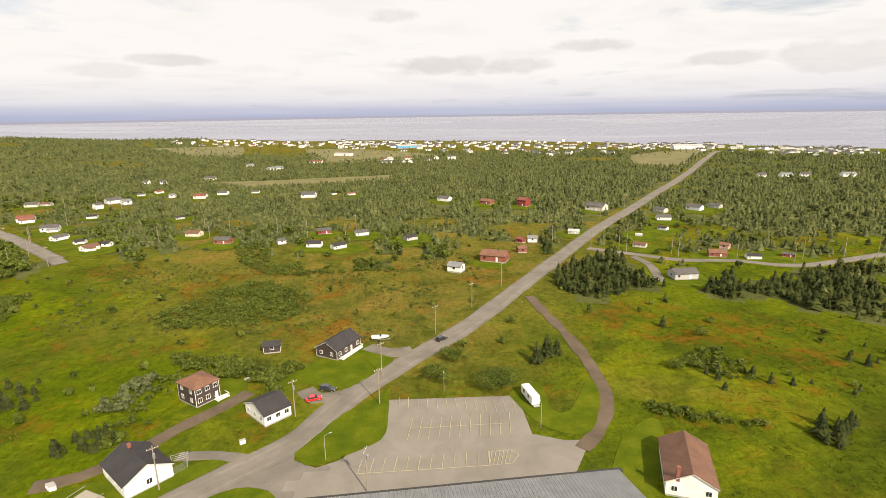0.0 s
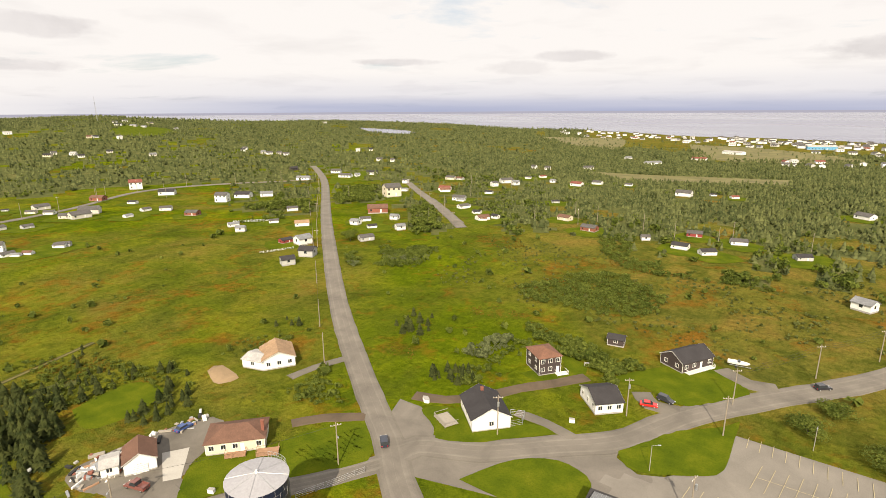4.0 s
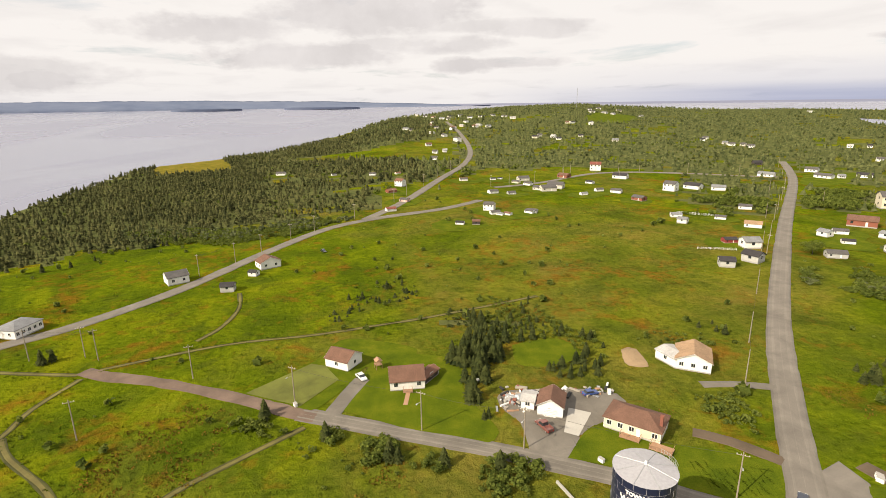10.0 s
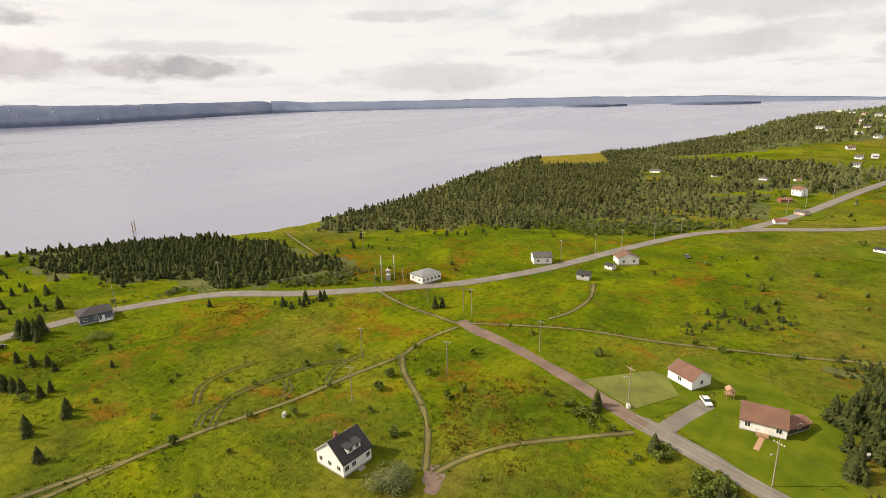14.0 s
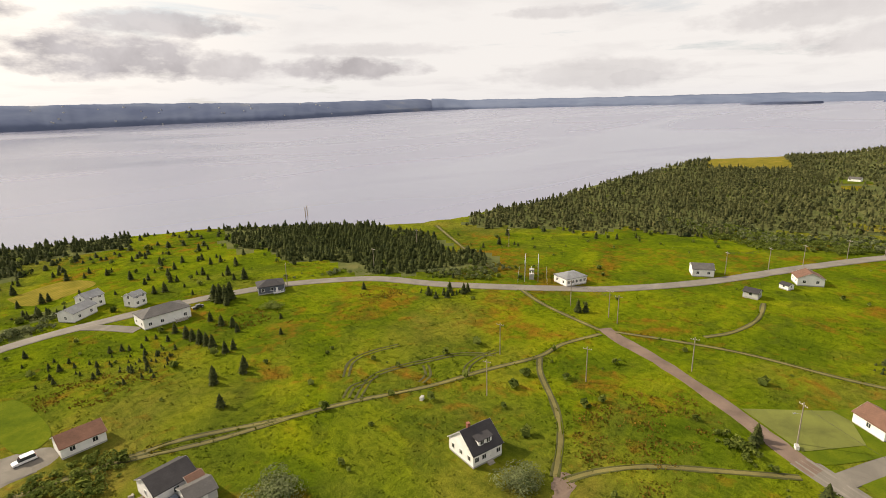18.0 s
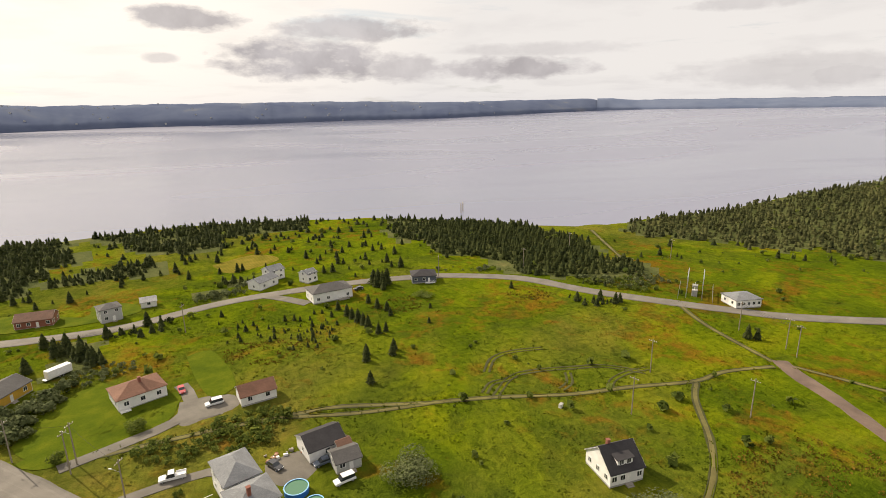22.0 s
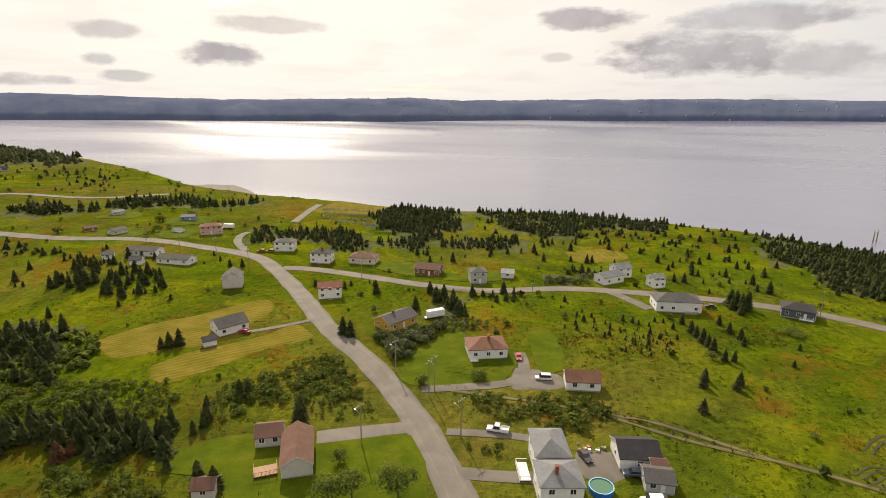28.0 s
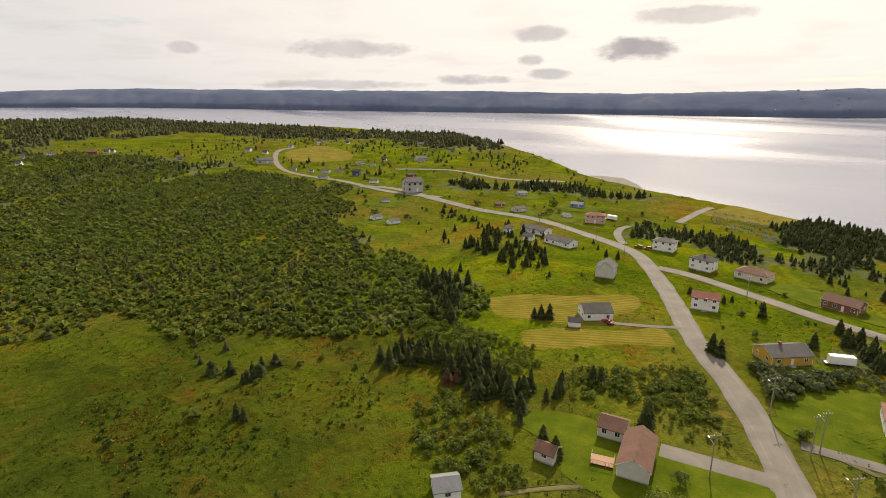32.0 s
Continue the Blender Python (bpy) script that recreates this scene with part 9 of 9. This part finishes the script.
E_POLES = ((46.4, -101.9, 60), (36.3, -130.3, 60), (24.1, -110.6, 60), (50.4, -137.5, 60), (160.2, -224.7, 60), (240.0, -244.1, 60), (212.2, -237.6, 60), (186.8, -235.0, 60), (95.2, -216.9, 60), (15.9, -203.3, 60), (-93.8, -224.2, 60), (36.9, -127.0, 60))
for n, (x, y, a) in enumerate(E_POLES):
    power_pole(x, y, a, lamp=n < 4)
wires(E_POLES[1][:2], E_POLES[3][:2], gaps=(0,))
wires(E_POLES[1][:2], E_POLES[2][:2], gaps=(0,))
FAR_POLES = ((-87.8, 331.2), (-144.0, 348.2), (-164.6, 357.1), (-175.5, 316.5), (-63.6, 331.5), (127.6, 289.3), (188.6, 270.0), (225.0, 266.5), (102.6, 303.7), (-263.9, 328.7), (-276.8, 381.7), (-283.6, 460.9), (-323.1, 488.6), (-550.4, 400.2), (-371.6, 322.1), (-258.8, 321.4), (-325.3, 449.5), (-234.0, 273.7), (-513.4, 221.5), (-560.9, 179.5), (-563.9, 241.9), (-571.6, 190.5))
for x, y in FAR_POLES:
    power_pole(x, y, 30, arm=False)
for x, y, a in ((-28.5, 107.6, 120), (-0.9, 138.8, 0), (23.7, 119.7, 180)):
    lamp_post(x, y, a)


def pole_line(points, gap, side, tall=9.5):
    """Plain poles along a road, set off to one side."""
    path = curve_points(points, gap)
    for k in range(len(path) - 1):
        d = (path[k + 1] - path[k]).normalized()
        x, y = path[k].x - d.y * side, path[k].y + d.x * side
        power_pole(x, y, math.degrees(math.atan2(d.y, d.x)) + 90, tall, arm=k % 2 == 0)


pole_line([(-206.1, 274.4), (-311.7, 362.2), (-399.9, 433.7)], 42.0, 6.0)
pole_line([(120.0, 380.0), (155.7, 433.2), (270.8, 614.5), (400.0, 824.0)], 46.0, 7.0)
pole_line([(-240.0, 191.0), (-315.4, 249.9), (-465.4, 369.9), (-606.1, 463.5)], 44.0, 6.5)
pole_line([(84.4, 304.2), (126.2, 277.2), (182.1, 260.0), (238.2, 277.0)], 38.0, 5.0)
pole_line([(-150.0, 330.0), (-60.0, 352.0), (20.0, 345.0), (110.0, 360.0)], 40.0, 0.0)
pole_line([(-483.7, 89.5), (-507.3, 138.5), (-564.4, 218.5), (-549.6, 313.6), (-507.9, 389.9)], 44.0, 5.5)
pole_line([(-413.8, 2.8), (-496.0, 30.7), (-659.1, 83.8), (-799.5, 110.6)], 48.0, 6.0)


def h_frame(x, y, turn):
    t = tagged(new("pylon"), "tall grey timber H-frame power pylon on the cliff", "pylon", "cliff pylons")
    t.matrix_basis = pose(x, y, ground_at(x, y), 0, 0, turn)
    for u in (-3.4, 0, 3.4):
        again("h_leg", "leg", lambda: tube(bmesh.new(), (0, 0, -0.5), (0, 0, 17), 0.24, 0.16, 8), POLEWOOD, t, (u, 0, 0))
    part("crossarm", box(-5.5, 5.5, -0.12, 0.12, 15.3, 15.6), POLEWOOD, t)
    bm = bmesh.new()
    for s in (-1, 1):
        tube(bm, (-3.4, 0, 9 + s), (0, 0, 11.5 - s), 0.07, None, 5)
    part("brace", bm, POLEWOOD, t)


h_frame(-265.4, -557.1, 70)
h_frame(-259.2, -549.3, 70)


def substation(x, y, turn):
    t = tagged(new("substation"), "steel gantries and transformers of a small substation", "substation")
    t.matrix_basis = pose(x, y, ground_at(x, y), 0, 0, turn)
    for n, (u, v) in enumerate(((-7, 0), (0, 0), (7, 0), (-7, 6), (0, 6), (7, 6))):
        again("gantry_leg", "gantry_leg", lambda: tube(tube(bmesh.new(), (-0.5, 0, -0.3), (-0.1, 0, 9), 0.12, 0.08, 5), (0.5, 0, -0.3), (0.1, 0, 9), 0.12, 0.08, 5), STEEL, t, (u, v, 0))
    for v in (0, 6):
        part("gantry_beam", slab(box(-7.5, 7.5, v - 0.15, v + 0.15, 8.7, 9.0), -7.5, 7.5, v - 0.1, v + 0.1, 6.2, 6.4), STEEL, t)
    for u in (-4, 3):
        c = part("transformer", box(u - 1.2, u + 1.2, 2, 4.2, -0.3, 2.6, 0.08), CONCRETE, t)
        for k in (-0.7, 0, 0.7):
            again("bushing", "bushing", lambda: tube(bmesh.new(), (0, 0, 2.6), (0, 0, 3.6), 0.16, 0.08, 8), TRIM, c, (u + k, 3, 0))
    bm = bmesh.new()
    for u in np.arange(-10, 10.1, 2.5):
        for v in (-3, 10):
            tube(bm, (u, v, -0.3), (u, v, 2.1), 0.04, None, 5)
    for v in (-3, 10):
        for z in (0.6, 1.3, 2.0):
            tube(bm, (-10, v, z), (10, v, z), 0.02, None, 4)
    part("fence", bm, STEEL, t)
    keep_clear([(x, y)], 10)


substation(-181.1, -156.9, 40)

# ---- yard things ----
def pool(x, y, r, h, label):
    t = tagged(new("swimming_pool"), label, "pool")
    t.matrix_basis = pose(x, y, ground_at(x, y) + 0.1, 0, 0, 0)
    bm = bmesh.new()
    for rr, a, b in ((r, -0.3, h), (r - 0.12, 0.3, h)):
        bmesh.ops.create_cone(bm, cap_ends=False, segments=36, radius1=rr, radius2=rr, depth=b - a, matrix=Matrix.Translation((0, 0, (a + b) / 2)))
    part("wall", bm, material("blue_liner", plain((0.03, 0.16, 0.5), 0.4)), t)
    bm = bmesh.new()
    for k in range(36):
        a, b = 2 * math.pi * k / 36, 2 * math.pi * (k + 1) / 36
        bm.faces.new([bm.verts.new((q * math.cos(w), q * math.sin(w), h + 0.02)) for q, w in ((r + 0.05, a), (r + 0.05, b), (r - 0.2, b), (r - 0.2, a))])
    part("rim", bm, material("pale_blue_rim", plain((0.25, 0.5, 0.75), 0.4)), t)
    part("water", tube(bmesh.new(), (0, 0, 0.2), (0, 0, h - 0.15), r - 0.13, None, 36), material("green_pool_water", gloss_paint((0.05, 0.15, 0.08))), t, "greenish still water")
    keep_clear([(x, y)], r)


pool(-8.5, -100.1, 2.6, 1.2, "round blue above-ground pool with greenish water")
pool(-11.3, -94.9, 2.0, 0.6, "small round pool on the grass")


def boat(x, y, turn):
    t = tagged(new("boat"), "white motor boat standing on a trailer", "boat")
    t.matrix_basis = pose(x, y, ground_at(x, y) + 0.7, 0, 0, turn)
    bm = bmesh.new()
    rows = []
    for u, w, d in ((-3, 1.0, 0.9), (-1, 1.1, 1.0), (1, 0.95, 1.0), (2.3, 0.55, 0.85), (3.2, 0.03, 0.4)):
        rows.append([bm.verts.new(v) for v in ((u, -w, 1.1), (u, -w * 0.75, 1.1 - d * 0.7), (u, 0, 1.1 - d), (u, w * 0.75, 1.1 - d * 0.7), (u, w, 1.1))])
    for a, b in zip(rows, rows[1:]):
        for k in range(4):
            bm.faces.new((a[k], a[k + 1], b[k + 1], b[k]))
        bm.faces.new((a[4], a[0], b[0], b[4]))
    bm.faces.new(rows[0][::-1])
    bmesh.ops.recalc_face_normals(bm, faces=bm.faces)
    part("hull", bm, TRIM, t)
    part("windscreen", box(-0.2, 0.5, -0.7, 0.7, 1.1, 1.6, 0.1), PANE, t)
    part("trailer_frame", slab(box(-2.5, 3.6, -0.08, 0.08, -0.4, -0.25), -0.6, -0.4, -1.0, 1.0, -0.4, -0.25), STEEL, t)
    for s in (-1.05, 1.05):
        again("tyre", "wheel", lambda: None, RUBBER, t, (-0.5, s, -0.36))


boat(-23.5, 174.6, 10)

rnd = random.Random(5)
for n in range(120):
    if n < 84:
        x, y = rnd.gauss(-126.0, 2.6), rnd.gauss(31.5, 3.4)
    else:
        x, y = rnd.uniform(-130.0, -124.5), rnd.uniform(36.0, 58.0)
    mat = rnd.choice((GREYWOOD, TRIM, DECKING, STEEL, CONCRETE, BRICK, RUBBER))
    ob = crate("scrap_board", x, y, rnd.uniform(0, 180), rnd.uniform(0.6, 3.4), rnd.uniform(0.25, 1.1), rnd.uniform(0.12, 0.9), mat, "loose board or panel on a yard's scrap heap", "scrap")
    ob["group"] = "scrap heap"
crate("parts_box", -136.8, 21.4, 20, 1.2, 0.9, 0.8, TRIM, "small white box at the yard's edge", "box")
for x, y in ((-87.2, 99.6), (-86.6, 99.2), (-50.5, 114.7), (-86.0, 98.8), (-78.4, -104.1), (-129.2, -29.3), (-60.6, 146.0), (-98.4, 43.3)):
    t = tagged(new("utility_box"), "small white utility box on the grass", "utility box", "utility boxes")
    t.matrix_basis = pose(x, y, ground_at(x, y), 0, 0, 30)
    part("body", box(-0.7, 0.7, -0.4, 0.4, -0.3, 0.95, 0.04), TRIM, t)
    part("lid", box(-0.75, 0.75, -0.45, 0.45, 0.95, 1.03, 0.02), CONCRETE, t)
# timber play set on the lawn
t = tagged(new("play_set"), "timber play set with orange roof on the lawn", "play set")
t.matrix_basis = pose(-148.1, -7.7, 0.1, 0, 0, 20)
for u in (-0.9, 0.9):
    for v in (-0.9, 0.9):
        again("play_leg", "leg", lambda: box(-0.06, 0.06, -0.06, 0.06, -0.4, 2.4), DECKING, t, (u, v, 0))
part("floor", box(-1, 1, -1, 1, 1.1, 1.2), DECKING, t)
part("roof", prism(bmesh.new(), [(-1.1, 2.4), (1.1, 2.4), (0, 3.2)], -1.1, 1.1, "x"), DECKING, t)
# front path of the small white house
ribbon("driveway", [(-133.3, 1.1), (-126.4, 0.1)], 1.3, DECKING, "orange timber walkway to a front door", lift=0.06, ragged=0.0, category="walkway")
# cemetery
stones = []
rows = ([(188.9, -361.7), (140.2, -364.7)], [(182.8, -347.8), (136.9, -349.1)], [(194.7, -374.3), (143.7, -380.9)], [(171.6, -339.2), (135.2, -334.4)])
for (a, b) in rows:
    n = 34
    for k in range(n):
        if rnd.random() < 0.75:
            stones.append((a[0] + (b[0] - a[0]) * k / n + rnd.uniform(-0.6, 0.6), a[1] + (b[1] - a[1]) * k / n + rnd.uniform(-0.6, 0.6)))
bm = bmesh.new()
for x, y in stones:
    z = ground_at(x, y) + 0.5
    slab(bm, x - 0.4, x + 0.4, y - 0.12, y + 0.12, z - 0.6, z + rnd.uniform(0.7, 1.2), 0.04)
tagged(part("headstones", bm, CONCRETE, None), "rows of grey headstones in a cemetery", "headstones", kind="stuff")
# mast on the far hill
t = tagged(new("radio_mast"), "tall thin lattice mast on the far hilltop", "mast")
t.matrix_basis = pose(-1479.7, 502.0, ground_at(-1479.7, 502.0), 0, 0, 0)
bm = bmesh.new()
for a in range(3):
    c, s = math.cos(a * 2.094), math.sin(a * 2.094)
    tube(bm, (c, s, -2), (c * 0.4, s * 0.4, 55), 0.22, 0.15, 4)
part("legs", bm, STEEL, t)
bm = bmesh.new()
for k in range(12):
    f = 1 - 0.6 * k / 12
    p = [(math.cos(a * 2.094) * f, math.sin(a * 2.094) * f, k * 4.5) for a in range(4)]
    for a, b in zip(p, p[1:]):
        tube(bm, a, b, 0.1, None, 4)
part("lattice", bm, STEEL, t)

# ribs and eaves of the hall's metal roof
hall = next(o for o in scene.objects if o.name == "hall" and not o.parent)
HL, HD, HW, HR = 67.1, 22.0, 6.65, 2.2
bm = bmesh.new()
for u in np.arange(-HL / 2 - 0.2, HL / 2 + 0.3, 0.75):
    for s in (-1, 1):
        edge = HD / 2 + 0.42
        tube(bm, (u, HD / 2 + s * edge, HW - 0.4 * HR / (HD / 2) + 0.23), (u, HD / 2, HW + HR + 0.23), 0.05, None, 4)
part("roof_ribs", bm, STEEL, hall, "raised ribs of a pale metal roof")


# Thin black boxes just outside the hall roof's north and west edges.
ROOF_EDGE_BLACK = material("black_roof_edge", plain((0.035, 0.032, 0.032), 0.8))
part("eaves", box(-HL / 2 - 1.4, HL / 2 + 1.4, HD + 0.45, HD + 1.7, HW - 0.75, HW - 0.4, 0.05), ROOF_EDGE_BLACK, hall, "black strip along the eaves")
part("gable_strip", box(-HL / 2 - 1.4, -HL / 2 - 0.45, -0.5, HD + 0.44, HW - 0.75, HW - 0.4, 0.05), ROOF_EDGE_BLACK, hall, "dark strip along the gable")


def yard_deck(x, y, turn, l, w, mat, label):
    t = tagged(new("deck"), label, "deck")
    t.matrix_basis = pose(x, y, ground_at(x, y), 0, 0, turn)
    deck(t, -l / 2, l / 2, w, 0.6, mat)
    keep_clear([(x, y)], 2.5)


yard_deck(-75.4, 96.8, -23, 6.0, 4.0, GREYWOOD, "weathered grey timber deck beside a white house")
yard_deck(63.7, -88.5, -147, 5.0, 3.5, DECKING, "reddish timber deck beside a brown-roofed house")
yard_deck(6.8, -101.8, 106, 6.0, 2.5, TRIM, "white railed timber deck beside a tall house")
yard_deck(-101.9, 59.5, 49, 5.0, 3.0, DECKING, "orange timber deck before a bungalow")


def mesh_fence(points, tall, label, mat=STEEL, gap=2.0, category="fence"):
    """Posts with rails between them along a line."""
    t = tagged(new("fence"), label, category)
    for (ax, ay), (bx, by) in zip(points, points[1:]):
        n = max(1, int(math.hypot(bx - ax, by - ay) / gap))
        for k in range(n + 1):
            x, y = ax + (bx - ax) * k / n, ay + (by - ay) * k / n
            again(("fence post", tall, mat.name), "post", lambda: box(-0.05, 0.05, -0.05, 0.05, -0.4, tall), mat, t, (x, y, ground_at(x, y)))
        bm = bmesh.new()
        za, zb = ground_at(ax, ay), ground_at(bx, by)
        for z in np.linspace(0.25, tall - 0.08, 4):
            tube(bm, (ax, ay, za + z), (bx, by, zb + z), 0.03, None, 4)
        part("rail", bm, mat, t)


mesh_fence([(-64.6, 107.7), (-61.3, 109.3), (-59.9, 105.8), (-61.8, 103.0)], 1.8, "grey wire dog run beside a white house")
mesh_fence([(-260.2, 158.5), (-254.1, 176.4)], 1.2, "white board fence along a yard", TRIM)
mesh_fence([(-353.5, 196.7), (-335.9, 216.8)], 1.6, "white board fence behind a house", TRIM)
mesh_fence([(56.6, -215.8), (44.5, -216.7), (32.6, -216.1)], 1.0, "low timber fence along the road", GREYWOOD)
mesh_fence([(-83.0, 53.3), (-79.9, 61.3), (-77.8, 67.9)], 1.6, "grey chain fence below the water tower")
crate("concrete_beam", -89.3, 32.6, 18, 7.5, 0.5, 0.6, CONCRETE, "long pale beam lying in the grass", "beam")
YARD = (-8.5, -114.3)
# garden chairs, bins and stones in the yards
for n in range(16):
    x, y = YARD[0] + rnd.uniform(-5, 5), YARD[1] + rnd.uniform(-1.5, 1.5)
    crate("scrap_board", x, y, rnd.uniform(0, 180), rnd.uniform(0.4, 1.3), rnd.uniform(0.3, 0.7), rnd.uniform(0.2, 0.9), rnd.choice((GREYWOOD, BRICK, TRIM, DECKING)), "loose junk stacked behind a workshop", "scrap")["group"] = "yard junk"

# settlement on the opposite shore
shore_rnd = random.Random(8)
bm = bmesh.new()
hills = next(o for o in scene.objects if o.name.startswith("backdrop") and o.data.materials[0] == HILL)
for n in range(130):
    a, u = shore_rnd.uniform(146, 204), shore_rnd.random()
    r = 3900 - u * 900
    hit, at, _, _ = hills.ray_cast((-math.sin(radians(a)) * r, math.cos(radians(a)) * r, 400), (0, 0, -1))
    if hit and at.z > 12:
        s = shore_rnd.uniform(2, 4.5)
        slab(bm, at.x - s, at.x + s, at.y - s, at.y + s, at.z - 4, at.z + shore_rnd.uniform(4, 7))
tagged(part("far_village", bm, SIDING["grey"], None), "white specks of houses on the opposite shore", "houses", kind="stuff")
